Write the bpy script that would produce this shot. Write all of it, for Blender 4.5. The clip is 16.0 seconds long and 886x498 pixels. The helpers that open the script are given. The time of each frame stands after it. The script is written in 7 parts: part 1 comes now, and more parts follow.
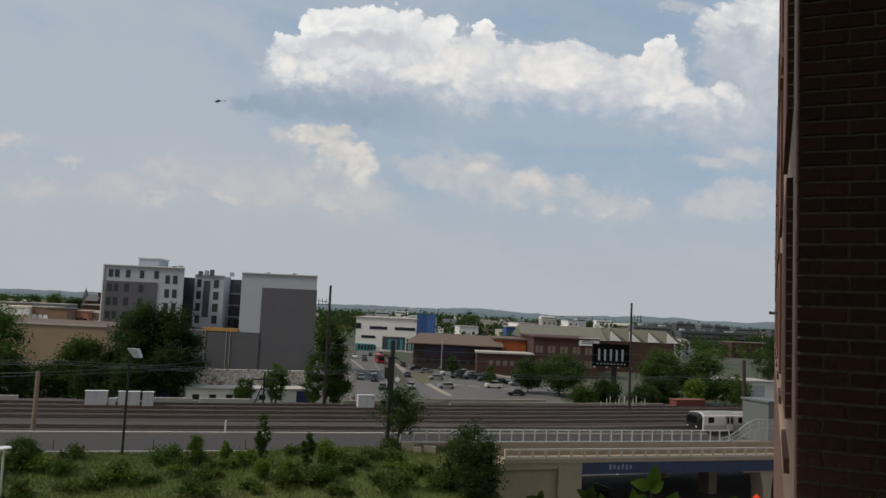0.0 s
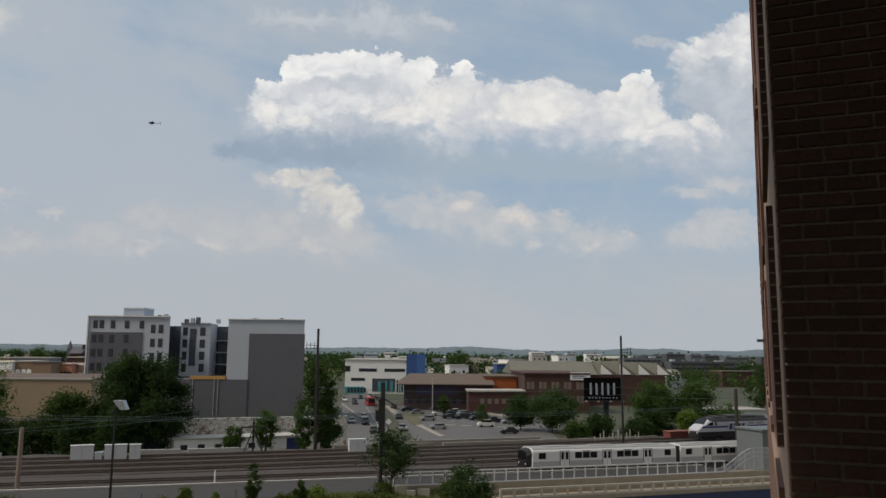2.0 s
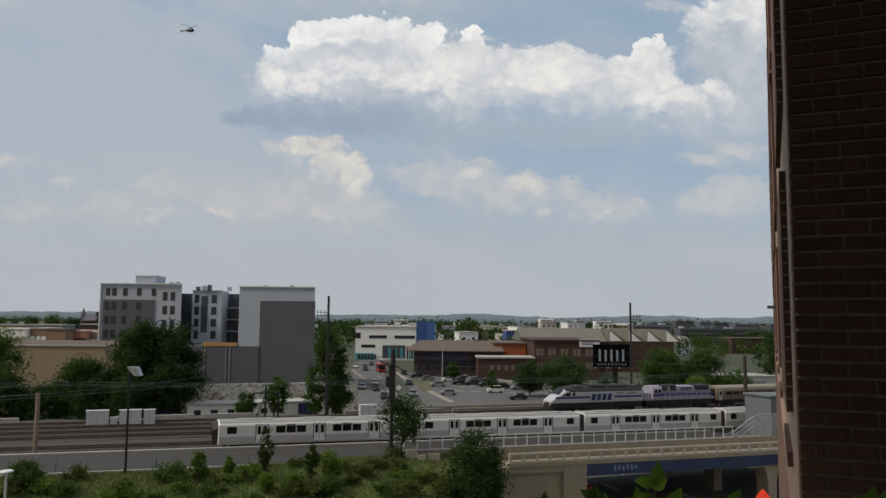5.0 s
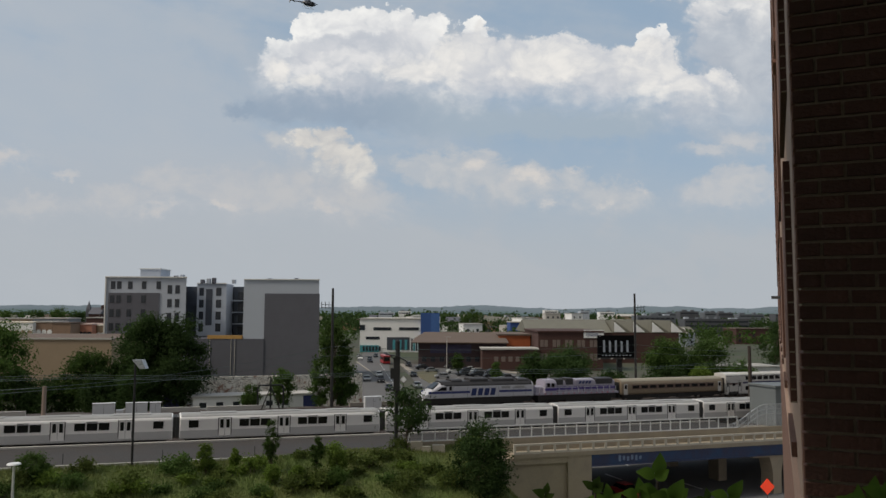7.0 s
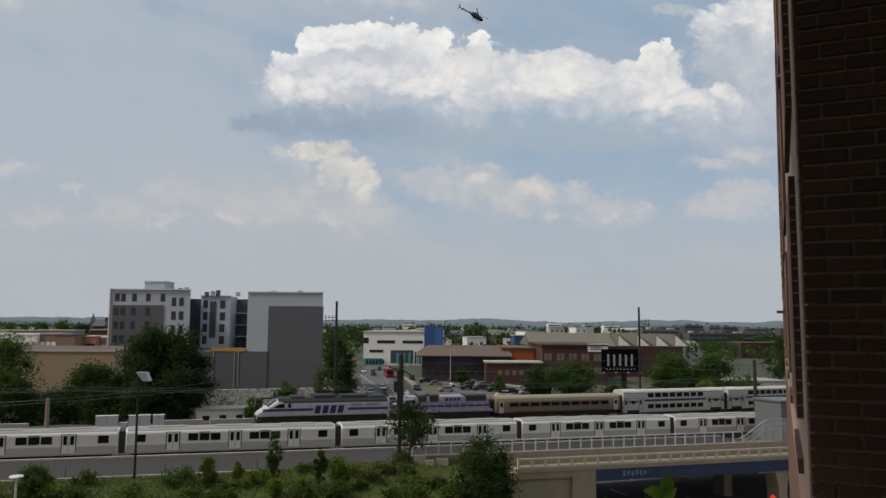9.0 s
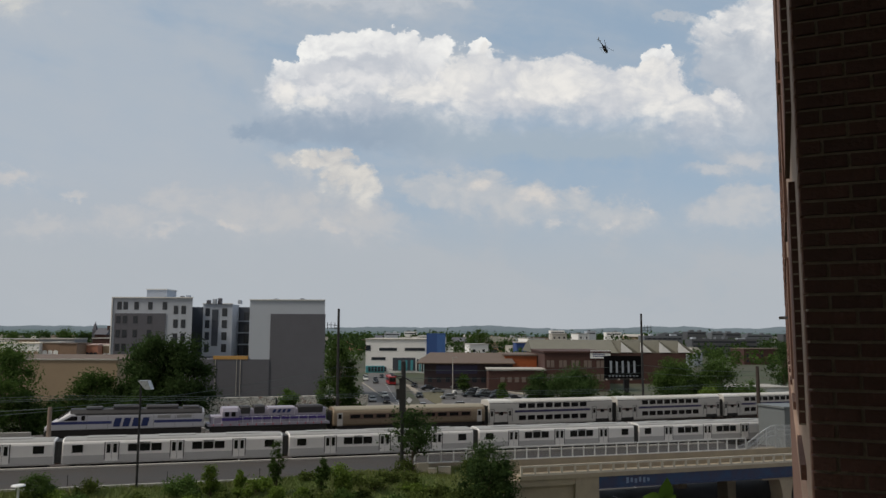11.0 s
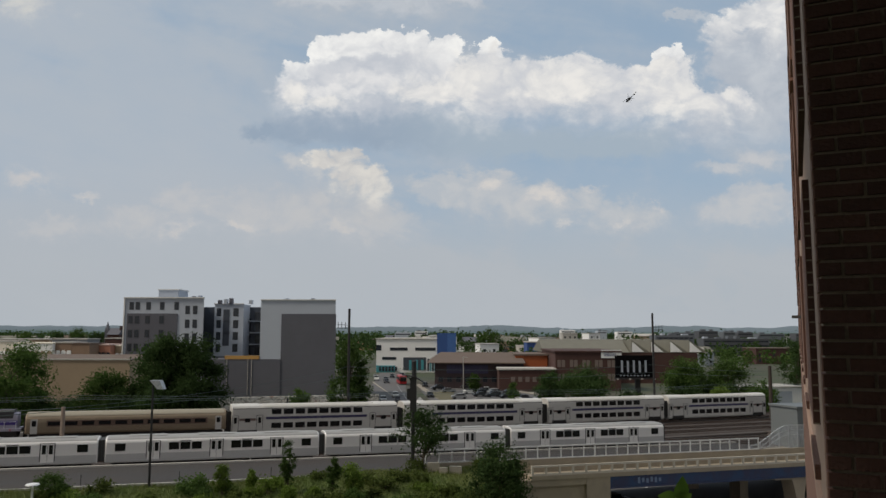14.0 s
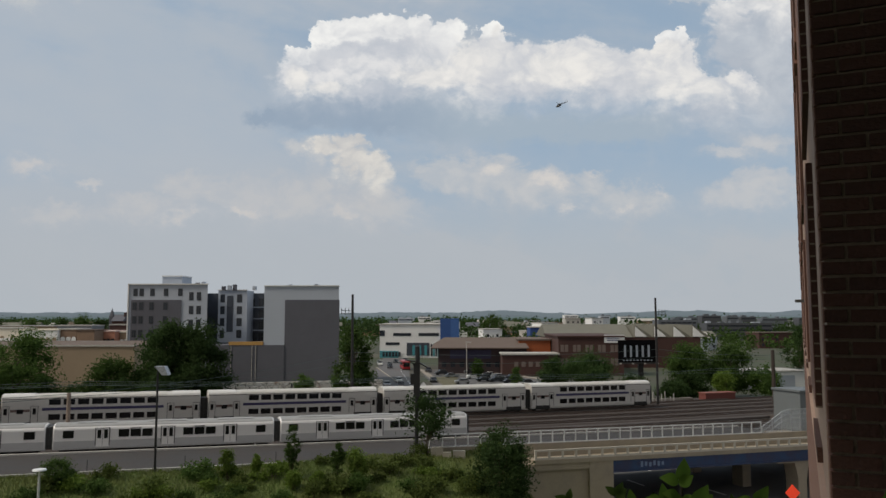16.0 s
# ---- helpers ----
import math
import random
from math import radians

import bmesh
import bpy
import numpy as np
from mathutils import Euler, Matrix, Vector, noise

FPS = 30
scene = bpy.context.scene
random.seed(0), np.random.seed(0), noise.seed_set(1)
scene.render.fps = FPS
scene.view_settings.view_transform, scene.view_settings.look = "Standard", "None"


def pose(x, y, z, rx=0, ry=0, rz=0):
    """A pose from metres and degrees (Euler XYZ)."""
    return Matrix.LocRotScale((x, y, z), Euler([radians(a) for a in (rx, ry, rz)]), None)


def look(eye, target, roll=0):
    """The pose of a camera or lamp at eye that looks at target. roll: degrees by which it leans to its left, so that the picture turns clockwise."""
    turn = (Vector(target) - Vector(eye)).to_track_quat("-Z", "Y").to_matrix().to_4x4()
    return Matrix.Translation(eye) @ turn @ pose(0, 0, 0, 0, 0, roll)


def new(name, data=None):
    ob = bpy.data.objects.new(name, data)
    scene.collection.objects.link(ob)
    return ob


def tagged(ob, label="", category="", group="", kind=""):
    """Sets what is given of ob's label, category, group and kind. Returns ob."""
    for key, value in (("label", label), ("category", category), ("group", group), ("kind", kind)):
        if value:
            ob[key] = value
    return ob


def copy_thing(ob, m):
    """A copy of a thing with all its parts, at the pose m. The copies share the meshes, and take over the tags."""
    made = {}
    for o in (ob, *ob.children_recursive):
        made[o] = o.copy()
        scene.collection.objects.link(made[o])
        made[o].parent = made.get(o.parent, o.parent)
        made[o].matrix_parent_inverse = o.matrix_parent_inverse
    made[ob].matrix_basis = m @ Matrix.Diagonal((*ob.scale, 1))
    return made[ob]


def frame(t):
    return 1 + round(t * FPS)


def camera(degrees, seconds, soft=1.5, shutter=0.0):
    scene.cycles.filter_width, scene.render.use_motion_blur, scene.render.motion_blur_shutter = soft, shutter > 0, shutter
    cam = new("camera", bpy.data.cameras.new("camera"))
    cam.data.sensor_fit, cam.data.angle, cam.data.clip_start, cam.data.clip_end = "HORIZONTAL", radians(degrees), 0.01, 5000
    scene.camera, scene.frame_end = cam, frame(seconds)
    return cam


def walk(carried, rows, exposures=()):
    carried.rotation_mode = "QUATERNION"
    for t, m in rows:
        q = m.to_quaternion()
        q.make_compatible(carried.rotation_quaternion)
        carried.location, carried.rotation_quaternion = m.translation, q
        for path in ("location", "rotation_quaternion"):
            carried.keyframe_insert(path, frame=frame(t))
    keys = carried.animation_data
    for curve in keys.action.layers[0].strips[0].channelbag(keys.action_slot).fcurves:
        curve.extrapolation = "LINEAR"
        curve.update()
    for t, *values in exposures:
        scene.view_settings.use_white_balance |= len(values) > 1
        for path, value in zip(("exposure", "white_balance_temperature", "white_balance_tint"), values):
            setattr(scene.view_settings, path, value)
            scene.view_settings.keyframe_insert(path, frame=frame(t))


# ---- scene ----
cam = camera(60.0, 16.0, soft=1.5)
EYE_ROWS = [
    (0.0, -0.009, 14.575, 0.54, 4.84, 2.61),
    (0.5, -0.002, 14.580, 0.43, 5.26, 2.11),
    (1.0, -0.005, 14.570, 0.38, 5.37, 1.63),
    (1.5, -0.004, 14.568, 1.36, 7.10, 0.75),
    (2.0, 0.000, 14.577, 1.47, 7.77, 0.51),
    (2.5, 0.005, 14.579, 1.18, 7.96, 0.33),
    (3.0, 0.002, 14.576, 1.14, 7.65, 0.25),
    (3.5, -0.001, 14.570, 0.82, 6.24, 0.48),
    (4.0, -0.005, 14.570, 0.78, 5.71, 0.50),
    (6.5, -0.002, 14.575, 0.62, 4.83, 0.30),
    (7.0, -0.000, 14.573, 0.49, 4.72, 0.22),
    (7.5, -0.001, 14.574, 0.45, 4.77, 0.16),
    (8.0, 0.001, 14.578, 0.39, 4.76, 0.03),
    (8.5, -0.003, 14.581, 0.20, 5.39, 0.30),
    (9.0, -0.005, 14.580, 0.19, 5.69, 0.39),
    (11.5, 0.004, 14.579, 0.04, 6.31, 0.11),
    (12.0, 0.001, 14.579, 0.06, 6.35, 0.03),
    (12.5, -0.000, 14.580, 0.00, 6.36, -0.00),
    (13.0, 0.001, 14.581, -0.06, 6.42, 0.01),
    (13.5, -0.002, 14.584, -0.45, 6.37, 0.05),
    (14.0, -0.004, 14.576, -0.72, 6.20, 0.12),
    (14.5, -0.005, 14.574, -0.74, 6.11, 0.10),
    (15.0, -0.008, 14.576, -0.78, 5.96, 0.04),
    (15.5, -0.007, 14.575, -0.86, 5.51, -0.01),
    (16.0, -0.002, 14.573, -0.94, 5.12, -0.07),
]


def eye_pose(x, z, yaw, pitch, roll):
    a, b = radians(yaw), radians(pitch)
    eye = Vector((x, 0.0, z))
    return look(eye, eye + Vector((math.sin(a) * math.cos(b), math.cos(a) * math.cos(b), math.sin(b))), roll)


walk(cam, [(t, eye_pose(x, z, yaw, pitch, roll)) for t, x, z, yaw, pitch, roll in EYE_ROWS])
scene.view_settings.exposure = 0.0


# ---- node helpers ----
class Net:
    """A node tree in which numbers and sockets combine with operators."""

    def __init__(self, tree):
        self.tree = tree

    def node(self, kind, operation=None, data_type=None, blend_type=None):
        n = self.tree.nodes.new(kind)
        if operation:
            n.operation = operation
        if data_type:
            n.data_type = data_type
        if blend_type:
            n.blend_type = blend_type
        return n

    def put(self, socket, value):
        if isinstance(value, Num):
            value = value.socket
        if isinstance(value, bpy.types.NodeSocket):
            self.tree.links.new(value, socket)
        else:
            socket.default_value = value

    def math(self, op, *args):
        n = self.node("ShaderNodeMath", operation=op)
        for i, a in enumerate(args):
            self.put(n.inputs[i], a)
        return Num(self, n.outputs[0])

    def vec(self, op, *args):
        n = self.node("ShaderNodeVectorMath", operation=op)
        for i, a in enumerate(args):
            self.put(n.inputs[i], a)
        return Num(self, n.outputs["Value"] if op in ("DOT_PRODUCT", "LENGTH") else n.outputs[0])

    def noise(self, vector, scale, detail=5.0, rough=0.55, distort=0.0):
        n = self.node("ShaderNodeTexNoise")
        self.put(n.inputs["Vector"], vector)
        n.inputs["Scale"].default_value = scale
        n.inputs["Detail"].default_value = detail
        n.inputs["Roughness"].default_value = rough
        n.inputs["Distortion"].default_value = distort
        return Num(self, n.outputs["Fac"])

    def smooth(self, x, lo, hi):
        n = self.node("ShaderNodeMapRange")
        n.interpolation_type = "SMOOTHSTEP"
        self.put(n.inputs[0], x)
        self.put(n.inputs[1], lo)
        self.put(n.inputs[2], hi)
        return Num(self, n.outputs[0])

    def mix(self, fac, a, b):
        n = self.node("ShaderNodeMix", data_type="RGBA")
        self.put(n.inputs[0], fac)
        for i, v in ((6, a), (7, b)):
            self.put(n.inputs[i], (*v, 1) if isinstance(v, tuple) else v)
        return Num(self, n.outputs[2])


class Num:
    def __init__(self, net, socket):
        self.net, self.socket = net, socket

    def __add__(self, o):
        return self.net.math("ADD", self, o)

    def __sub__(self, o):
        return self.net.math("SUBTRACT", self, o)

    def __mul__(self, o):
        return self.net.math("MULTIPLY", self, o)

    def __truediv__(self, o):
        return self.net.math("DIVIDE", self, o)


# ---- sky ----
def build_sky():
    world = bpy.data.worlds.new("sky")
    scene.world = world
    world.use_nodes = True
    world.node_tree.nodes.clear()
    g = Net(world.node_tree)
    way = g.node("ShaderNodeTexCoord").outputs["Generated"]
    sky = g.node("ShaderNodeTexSky")
    sky.sky_type, sky.sun_disc, sky.sun_elevation, sky.sun_rotation = "NISHITA", False, radians(49), radians(-108)
    sky.air_density, sky.dust_density = 1.0, 2.0
    tilt = radians(6.36)
    ahead = g.math("MAXIMUM", g.vec("DOT_PRODUCT", way, (0, math.cos(tilt), math.sin(tilt))), 0.15)
    u = g.vec("DOT_PRODUCT", way, (1, 0, 0)) / ahead * 10
    v = g.vec("DOT_PRODUCT", way, (0, -math.sin(tilt), math.cos(tilt))) / ahead * 10
    join = g.node("ShaderNodeCombineXYZ")
    g.put(join.inputs[0], u)
    g.put(join.inputs[1], v * 1.3)
    # stir the plane, so that outlines curl
    stir = g.node("ShaderNodeTexNoise")
    g.put(stir.inputs["Vector"], join.outputs[0])
    stir.inputs["Scale"].default_value, stir.inputs["Detail"].default_value = 1.1, 5.0
    pull = g.vec("SCALE", g.vec("SUBTRACT", stir.outputs["Color"], (0.5, 0.5, 0.5)))
    pull.socket.node.inputs["Scale"].default_value = 0.75
    flat = g.vec("ADD", join.outputs[0], pull)
    split = g.node("ShaderNodeSeparateXYZ")
    g.put(split.inputs[0], pull)
    curl = g.node("ShaderNodeTexNoise")
    g.put(curl.inputs["Vector"], join.outputs[0])
    curl.inputs["Scale"].default_value, curl.inputs["Detail"].default_value, curl.inputs["Roughness"].default_value = 4.2, 6.0, 0.62
    wisp = g.node("ShaderNodeSeparateXYZ")
    g.put(wisp.inputs[0], curl.outputs["Color"])
    u2 = u + Num(g, split.outputs[0]) * 0.5 + (Num(g, wisp.outputs[0]) - 0.5) * 0.42
    v2 = v + Num(g, split.outputs[1]) * 0.45 + (Num(g, wisp.outputs[1]) - 0.5) * 0.38
    rag = g.noise(flat, 0.9, 6.0, 0.55) - 0.5      # billows
    fine = g.noise(flat, 2.4, 6.0, 0.6) - 0.5
    tiny = g.noise(flat, 7.5, 4.0, 0.6) - 0.5
    hollow = g.noise(flat, 0.85, 5.0, 0.5)
    veil = g.noise(join.outputs[0], 0.30, 6.0, 0.55, 0.8)
    bent = g.node("ShaderNodeCombineXYZ")
    g.put(bent.inputs[0], u * 0.25 + v * 0.12)
    g.put(bent.inputs[1], v * 1.1 + u * 0.25)
    streak = g.noise(bent.outputs[0], 1.0, 5.0, 0.55, 0.4) - 0.5

    def lump(cx, cy, rx, ry):
        """1 in the middle of an ellipse, 0 on its rim."""
        dx, dy = (u2 - cx) * (1 / rx), (v2 - cy) * (1 / ry)
        return g.math("SUBTRACT", 1.0, g.math("SQRT", dx * dx + dy * dy))

    def pile(lumps):
        out = None
        for one in lumps:
            e = lump(*one)
            out = e if out is None else g.math("SMOOTH_MAX", out, e, 0.25)
        return out

    def at(px, py, rx, ry):
        return ((px - 784) / 135.8, (441 - py) / 135.8, rx / 135.8, ry / 135.8)

    def lobes(scale):
        """Rounded cauliflower lobes, about 0 in the mean."""
        n = g.node("ShaderNodeTexVoronoi")
        n.feature = "SMOOTH_F1"
        g.put(n.inputs["Vector"], flat)
        n.inputs["Scale"].default_value = scale
        n.inputs["Smoothness"].default_value = 0.35
        return g.math("SUBTRACT", 0.42, Num(g, n.outputs["Distance"]))

    big, small = lobes(1.7), lobes(4.6)
    billow = rag * 0.8 + fine * 0.6 + tiny * 0.35 + big * 0.35 + small * 0.22
    shred = rag * 1.5 + fine * 1.2 + tiny * 0.7 + small * 0.12   # torn edges of the thin rows
    # thin veil: blue gaps between grey sheets, all grey towards the horizon
    low = g.smooth(v, 1.3, -0.5)
    west = g.smooth(u, 0.4, -2.6)
    sheets = veil + west * 0.12 + streak * 0.55 + fine * 0.14
    grey = g.math("MINIMUM", g.smooth(sheets, 0.38, 0.70) * 0.80 + low * 0.85 + 0.04, 1.0)
    blue = g.vec("SCALE", sky.outputs[0])
    blue.socket.node.inputs["Scale"].default_value = 0.07
    colour = g.mix(0.65, blue, (0.385, 0.515, 0.655))
    haze = g.mix(low, (0.42, 0.472, 0.535), (0.43, 0.465, 0.503))
    colour = g.mix(grey, colour, haze)
    # faint mottling of the whole sheet
    mottle = g.smooth(streak * 1.6 + rag * 0.8 + fine * 0.5 - low * 0.1, -0.45, 0.75)
    colour = g.mix(mottle * 0.45, colour, (0.475, 0.50, 0.53))

    def bank(colour, lumps, ragged, crisp, shade, light, amount, warm=0.0):
        """A row of small cumulus: crisp heads, feet that melt away."""
        form = pile([at(*a) for a in lumps])
        mid = sum(a[1] for a in lumps) / len(lumps)
        below = g.smooth(v2, (441 - mid + 12) / 135.8, (441 - mid - 55) / 135.8)
        edge = form + shred * ragged
        mask = g.smooth(edge, below * -0.35 - 0.05, below * 0.55 + crisp + 0.14) * (below * -0.3 + 1.0)
        lit = g.smooth(form * 0.8 + shred * 1.1 + small * 0.4 + warm, 0.05, 0.95)
        return g.mix(mask * amount, colour, g.mix(lit, shade, light))

    def puff(colour, lumps, shade, light, ragged=0.30, crisp=0.12, melt=0.5, amount=1.0, bias=0.0, tex=1.0):
        """Heaped cloud: a crisp lobed head, a foot that melts away, lit by its own relief."""
        form = pile([at(*a) for a in lumps])
        top, foot = min(a[1] - a[3] for a in lumps), max(a[1] + a[3] for a in lumps)
        below = g.smooth(v2, (441 - top * 0.45 - foot * 0.55) / 135.8, (441 - foot) / 135.8)
        mask = g.smooth(form + torn * ragged, below * -melt - 0.02, below * melt * 0.7 + crisp) * (below * -0.25 + 1.0)
        lit = g.smooth(relief * tex + form * 0.25 + bias, -0.55, 0.75)
        return g.mix(mask * amount, colour, g.mix(lit, shade, light))

    torn = rag * 0.9 + fine * 1.2 + tiny * 1.0 + big * 0.3 + small * 0.3
    relief = (hollow - 0.5) * 1.3 + fine * 1.3 + tiny * 1.0 + big * 0.6 + small * 0.7
    pale, bright = (0.485, 0.51, 0.545), (0.66, 0.62, 0.585)
    colour = bank(colour, ((560, 0, 120, 24), (690, 8, 110, 40), (800, 4, 50, 18)), 0.7, 0.5, pale, (0.58, 0.60, 0.63), 0.7)
    colour = bank(colour, ((25, 15, 90, 50),), 0.5, 0.7, pale, (0.66, 0.65, 0.61), 0.8)
    colour = bank(colour, ((25, 320, 60, 24),), 0.6, 0.6, pale, (0.60, 0.575, 0.56), 0.75)
    colour = bank(colour, ((330, 365, 90, 42), (420, 370, 100, 48), (520, 385, 110, 50), (240, 395, 110, 34), (90, 408, 110, 26), (640, 400, 120, 40)), 0.9, 0.3, (0.475, 0.497, 0.53), (0.55, 0.545, 0.545), 0.7)
    colour = bank(colour, ((300, 408, 75, 16), (405, 396, 45, 10), (590, 408, 50, 20), (130, 350, 30, 12)), 0.8, 0.4, pale, (0.62, 0.59, 0.565), 0.65)
    colour = bank(colour, ((770, 340, 70, 40), (840, 345, 80, 46), (930, 368, 100, 40), (1020, 355, 50, 34), (1070, 385, 80, 34), (1130, 385, 50, 28)), 0.8, 0.25, (0.485, 0.51, 0.54), (0.58, 0.575, 0.57), 0.75)
    colour = bank(colour, ((850, 330, 32, 20), (950, 356, 48, 20), (1020, 336, 26, 14), (985, 398, 22, 12), (1090, 396, 40, 12), (1142, 366, 18, 12)), 0.9, 0.4, pale, (0.70, 0.655, 0.61), 0.7)
    colour = bank(colour, ((1330, 355, 80, 32), (1300, 385, 110, 34)), 0.7, 0.3, (0.48, 0.505, 0.54), (0.58, 0.57, 0.565), 0.75)
    colour = bank(colour, ((1330, 282, 65, 22), (1260, 305, 60, 14)), 0.8, 0.4, pale, (0.62, 0.60, 0.585), 0.65)
    # the shaded base of the great cumulus: slate blue in the west, paler eastwards
    foot = pile([at(*a) for a in ((450, 232, 40, 16), (540, 228, 110, 38), (660, 232, 130, 46), (790, 246, 150, 44), (930, 256, 150, 38), (1070, 258, 140, 34))])
    colour = g.mix(g.smooth(foot + billow * 0.35, -0.15, 0.55) * 0.92, colour, g.mix(g.smooth(u + rag, -1.4, 0.6), (0.30, 0.375, 0.47), (0.365, 0.44, 0.515)))
    # the small sunlit cumulus under it
    colour = bank(colour, ((512, 292, 34, 24), (545, 312, 30, 26)), 0.6, 0.4, pale, (0.60, 0.59, 0.575), 0.7)
    colour = puff(colour, ((556, 290, 26, 26), (590, 288, 34, 28), (614, 282, 22, 18), (598, 314, 46, 34), (632, 324, 36, 32), (654, 344, 20, 22)), (0.57, 0.555, 0.54), (0.80, 0.755, 0.68), 0.46, 0.5, 0.7, 0.85, 0.0)
    # the bank in the east: bright heads over a grey body
    colour = puff(colour, ((1290, 110, 75, 75), (1350, 120, 90, 110), (1330, 205, 90, 60), (1240, 235, 90, 34)), (0.44, 0.48, 0.54), (0.55, 0.58, 0.62), 0.5, 0.4, 0.7, 0.9)
    colour = puff(colour, ((1262, 62, 38, 28), (1300, 34, 40, 34), (1350, 20, 60, 50), (1365, 70, 40, 40)), (0.57, 0.59, 0.625), (0.83, 0.82, 0.80), 0.5, 0.4, 0.7, 0.95, 0.05)
    colour = puff(colour, ((1195, 30, 45, 10), (1230, 40, 22, 8)), pale, (0.62, 0.64, 0.66), 0.4, 0.4, 0.6, 0.6)
    # the great cumulus itself, from its far bright rim to its near grey folds
    rim = ((548, 100, 22, 18), (578, 80, 40, 28), (622, 76, 40, 26), (668, 68, 45, 20), (715, 78, 40, 20), (770, 92, 40, 20), (845, 98, 26, 20), (1160, 102, 34, 20), (500, 128, 28, 22), (590, 112, 60, 30), (670, 104, 60, 30), (750, 114, 45, 26), (540, 128, 36, 24))
    colour = puff(colour, rim, (0.68, 0.69, 0.71), (0.90, 0.895, 0.87), 0.36, 0.16, 0.3, 1.0, 0.15)
    colour = puff(colour, ((500, 158, 40, 40), (560, 158, 70, 52), (640, 142, 95, 54), (715, 135, 90, 60), (790, 158, 80, 56)), (0.53, 0.56, 0.61), (0.77, 0.765, 0.765), 0.42, 0.5, 0.95, 1.0, 0.10)
    colour = puff(colour, ((855, 148, 60, 58), (930, 152, 75, 54), (1010, 150, 75, 52), (1090, 162, 75, 50), (1160, 150, 60, 56), (1225, 190, 56, 36), (1280, 178, 40, 26)), (0.58, 0.60, 0.64), (0.80, 0.785, 0.76), 0.38, 0.22, 0.95, 1.0, 0.12)
    colour = puff(colour, ((560, 186, 50, 20), (505, 165, 26, 36), (740, 162, 82, 40), (805, 150, 40, 56), (955, 150, 70, 40), (1015, 165, 38, 34), (1175, 198, 72, 24), (1232, 200, 30, 24), (1272, 172, 26, 16), (1150, 118, 40, 20)), (0.69, 0.69, 0.69), (0.86, 0.835, 0.795), 0.5, 0.6, 0.6, 0.9, 0.1)
    colour = puff(colour, ((600, 118, 88, 22), (670, 112, 60, 24), (545, 136, 44, 14), (1070, 190, 60, 28), (900, 190, 70, 22), (650, 192, 90, 20)), (0.48, 0.515, 0.575), (0.62, 0.635, 0.67), 0.45, 0.55, 0.6, 0.8)
    # unseen even cloud behind the viewer, added to dull the light on facing sides
    rear = g.smooth(g.vec("DOT_PRODUCT", way, (0, 1, 0)), 0.25, -0.45)
    colour = g.mix(rear * 0.9, colour, (0.36, 0.352, 0.34))
    back = g.node("ShaderNodeBackground")
    g.put(back.inputs[0], colour)
    back.inputs[1].default_value = SKY_STRENGTH
    out = g.node("ShaderNodeOutputWorld")
    world.node_tree.links.new(back.outputs[0], out.inputs[0])


SKY_STRENGTH = 1.0
build_sky()
sun = new("sun", bpy.data.lights.new("sun", "SUN"))
sun.data.energy, sun.data.angle, sun.data.color = 2.3, radians(10), (1.0, 0.90, 0.76)
sun.matrix_world = look((-250, -80, 300), (0, 0, 0))


# ---- materials ----
def material(name, base, rough=0.7, metal=0.0, vary=0.25, scale=1.0, grain=8.0, bump=0.15, glow=None, spec=0.5, per_piece=0.0, tint=None):
    """A surface of one base colour, broken up at two scales, with fine relief."""
    m = bpy.data.materials.new(name)
    m.use_nodes = True
    g = Net(m.node_tree)
    b = m.node_tree.nodes["Principled BSDF"]
    place = g.node("ShaderNodeTexCoord").outputs["Object"]
    broad = g.noise(place, scale, 4.0, 0.6)
    small = g.noise(place, scale * grain, 3.0, 0.6)
    k = (broad - 0.5) * (vary * 2) + (small - 0.5) * vary + 1.0
    if per_piece:
        k = k + (Num(g, g.node("ShaderNodeObjectInfo").outputs["Random"]) - 0.5) * per_piece
        k = k + (Num(g, g.node("ShaderNodeNewGeometry").outputs["Random Per Island"]) - 0.5) * per_piece
    mul = g.node("ShaderNodeMix", data_type="RGBA", blend_type="MULTIPLY")
    mul.inputs[0].default_value = 1.0
    col = g.node("ShaderNodeCombineColor")
    for i in range(3):
        g.put(col.inputs[i], k)
    first = g.mix(g.smooth(broad, 0.35, 0.65), base, tint) if tint else (*base, 1)
    g.put(mul.inputs[6], first)
    g.put(mul.inputs[7], col.outputs[0])
    g.put(b.inputs["Base Color"], mul.outputs[2])
    g.put(b.inputs["Roughness"], g.math("MINIMUM", (small - 0.5) * 0.25 + rough, 1.0))
    b.inputs["Metallic"].default_value = metal
    b.inputs["Specular IOR Level"].default_value = spec
    if bump:
        n = g.node("ShaderNodeBump")
        n.inputs["Strength"].default_value = bump
        n.inputs["Distance"].default_value = 0.05
        g.put(n.inputs["Height"], small)
        g.put(b.inputs["Normal"], n.outputs[0])
    if glow:
        b.inputs["Emission Color"].default_value = (*glow[:3], 1)
        b.inputs["Emission Strength"].default_value = glow[3]
    return m


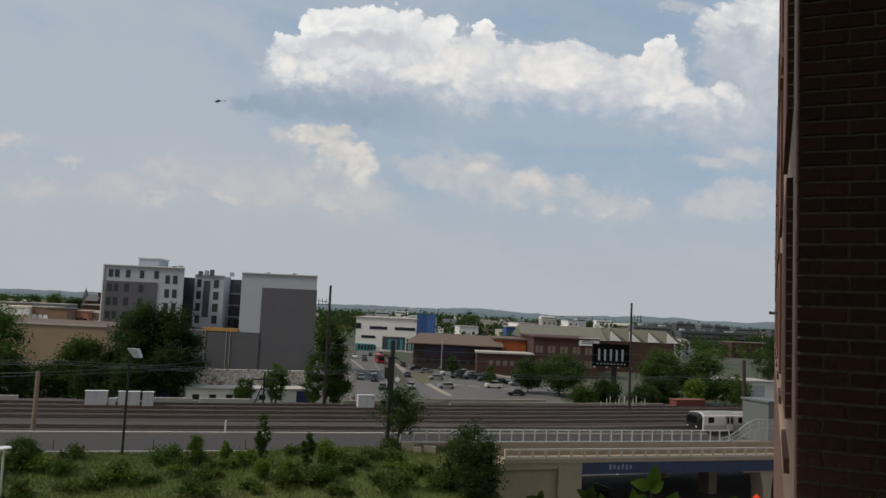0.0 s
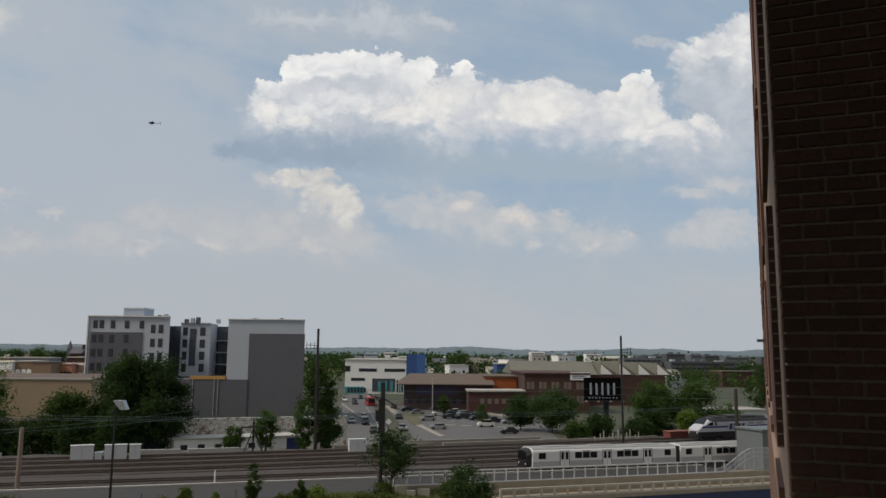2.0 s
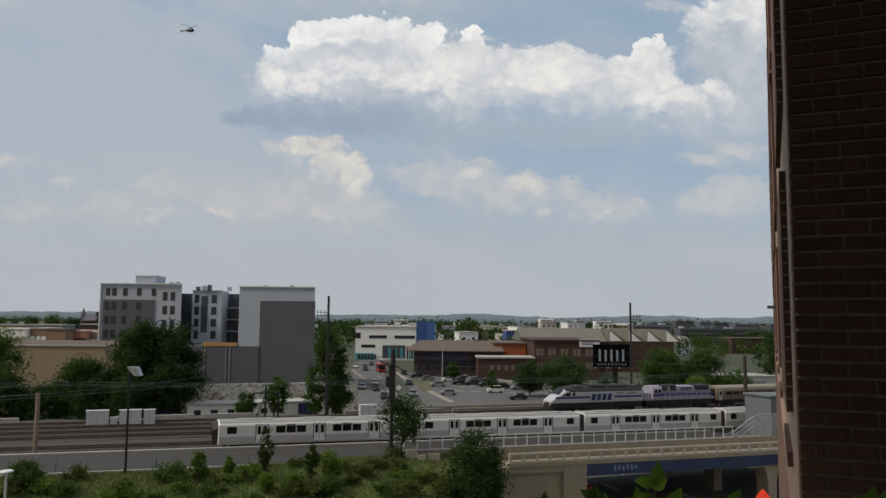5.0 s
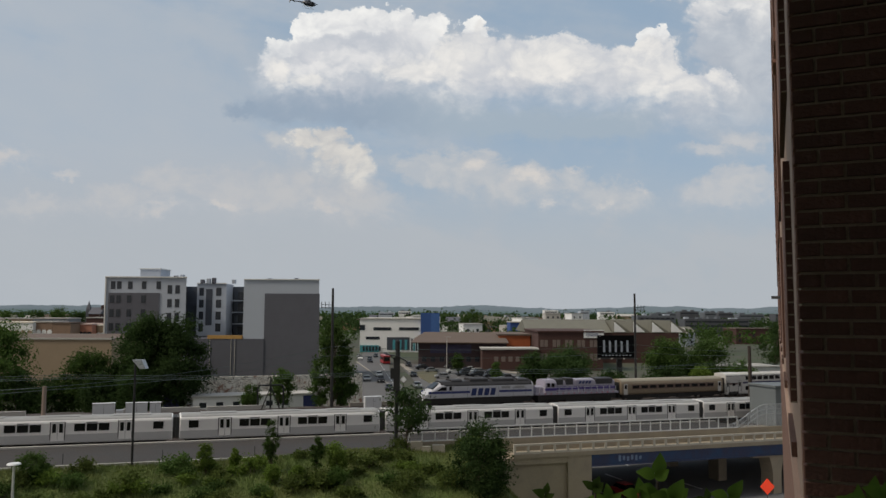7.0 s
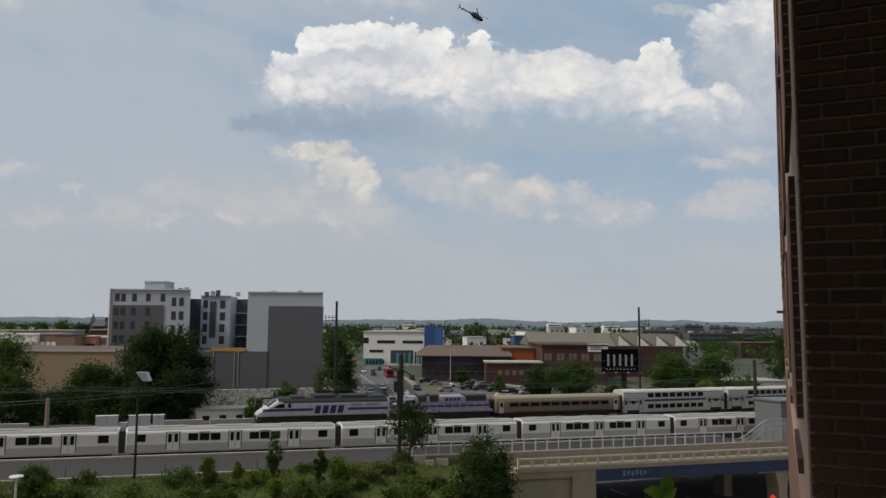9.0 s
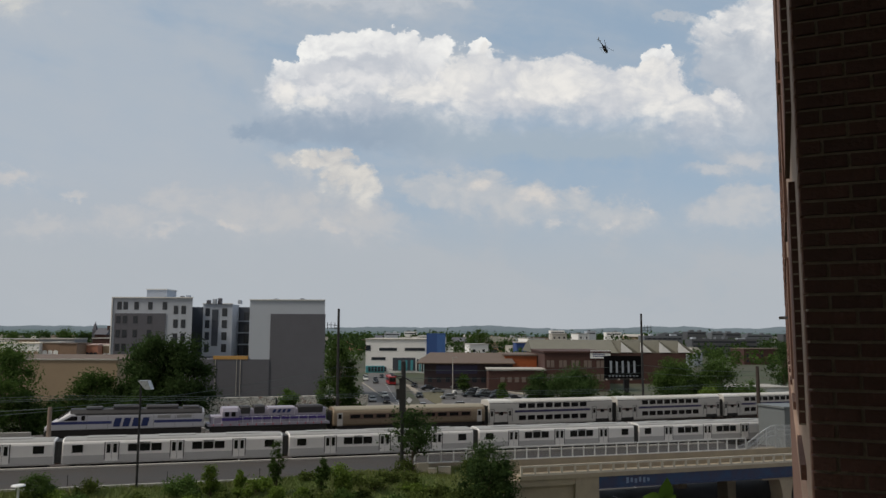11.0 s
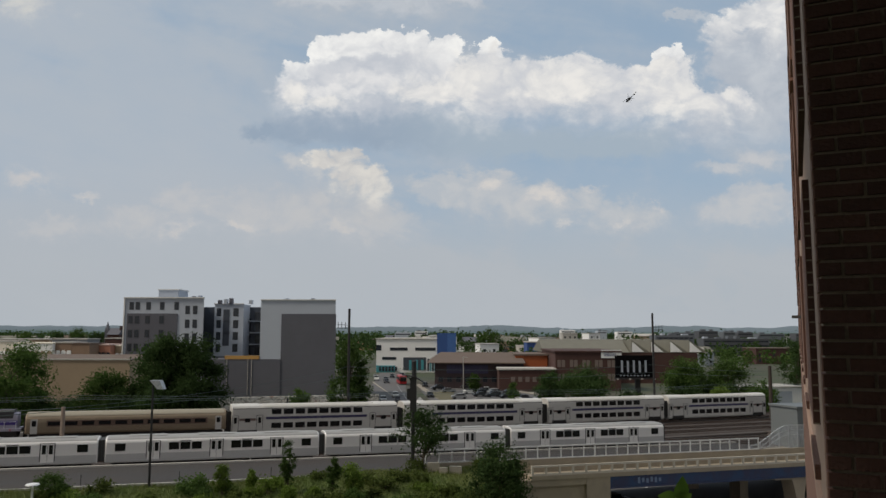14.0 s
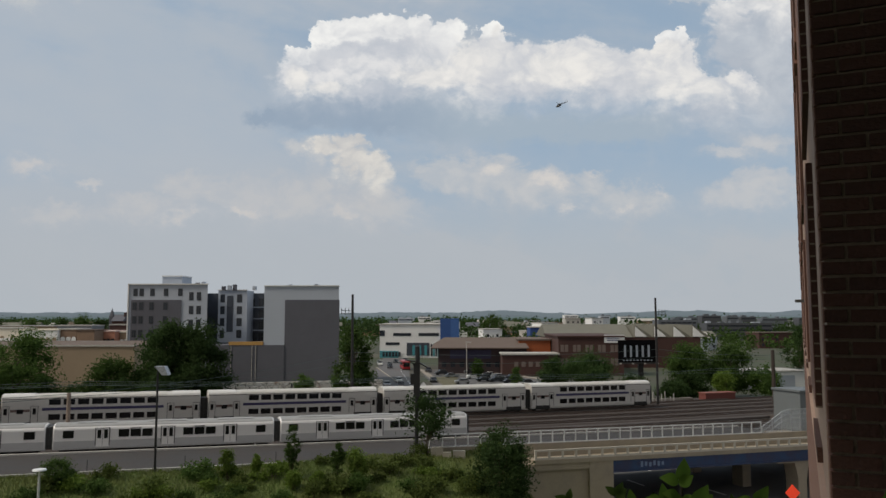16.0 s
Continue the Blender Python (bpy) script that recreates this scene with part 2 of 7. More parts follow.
def leaf_material(name, base, vary=0.5):
    m = material(name, base, 0.8, 0, 0.3, 0.8, 6, 0, per_piece=vary, spec=0.1)
    b = m.node_tree.nodes["Principled BSDF"]
    # light that passes through the blade
    g = Net(m.node_tree)
    through_leaf = g.node("ShaderNodeBsdfTranslucent")
    g.put(through_leaf.inputs["Color"], b.inputs["Base Color"].links[0].from_socket)
    blend = g.node("ShaderNodeMixShader")
    blend.inputs[0].default_value = 0.4
    g.put(blend.inputs[1], b.outputs[0])
    g.put(blend.inputs[2], through_leaf.outputs[0])
    g.put(m.node_tree.nodes["Material Output"].inputs[0], blend.outputs[0])
    return m


def glass_material(name, base=(0.02, 0.025, 0.03), rough=0.08):
    return material(name, base, rough, 0, 0.2, 0.6, 4, 0, spec=0.5)


# ---- mesh helpers ----
def box(bm, x0, x1, y0, y1, z0, z1):
    vs = [bm.verts.new((x, y, z)) for z in (z0, z1) for y in (y0, y1) for x in (x0, x1)]
    for q in ((0, 2, 3, 1), (4, 5, 7, 6), (0, 1, 5, 4), (2, 6, 7, 3), (0, 4, 6, 2), (1, 3, 7, 5)):
        bm.faces.new([vs[i] for i in q])
    return vs


def tube(bm, p, q, r0, r1=None, n=8):
    """A tapered round bar from p to q."""
    p, q = Vector(p), Vector(q)
    r1 = r0 if r1 is None else r1
    turn = (q - p).to_track_quat("Z", "Y").to_matrix()
    rings = []
    for c, r in ((p, r0), (q, r1)):
        rings.append([bm.verts.new(c + turn @ Vector((r * math.cos(2 * math.pi * i / n), r * math.sin(2 * math.pi * i / n), 0))) for i in range(n)])
    for i in range(n):
        bm.faces.new((rings[0][i], rings[0][(i + 1) % n], rings[1][(i + 1) % n], rings[1][i]))
    bm.faces.new(rings[0][::-1])
    bm.faces.new(rings[1])


def loft(bm, sections, cap=True):
    """Joins closed rings of equal length, one after another."""
    rings = [[bm.verts.new(p) for p in s] for s in sections]
    n = len(rings[0])
    for a, b in zip(rings, rings[1:]):
        for i in range(n):
            bm.faces.new((a[i], a[(i + 1) % n], b[(i + 1) % n], b[i]))
    if cap:
        bm.faces.new(rings[0][::-1])
        bm.faces.new(rings[-1])


def beam(bm, p, q, w, h):
    """A bar of width w and height h along the level-ish line p to q; p and q lie in the middle of its foot."""
    p, q = Vector(p), Vector(q)
    d = (q - p).normalized()
    side = Vector((-d.y, d.x, 0)).normalized() * (w / 2)
    up = Vector((0, 0, h))
    loft(bm, [[c - side, c + side, c + side + up, c - side + up] for c in (p, q)])


def mesh_of(bm, name, smooth=False):
    bmesh.ops.recalc_face_normals(bm, faces=bm.faces)
    me = bpy.data.meshes.new(name)
    bm.to_mesh(me)
    bm.free()
    if smooth:
        for f in me.polygons:
            f.use_smooth = True
    return me


def part(name, bm, mat, parent, label="", smooth=False):
    me = mesh_of(bm, name, smooth)
    me.materials.append(mat)
    ob = new(name, me)
    ob.parent = parent
    if label:
        ob["label"] = label
    return ob


def thing(name, label, category, m=None, group="", kind=""):
    ob = tagged(new(name), label, category, group, kind)
    ob.empty_display_size = 0.1
    if m is not None:
        ob.matrix_basis = m
    return ob


def solid(name, bm, mat, label, category="", kind="", group="", m=None, smooth=False):
    me = mesh_of(bm, name, smooth)
    me.materials.append(mat)
    ob = tagged(new(name, me), label, category, group, kind)
    if m is not None:
        ob.matrix_basis = m
    return ob


# ---- the lie of the land ----
GRADE = -0.01345                                   # the line falls gently to the east
LINES = {"metro": (0.346933, 0.000379, 95.1555, 0.0), "main": (0.41453, 0.001041, 126.2152, -0.861)}


def track(line, s, off=0.0, up=0.0):
    """A point on a track, s metres along it, off metres beyond it and up metres over its rails."""
    th, k, y0, z0 = LINES[line]
    n, a = 0.5 * k * s * s, s - k * k * s ** 3 / 6
    turn = th + k * s
    return Vector((a * math.cos(th) - n * math.sin(th) - off * math.sin(turn), y0 + a * math.sin(th) + n * math.cos(th) + off * math.cos(turn), z0 + GRADE * s + up))


def on_track(line, s, off=0.0, up=0.0):
    """The pose of a vehicle whose middle is s metres along the line; its x axis runs along the rails."""
    th, k, _, _ = LINES[line]
    return Matrix.Translation(track(line, s, off, up)) @ Matrix.Rotation(th + k * s, 4, "Z") @ Matrix.Rotation(-math.atan(GRADE), 4, "Y")


def beside(x, y):
    """How far along the metro line and how far beyond it a place lies."""
    th, k, y0, _ = LINES["metro"]
    s = x * math.cos(th) + (y - y0) * math.sin(th)
    n = -x * math.sin(th) + (y - y0) * math.cos(th)
    return s, n - 0.5 * k * s * s


# ---- ground ----
BALLAST = material("ballast", (0.062, 0.050, 0.045), 0.95, 0, 0.35, 0.5, 30, 0.6)
ASPHALT = material("asphalt", (0.13, 0.13, 0.135), 0.9, 0, 0.25, 0.15, 40, 0.2)
TRAIL = material("worn_asphalt", (0.052, 0.045, 0.042), 0.9, 0, 0.4, 0.3, 25, 0.3, tint=(0.040, 0.038, 0.038))
CONCRETE = material("concrete", (0.36, 0.33, 0.27), 0.85, 0, 0.2, 0.3, 12, 0.2)
PALE = material("pale_concrete", (0.45, 0.43, 0.40), 0.85, 0, 0.2, 0.3, 12, 0.2)
STEEL = material("rail_steel", (0.16, 0.12, 0.10), 0.4, 0.7, 0.3, 0.5, 12, 0.1)
SLEEPER = material("sleeper", (0.064, 0.052, 0.047), 0.9, 0, 0.3, 2, 10, 0.3)
WHITE = material("white_paint", (0.72, 0.73, 0.74), 0.5, 0, 0.06, 0.5, 8, 0.05)
BLACK = material("black_paint", (0.012, 0.012, 0.013), 0.5, 0, 0.2, 2, 8, 0.05)
RAIL_WHITE = material("galvanised_steel", (0.55, 0.56, 0.57), 0.45, 0.3, 0.1, 0.8, 8, 0.05)
EARTH = material("town_ground", (0.075, 0.07, 0.052), 0.95, 0, 0.4, 0.02, 30, 0.3, tint=(0.045, 0.06, 0.028))
GRASS = material("rough_grass", (0.10, 0.135, 0.03), 0.95, 0, 0.5, 0.18, 25, 0.6, tint=(0.088, 0.10, 0.03))


def smoothstep(a, b, x):
    t = min(1.0, max(0.0, (x - a) / (b - a)))
    return t * t * (3 - 2 * t)


def land(x, y):
    """Height of the open ground."""
    s, n = beside(x, y)
    line = GRADE * max(-150, min(110, s))
    bed = line - 0.45 - 0.7 * smoothstep(8, 20, n)
    far = -4.2
    z = bed + (far - bed) * smoothstep(39, 46, n)
    if n < -12.2:
        z = line + 0.1 - 1.6 * smoothstep(-12.2, -26, n) - 7.0 * smoothstep(-24, -50, n) + 0.25 * noise.noise(Vector((x * 0.25, y * 0.25, 3.0)))
    if n < -13.0:                                   # the bank swells towards the bridge
        z += 0.75 * smoothstep(-30, -17, s) * smoothstep(-13.0, -14.5, n) * smoothstep(-27, -19, n)
    if n < -11.4:
        z -= 6.5 * smoothstep(-2.5, 2.5, s)
    elif n < -3.5:                                  # under the bridge decks
        z -= 1.8 * smoothstep(-1, 3, s)
    if -72 < n < 42:                                # the road that dips under the line
        cut = smoothstep(13.2, 13.9, s) * smoothstep(62, 60, s) * smoothstep(-72, -62, n) * smoothstep(42, 40, n)
        z += (-7.6 - z) * cut
    return z


def build_ground():
    bm = bmesh.new()
    xs = sorted({-4500, -3000, -2000, -1300, -900, -600, -400, -300, *range(-220, -80, 6), *[i * 1.5 for i in range(-54, 61)], *range(96, 230, 6), 300, 400, 600, 900, 1300, 2000, 3000, 4500})
    ys = sorted({-4500, -2000, -900, -400, -150, -60, -20, 0, 10, 20, 30, 36, 40, *[42 + i * 1.2 for i in range(0, 40)], *range(90, 190, 3), *range(192, 300, 8), 330, 380, 450, 550, 700, 1000, 1500, 2200, 3200, 4600})
    grid = [[bm.verts.new((x, y, land(x, y))) for x in xs] for y in ys]
    for j in range(len(ys) - 1):
        for i in range(len(xs) - 1):
            f = bm.faces.new((grid[j][i], grid[j][i + 1], grid[j + 1][i + 1], grid[j + 1][i]))
            c = f.calc_center_median()
            s, n = beside(c.x, c.y)
            road = 13 < s < 62 and -72 < n < 42 and c.z < -5
            f.material_index = 2 if road else 1 if -13 < n < 42 and abs(s) < 260 else 3 if -60 < n <= -12 else 0
            f.smooth = True
    me = mesh_of(bm, "ground")
    for m in (EARTH, BALLAST, ASPHALT, GRASS):
        me.materials.append(m)
    tagged(new("ground", me), "grassy bank, ballast track bed and town ground beyond", "ground", kind="structure")


build_ground()


def strip(name, mat, label, line, s0, s1, o0, o1, z0, z1, step=5.0, kind="structure", category="pavement"):
    """A band along a track, o0 to o1 metres beyond it, z0 to z1 over its rails."""
    bm = bmesh.new()
    count = max(2, round((s1 - s0) / step) + 1)
    secs = []
    for i in range(count):
        s = s0 + (s1 - s0) * i / (count - 1)
        secs.append([track(line, s, o0, z0), track(line, s, o1, z0), track(line, s, o1, z1), track(line, s, o0, z1)])
    loft(bm, secs)
    return solid(name, bm, mat, label, category, kind)


strip("trail", TRAIL, "worn grey asphalt trail beside the tracks", "metro", -110, 40, -11.1, -2.6, -0.4, 0.30, category="path")
strip("trail", TRAIL, "edge strip of the worn asphalt trail", "metro", -110, -7, -12.8, -11.1, -0.4, 0.296, category="path")
strip("kerb", PALE, "pale concrete kerb along the trail", "metro", -110, 40, -2.6, -2.2, -0.4, 0.46, category="kerb")
strip("kerb", PALE, "thin pale edge of the trail", "metro", -110, -8, -13.05, -12.8, -0.4, 0.37, category="kerb")


def build_rails():
    for line, offs, name in (("metro", (0.0, 4.6), "metro_track"), ("main", (-14.0, -9.5, -4.6, 0.0, 4.6), "main_track")):
        for off in offs:
            holder = thing(name, "rusty steel rails on sleepers in dark ballast", "railway track", kind="structure")
            bm = bmesh.new()
            for k in range(-50, 36):
                s = k * 3.0
                for j in range(4):
                    a, d = track(line, s + j * 0.75, off, 0), Vector((0.12, 0, 0))
                    m = on_track(line, s + j * 0.75, off)
                    loft(bm, [[m @ Vector((x, y, z)) for x, z in ((-0.12, -0.34), (0.12, -0.34), (0.12, -0.17), (-0.12, -0.17))] for y in (-1.3, 1.3)])
            bed = bmesh.new()
            loft(bed, [[track(line, s, off + o, z) for o, z in ((-2.2, -0.6), (2.2, -0.6), (1.7, -0.20), (-1.7, -0.20))] for s in range(-150, 121, 6)])
            part("ballast_bed", bed, BALLAST, holder)
            sl = part("sleepers", bm, SLEEPER, holder)
            sl["kind"] = "stuff"
            for side in (-0.74, 0.74):
                bm = bmesh.new()
                loft(bm, [[track(line, s, off + side + o, z) for o, z in ((-0.04, -0.17), (0.04, -0.17), (0.04, 0.0), (-0.04, 0.0))] for s in range(-150, 121, 6)])
                part("rail", bm, STEEL, holder)


build_rails()
for s in (20.0, 26.5, 33.0):                         # lane lines of the road under the bridge
    for i in range(12):
        bm = bmesh.new()
        n = -56 + i * 8.0
        p = [track("metro", s + d, n + e) for d, e in ((-0.12, 0), (0.12, 0), (0.12, 4.0), (-0.12, 4.0))]
        loft(bm, [[(q.x, q.y, z) for q in p] for z in (-7.62, -7.585)])
        solid("lane_line", bm, WHITE, "white lane line on the sunken road", "road marking", "structure")


# ---- trains ----
STAINLESS = material("brushed_steel", (0.75, 0.735, 0.725), 0.45, 0.1, 0.05, 0.4, 14, 0.05)
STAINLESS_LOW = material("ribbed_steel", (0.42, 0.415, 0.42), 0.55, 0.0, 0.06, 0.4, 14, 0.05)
SILVER = material("dull_silver", (0.54, 0.52, 0.49), 0.5, 0.1, 0.12, 0.4, 10, 0.08)
TAN_STEEL = material("weathered_steel", (0.27, 0.21, 0.145), 0.5, 0.3, 0.15, 0.4, 10, 0.08)
ROOF_PALE = material("pale_roof", (0.50, 0.485, 0.45), 0.7, 0, 0.12, 0.5, 6, 0.05)
ROOF_POD = material("pale_pod", (0.60, 0.59, 0.57), 0.7, 0, 0.12, 0.5, 6, 0.05)
METRO_ROOF = material("grey_roof", (0.30, 0.30, 0.295), 0.7, 0, 0.12, 0.5, 6, 0.05)
COACH_ROOF = material("cream_roof", (0.29, 0.26, 0.20), 0.7, 0, 0.12, 0.5, 6, 0.05)
SEAM = material("door_seal", (0.05, 0.05, 0.05), 0.7)
UNDER = material("underframe", (0.022, 0.02, 0.019), 0.85, 0, 0.3, 1.5, 6, 0.2)
PANE = glass_material("train_glass", (0.006, 0.006, 0.007), 0.15)
PURPLE = material("purple_stripe", (0.06, 0.035, 0.22), 0.5, 0, 0.1)
LOGO_BLUE = material("logo_blue", (0.012, 0.026, 0.12), 0.5, 0, 0.1)
LOCO_WHITE = material("loco_white", (0.50, 0.50, 0.54), 0.5, 0, 0.08, 0.5, 10, 0.05)
HOOD_GREY = material("lilac_grey_paint", (0.34, 0.32, 0.39), 0.55, 0, 0.12, 0.5, 10, 0.05)
LOCO_DARK = material("loco_roof", (0.035, 0.033, 0.035), 0.6, 0, 0.25, 0.8, 8, 0.1)
LOCO_BLUE = material("loco_blue_stripe", (0.03, 0.04, 0.16), 0.5, 0, 0.1)
NAVY = material("navy_stripe", (0.035, 0.03, 0.095), 0.5, 0, 0.1)
RED = material("red_paint", (0.45, 0.03, 0.04), 0.5, 0, 0.1)


def mirrored(profile):
    """A closed outline (y, z) from its half on the near side."""
    return [(-y, z) for y, z in profile] + [(y, z) for y, z in reversed(profile)]


def hull(bm, x0, x1, half, bow=0.0):
    """A vehicle body of the given half outline along x; bow rounds its ends."""
    ring = mirrored(half)
    steps = [(x0, 0.94), (x0 + 0.12, 1.0), (x1 - 0.12, 1.0), (x1, 0.94)]
    zm = sum(z for _, z in ring) / len(ring)
    loft(bm, [[(x, y * k, zm + (z - zm) * (0.5 + k / 2)) for y, z in ring] for x, k in steps])


def pane_row(name, holder, mat, xs, w, z0, z1, y, label=""):
    """Alike panes on both sides of a vehicle, each a piece of its own."""
    bm = bmesh.new()
    box(bm, -w / 2, w / 2, -0.02, 0.02, z0, z1)
    me = mesh_of(bm, name)
    me.materials.append(mat)
    for side in (-1, 1):
        for x in xs:
            ob = new(name, me)
            ob.parent = holder
            ob.location = (x, side * y, 0)
            if label:
                ob["label"] = label


def bogies(holder, xs, base=1.1, wheel=0.42):
    bm = bmesh.new()
    tube(bm, (0, -0.8, wheel), (0, -0.66, wheel), wheel, wheel, 14)
    tube(bm, (0, 0.66, wheel), (0, 0.8, wheel), wheel, wheel, 14)
    tube(bm, (0, -0.8, wheel), (0, 0.8, wheel), 0.08, 0.08, 6)
    wheels = mesh_of(bm, "wheelset")
    wheels.materials.append(UNDER)
    for x in xs:
        bm = bmesh.new()
        for y in (-1.1, 1.0):
            box(bm, x - base - 0.5, x + base + 0.5, y, y + 0.1, 0.32, 0.62)
            box(bm, x - 0.5, x + 0.5, y, y + 0.14, 0.25, 0.75)
        box(bm, x - 0.3, x + 0.3, -1.05, 1.05, 0.45, 0.7)
        part("bogie", bm, UNDER, holder)
        for d in (-base, base):
            ob = new("wheelset", wheels)
            ob.parent = holder
            ob.location = (x + d, 0, 0)


def metro_car(nose=False):
    L = 11.1
    car = thing("metro_car", "silver stainless steel metro car with dark windows, on the near track", "train car", group="cars of the metro train")
    bm = bmesh.new()
    half = [(1.50, 0.55), (1.54, 0.68), (1.54, 2.56), (1.48, 2.74), (1.30, 2.92), (0.95, 3.04), (0.45, 3.08)]
    hull(bm, -L, L, half)
    part("body", bm, STAINLESS, car)
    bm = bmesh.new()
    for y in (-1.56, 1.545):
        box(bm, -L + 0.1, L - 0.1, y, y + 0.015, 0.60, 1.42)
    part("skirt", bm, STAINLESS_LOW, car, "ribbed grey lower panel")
    bm = bmesh.new()
    loft(bm, [[(x, y, z) for y, z in mirrored([(1.40, 2.83), (1.29, 2.95), (0.95, 3.07), (0.42, 3.11)])] for x in (-L + 0.15, L - 0.15)])
    part("roof", bm, METRO_ROOF, car, "dull grey roof")
    for x in (-7.0, 0.0, 7.0):
        bm = bmesh.new()
        box(bm, x - 1.9, x + 1.9, -0.7, 0.7, 3.04, 3.15)
        part("roof_unit", bm, METRO_ROOF, car, "grey roof-top equipment cover")
    bm = bmesh.new()
    box(bm, -L + 0.6, L - 0.6, -1.2, 1.2, 0.30, 0.58)
    for k in range(5):
        box(bm, -5.5 + k * 2.3, -4.0 + k * 2.3, -1.32, 1.32, 0.22, 0.7)
    part("underframe", bm, UNDER, car)
    bogies(car, (-7.6, 7.6))
    pane_row("window", car, PANE, [-9.65, *(a + b for a in (-3.2, 3.2) for b in (-1.15, 0, 1.15)), 9.65], 1.02, 1.72, 2.48, 1.545)
    pane_row("vent", car, SEAM, (-3.2, 3.2), 1.1, 2.55, 2.63, 1.55)
    bm = bmesh.new()
    box(bm, -0.30, 0.30, -0.04, 0.0, 0.78, 2.66)
    leaf = mesh_of(bm, "door")
    leaf.materials.append(STAINLESS)
    bm = bmesh.new()
    box(bm, -0.18, 0.18, -0.055, -0.03, 1.62, 2.52)
    light = mesh_of(bm, "door_window")
    light.materials.append(PANE)
    bm = bmesh.new()
    for x in (-0.72, 0.62):
        box(bm, x, x + 0.10, -0.03, 0.0, 0.92, 2.62)
    box(bm, -0.015, 0.015, -0.03, 0.0, 0.92, 2.62)
    box(bm, -0.72, 0.72, -0.03, 0.0, 2.62, 2.70)
    seal = mesh_of(bm, "door_frame")
    seal.materials.append(SEAM)
    for side in (0, 180):
        for x in (-6.4, 0.0, 6.4):
            flip = pose(0, 0, 0, 0, 0, side) @ pose(x, -1.54, 0)
            ob = new("door_frame", seal)
            ob.parent, ob.matrix_basis = car, flip
            for dx in (-0.318, 0.318):
                one = new("door", leaf)
                one.parent, one.matrix_basis = car, flip @ pose(dx, 0, 0)
                ob = new("door_window", light)
                ob.parent = one
    for sgn in (-1, 1):
        front = nose and sgn < 0
        bm = bmesh.new()
        if front:
            loft(bm, [[(-L - 0.02, y, z) for y, z in mirrored([(1.42, 0.6), (1.48, 2.4), (1.25, 2.85), (0.5, 3.02)])],
                      [(-L - 0.60, y, z) for y, z in mirrored([(1.22, 0.6), (1.25, 2.1), (1.0, 2.6), (0.4, 2.75)])]])
            part("cab_front", bm, BLACK, car, "black cab front with windscreen")
            bm = bmesh.new()
            box(bm, -L - 0.63, -L - 0.55, -1.0, 1.0, 1.6, 2.5)
            part("windscreen", bm, PANE, car)
            lens = material("headlight", (0.8, 0.8, 0.75), 0.2, glow=(1, 0.95, 0.8, 0.3))
            for y in (-1.0, 0.8):
                bm = bmesh.new()
                box(bm, -L - 0.62, -L - 0.55, y, y + 0.2, 1.05, 1.17)
                part("headlight", bm, lens, car)
        else:
            box(bm, *sorted((sgn * L, sgn * (L + 0.32))), -1.2, 1.2, 0.7, 2.85)
            box(bm, *sorted((sgn * (L - 0.02), sgn * (L + 0.05))), -1.38, 1.38, 0.7, 2.82)
            part("gangway", bm, SEAM, car, "dark gangway between cars")
    return car


def coach():
    """A single-deck commuter coach."""
    L = 12.75
    car = thing("single_deck_coach", "tan weathered stainless steel coach with brown window band", "train car", group="vehicles of the commuter train")
    bm = bmesh.new()
    hull(bm, -L, L, [(1.46, 1.2), (1.58, 1.4), (1.60, 2.7), (1.52, 3.2), (1.25, 3.62), (0.8, 3.85), (0.35, 3.92)])
    part("body", bm, TAN_STEEL, car)
    bm = bmesh.new()
    loft(bm, [[(x, y, z) for y, z in mirrored([(1.40, 3.47), (1.27, 3.64), (0.8, 3.88), (0.3, 3.96)])] for x in (-L + 0.3, L - 0.3)])
    part("roof", bm, COACH_ROOF, car, "pale cream roof")
    bm = bmesh.new()
    for y in (-1.62, 1.59):
        box(bm, -10.2, 10.2, y, y + 0.03, 2.12, 2.92)
    part("window_band", bm, material("brown_band", (0.13, 0.08, 0.06), 0.5), car, "brown window band")
    pane_row("window", car, PANE, [-9.3 + 2.06 * i for i in range(10)], 1.5, 2.26, 2.78, 1.62)
    for k in range(5):
        pane_row("flute", car, TAN_STEEL, (0,), 25.1, 1.42 + 0.13 * k, 1.48 + 0.13 * k, 1.605)
    pane_row("end_door", car, SILVER, (-11.7, 11.7), 0.84, 1.2, 3.1, 1.615)
    pane_row("door_window", car, PANE, (-11.7, 11.7), 0.5, 2.2, 2.9, 1.64)
    bm = bmesh.new()
    box(bm, -L + 0.5, L - 0.5, -1.3, 1.3, 0.55, 1.24)
    box(bm, -4, -1, -1.4, 1.4, 0.35, 0.9)
    box(bm, 1, 4.5, -1.4, 1.4, 0.35, 0.9)
    part("underframe", bm, UNDER, car)
    bogies(car, (-9.0, 9.0), 1.25)
    ends(car, L, 3.4)
    return car


def ends(car, L, top, reach=0.2):
    for sgn in (-1, 1):
        bm = bmesh.new()
        box(bm, *sorted((sgn * L, sgn * (L + reach))), -1.15, 1.15, 0.6, top)
        part("gangway", bm, UNDER, car, "dark gangway")


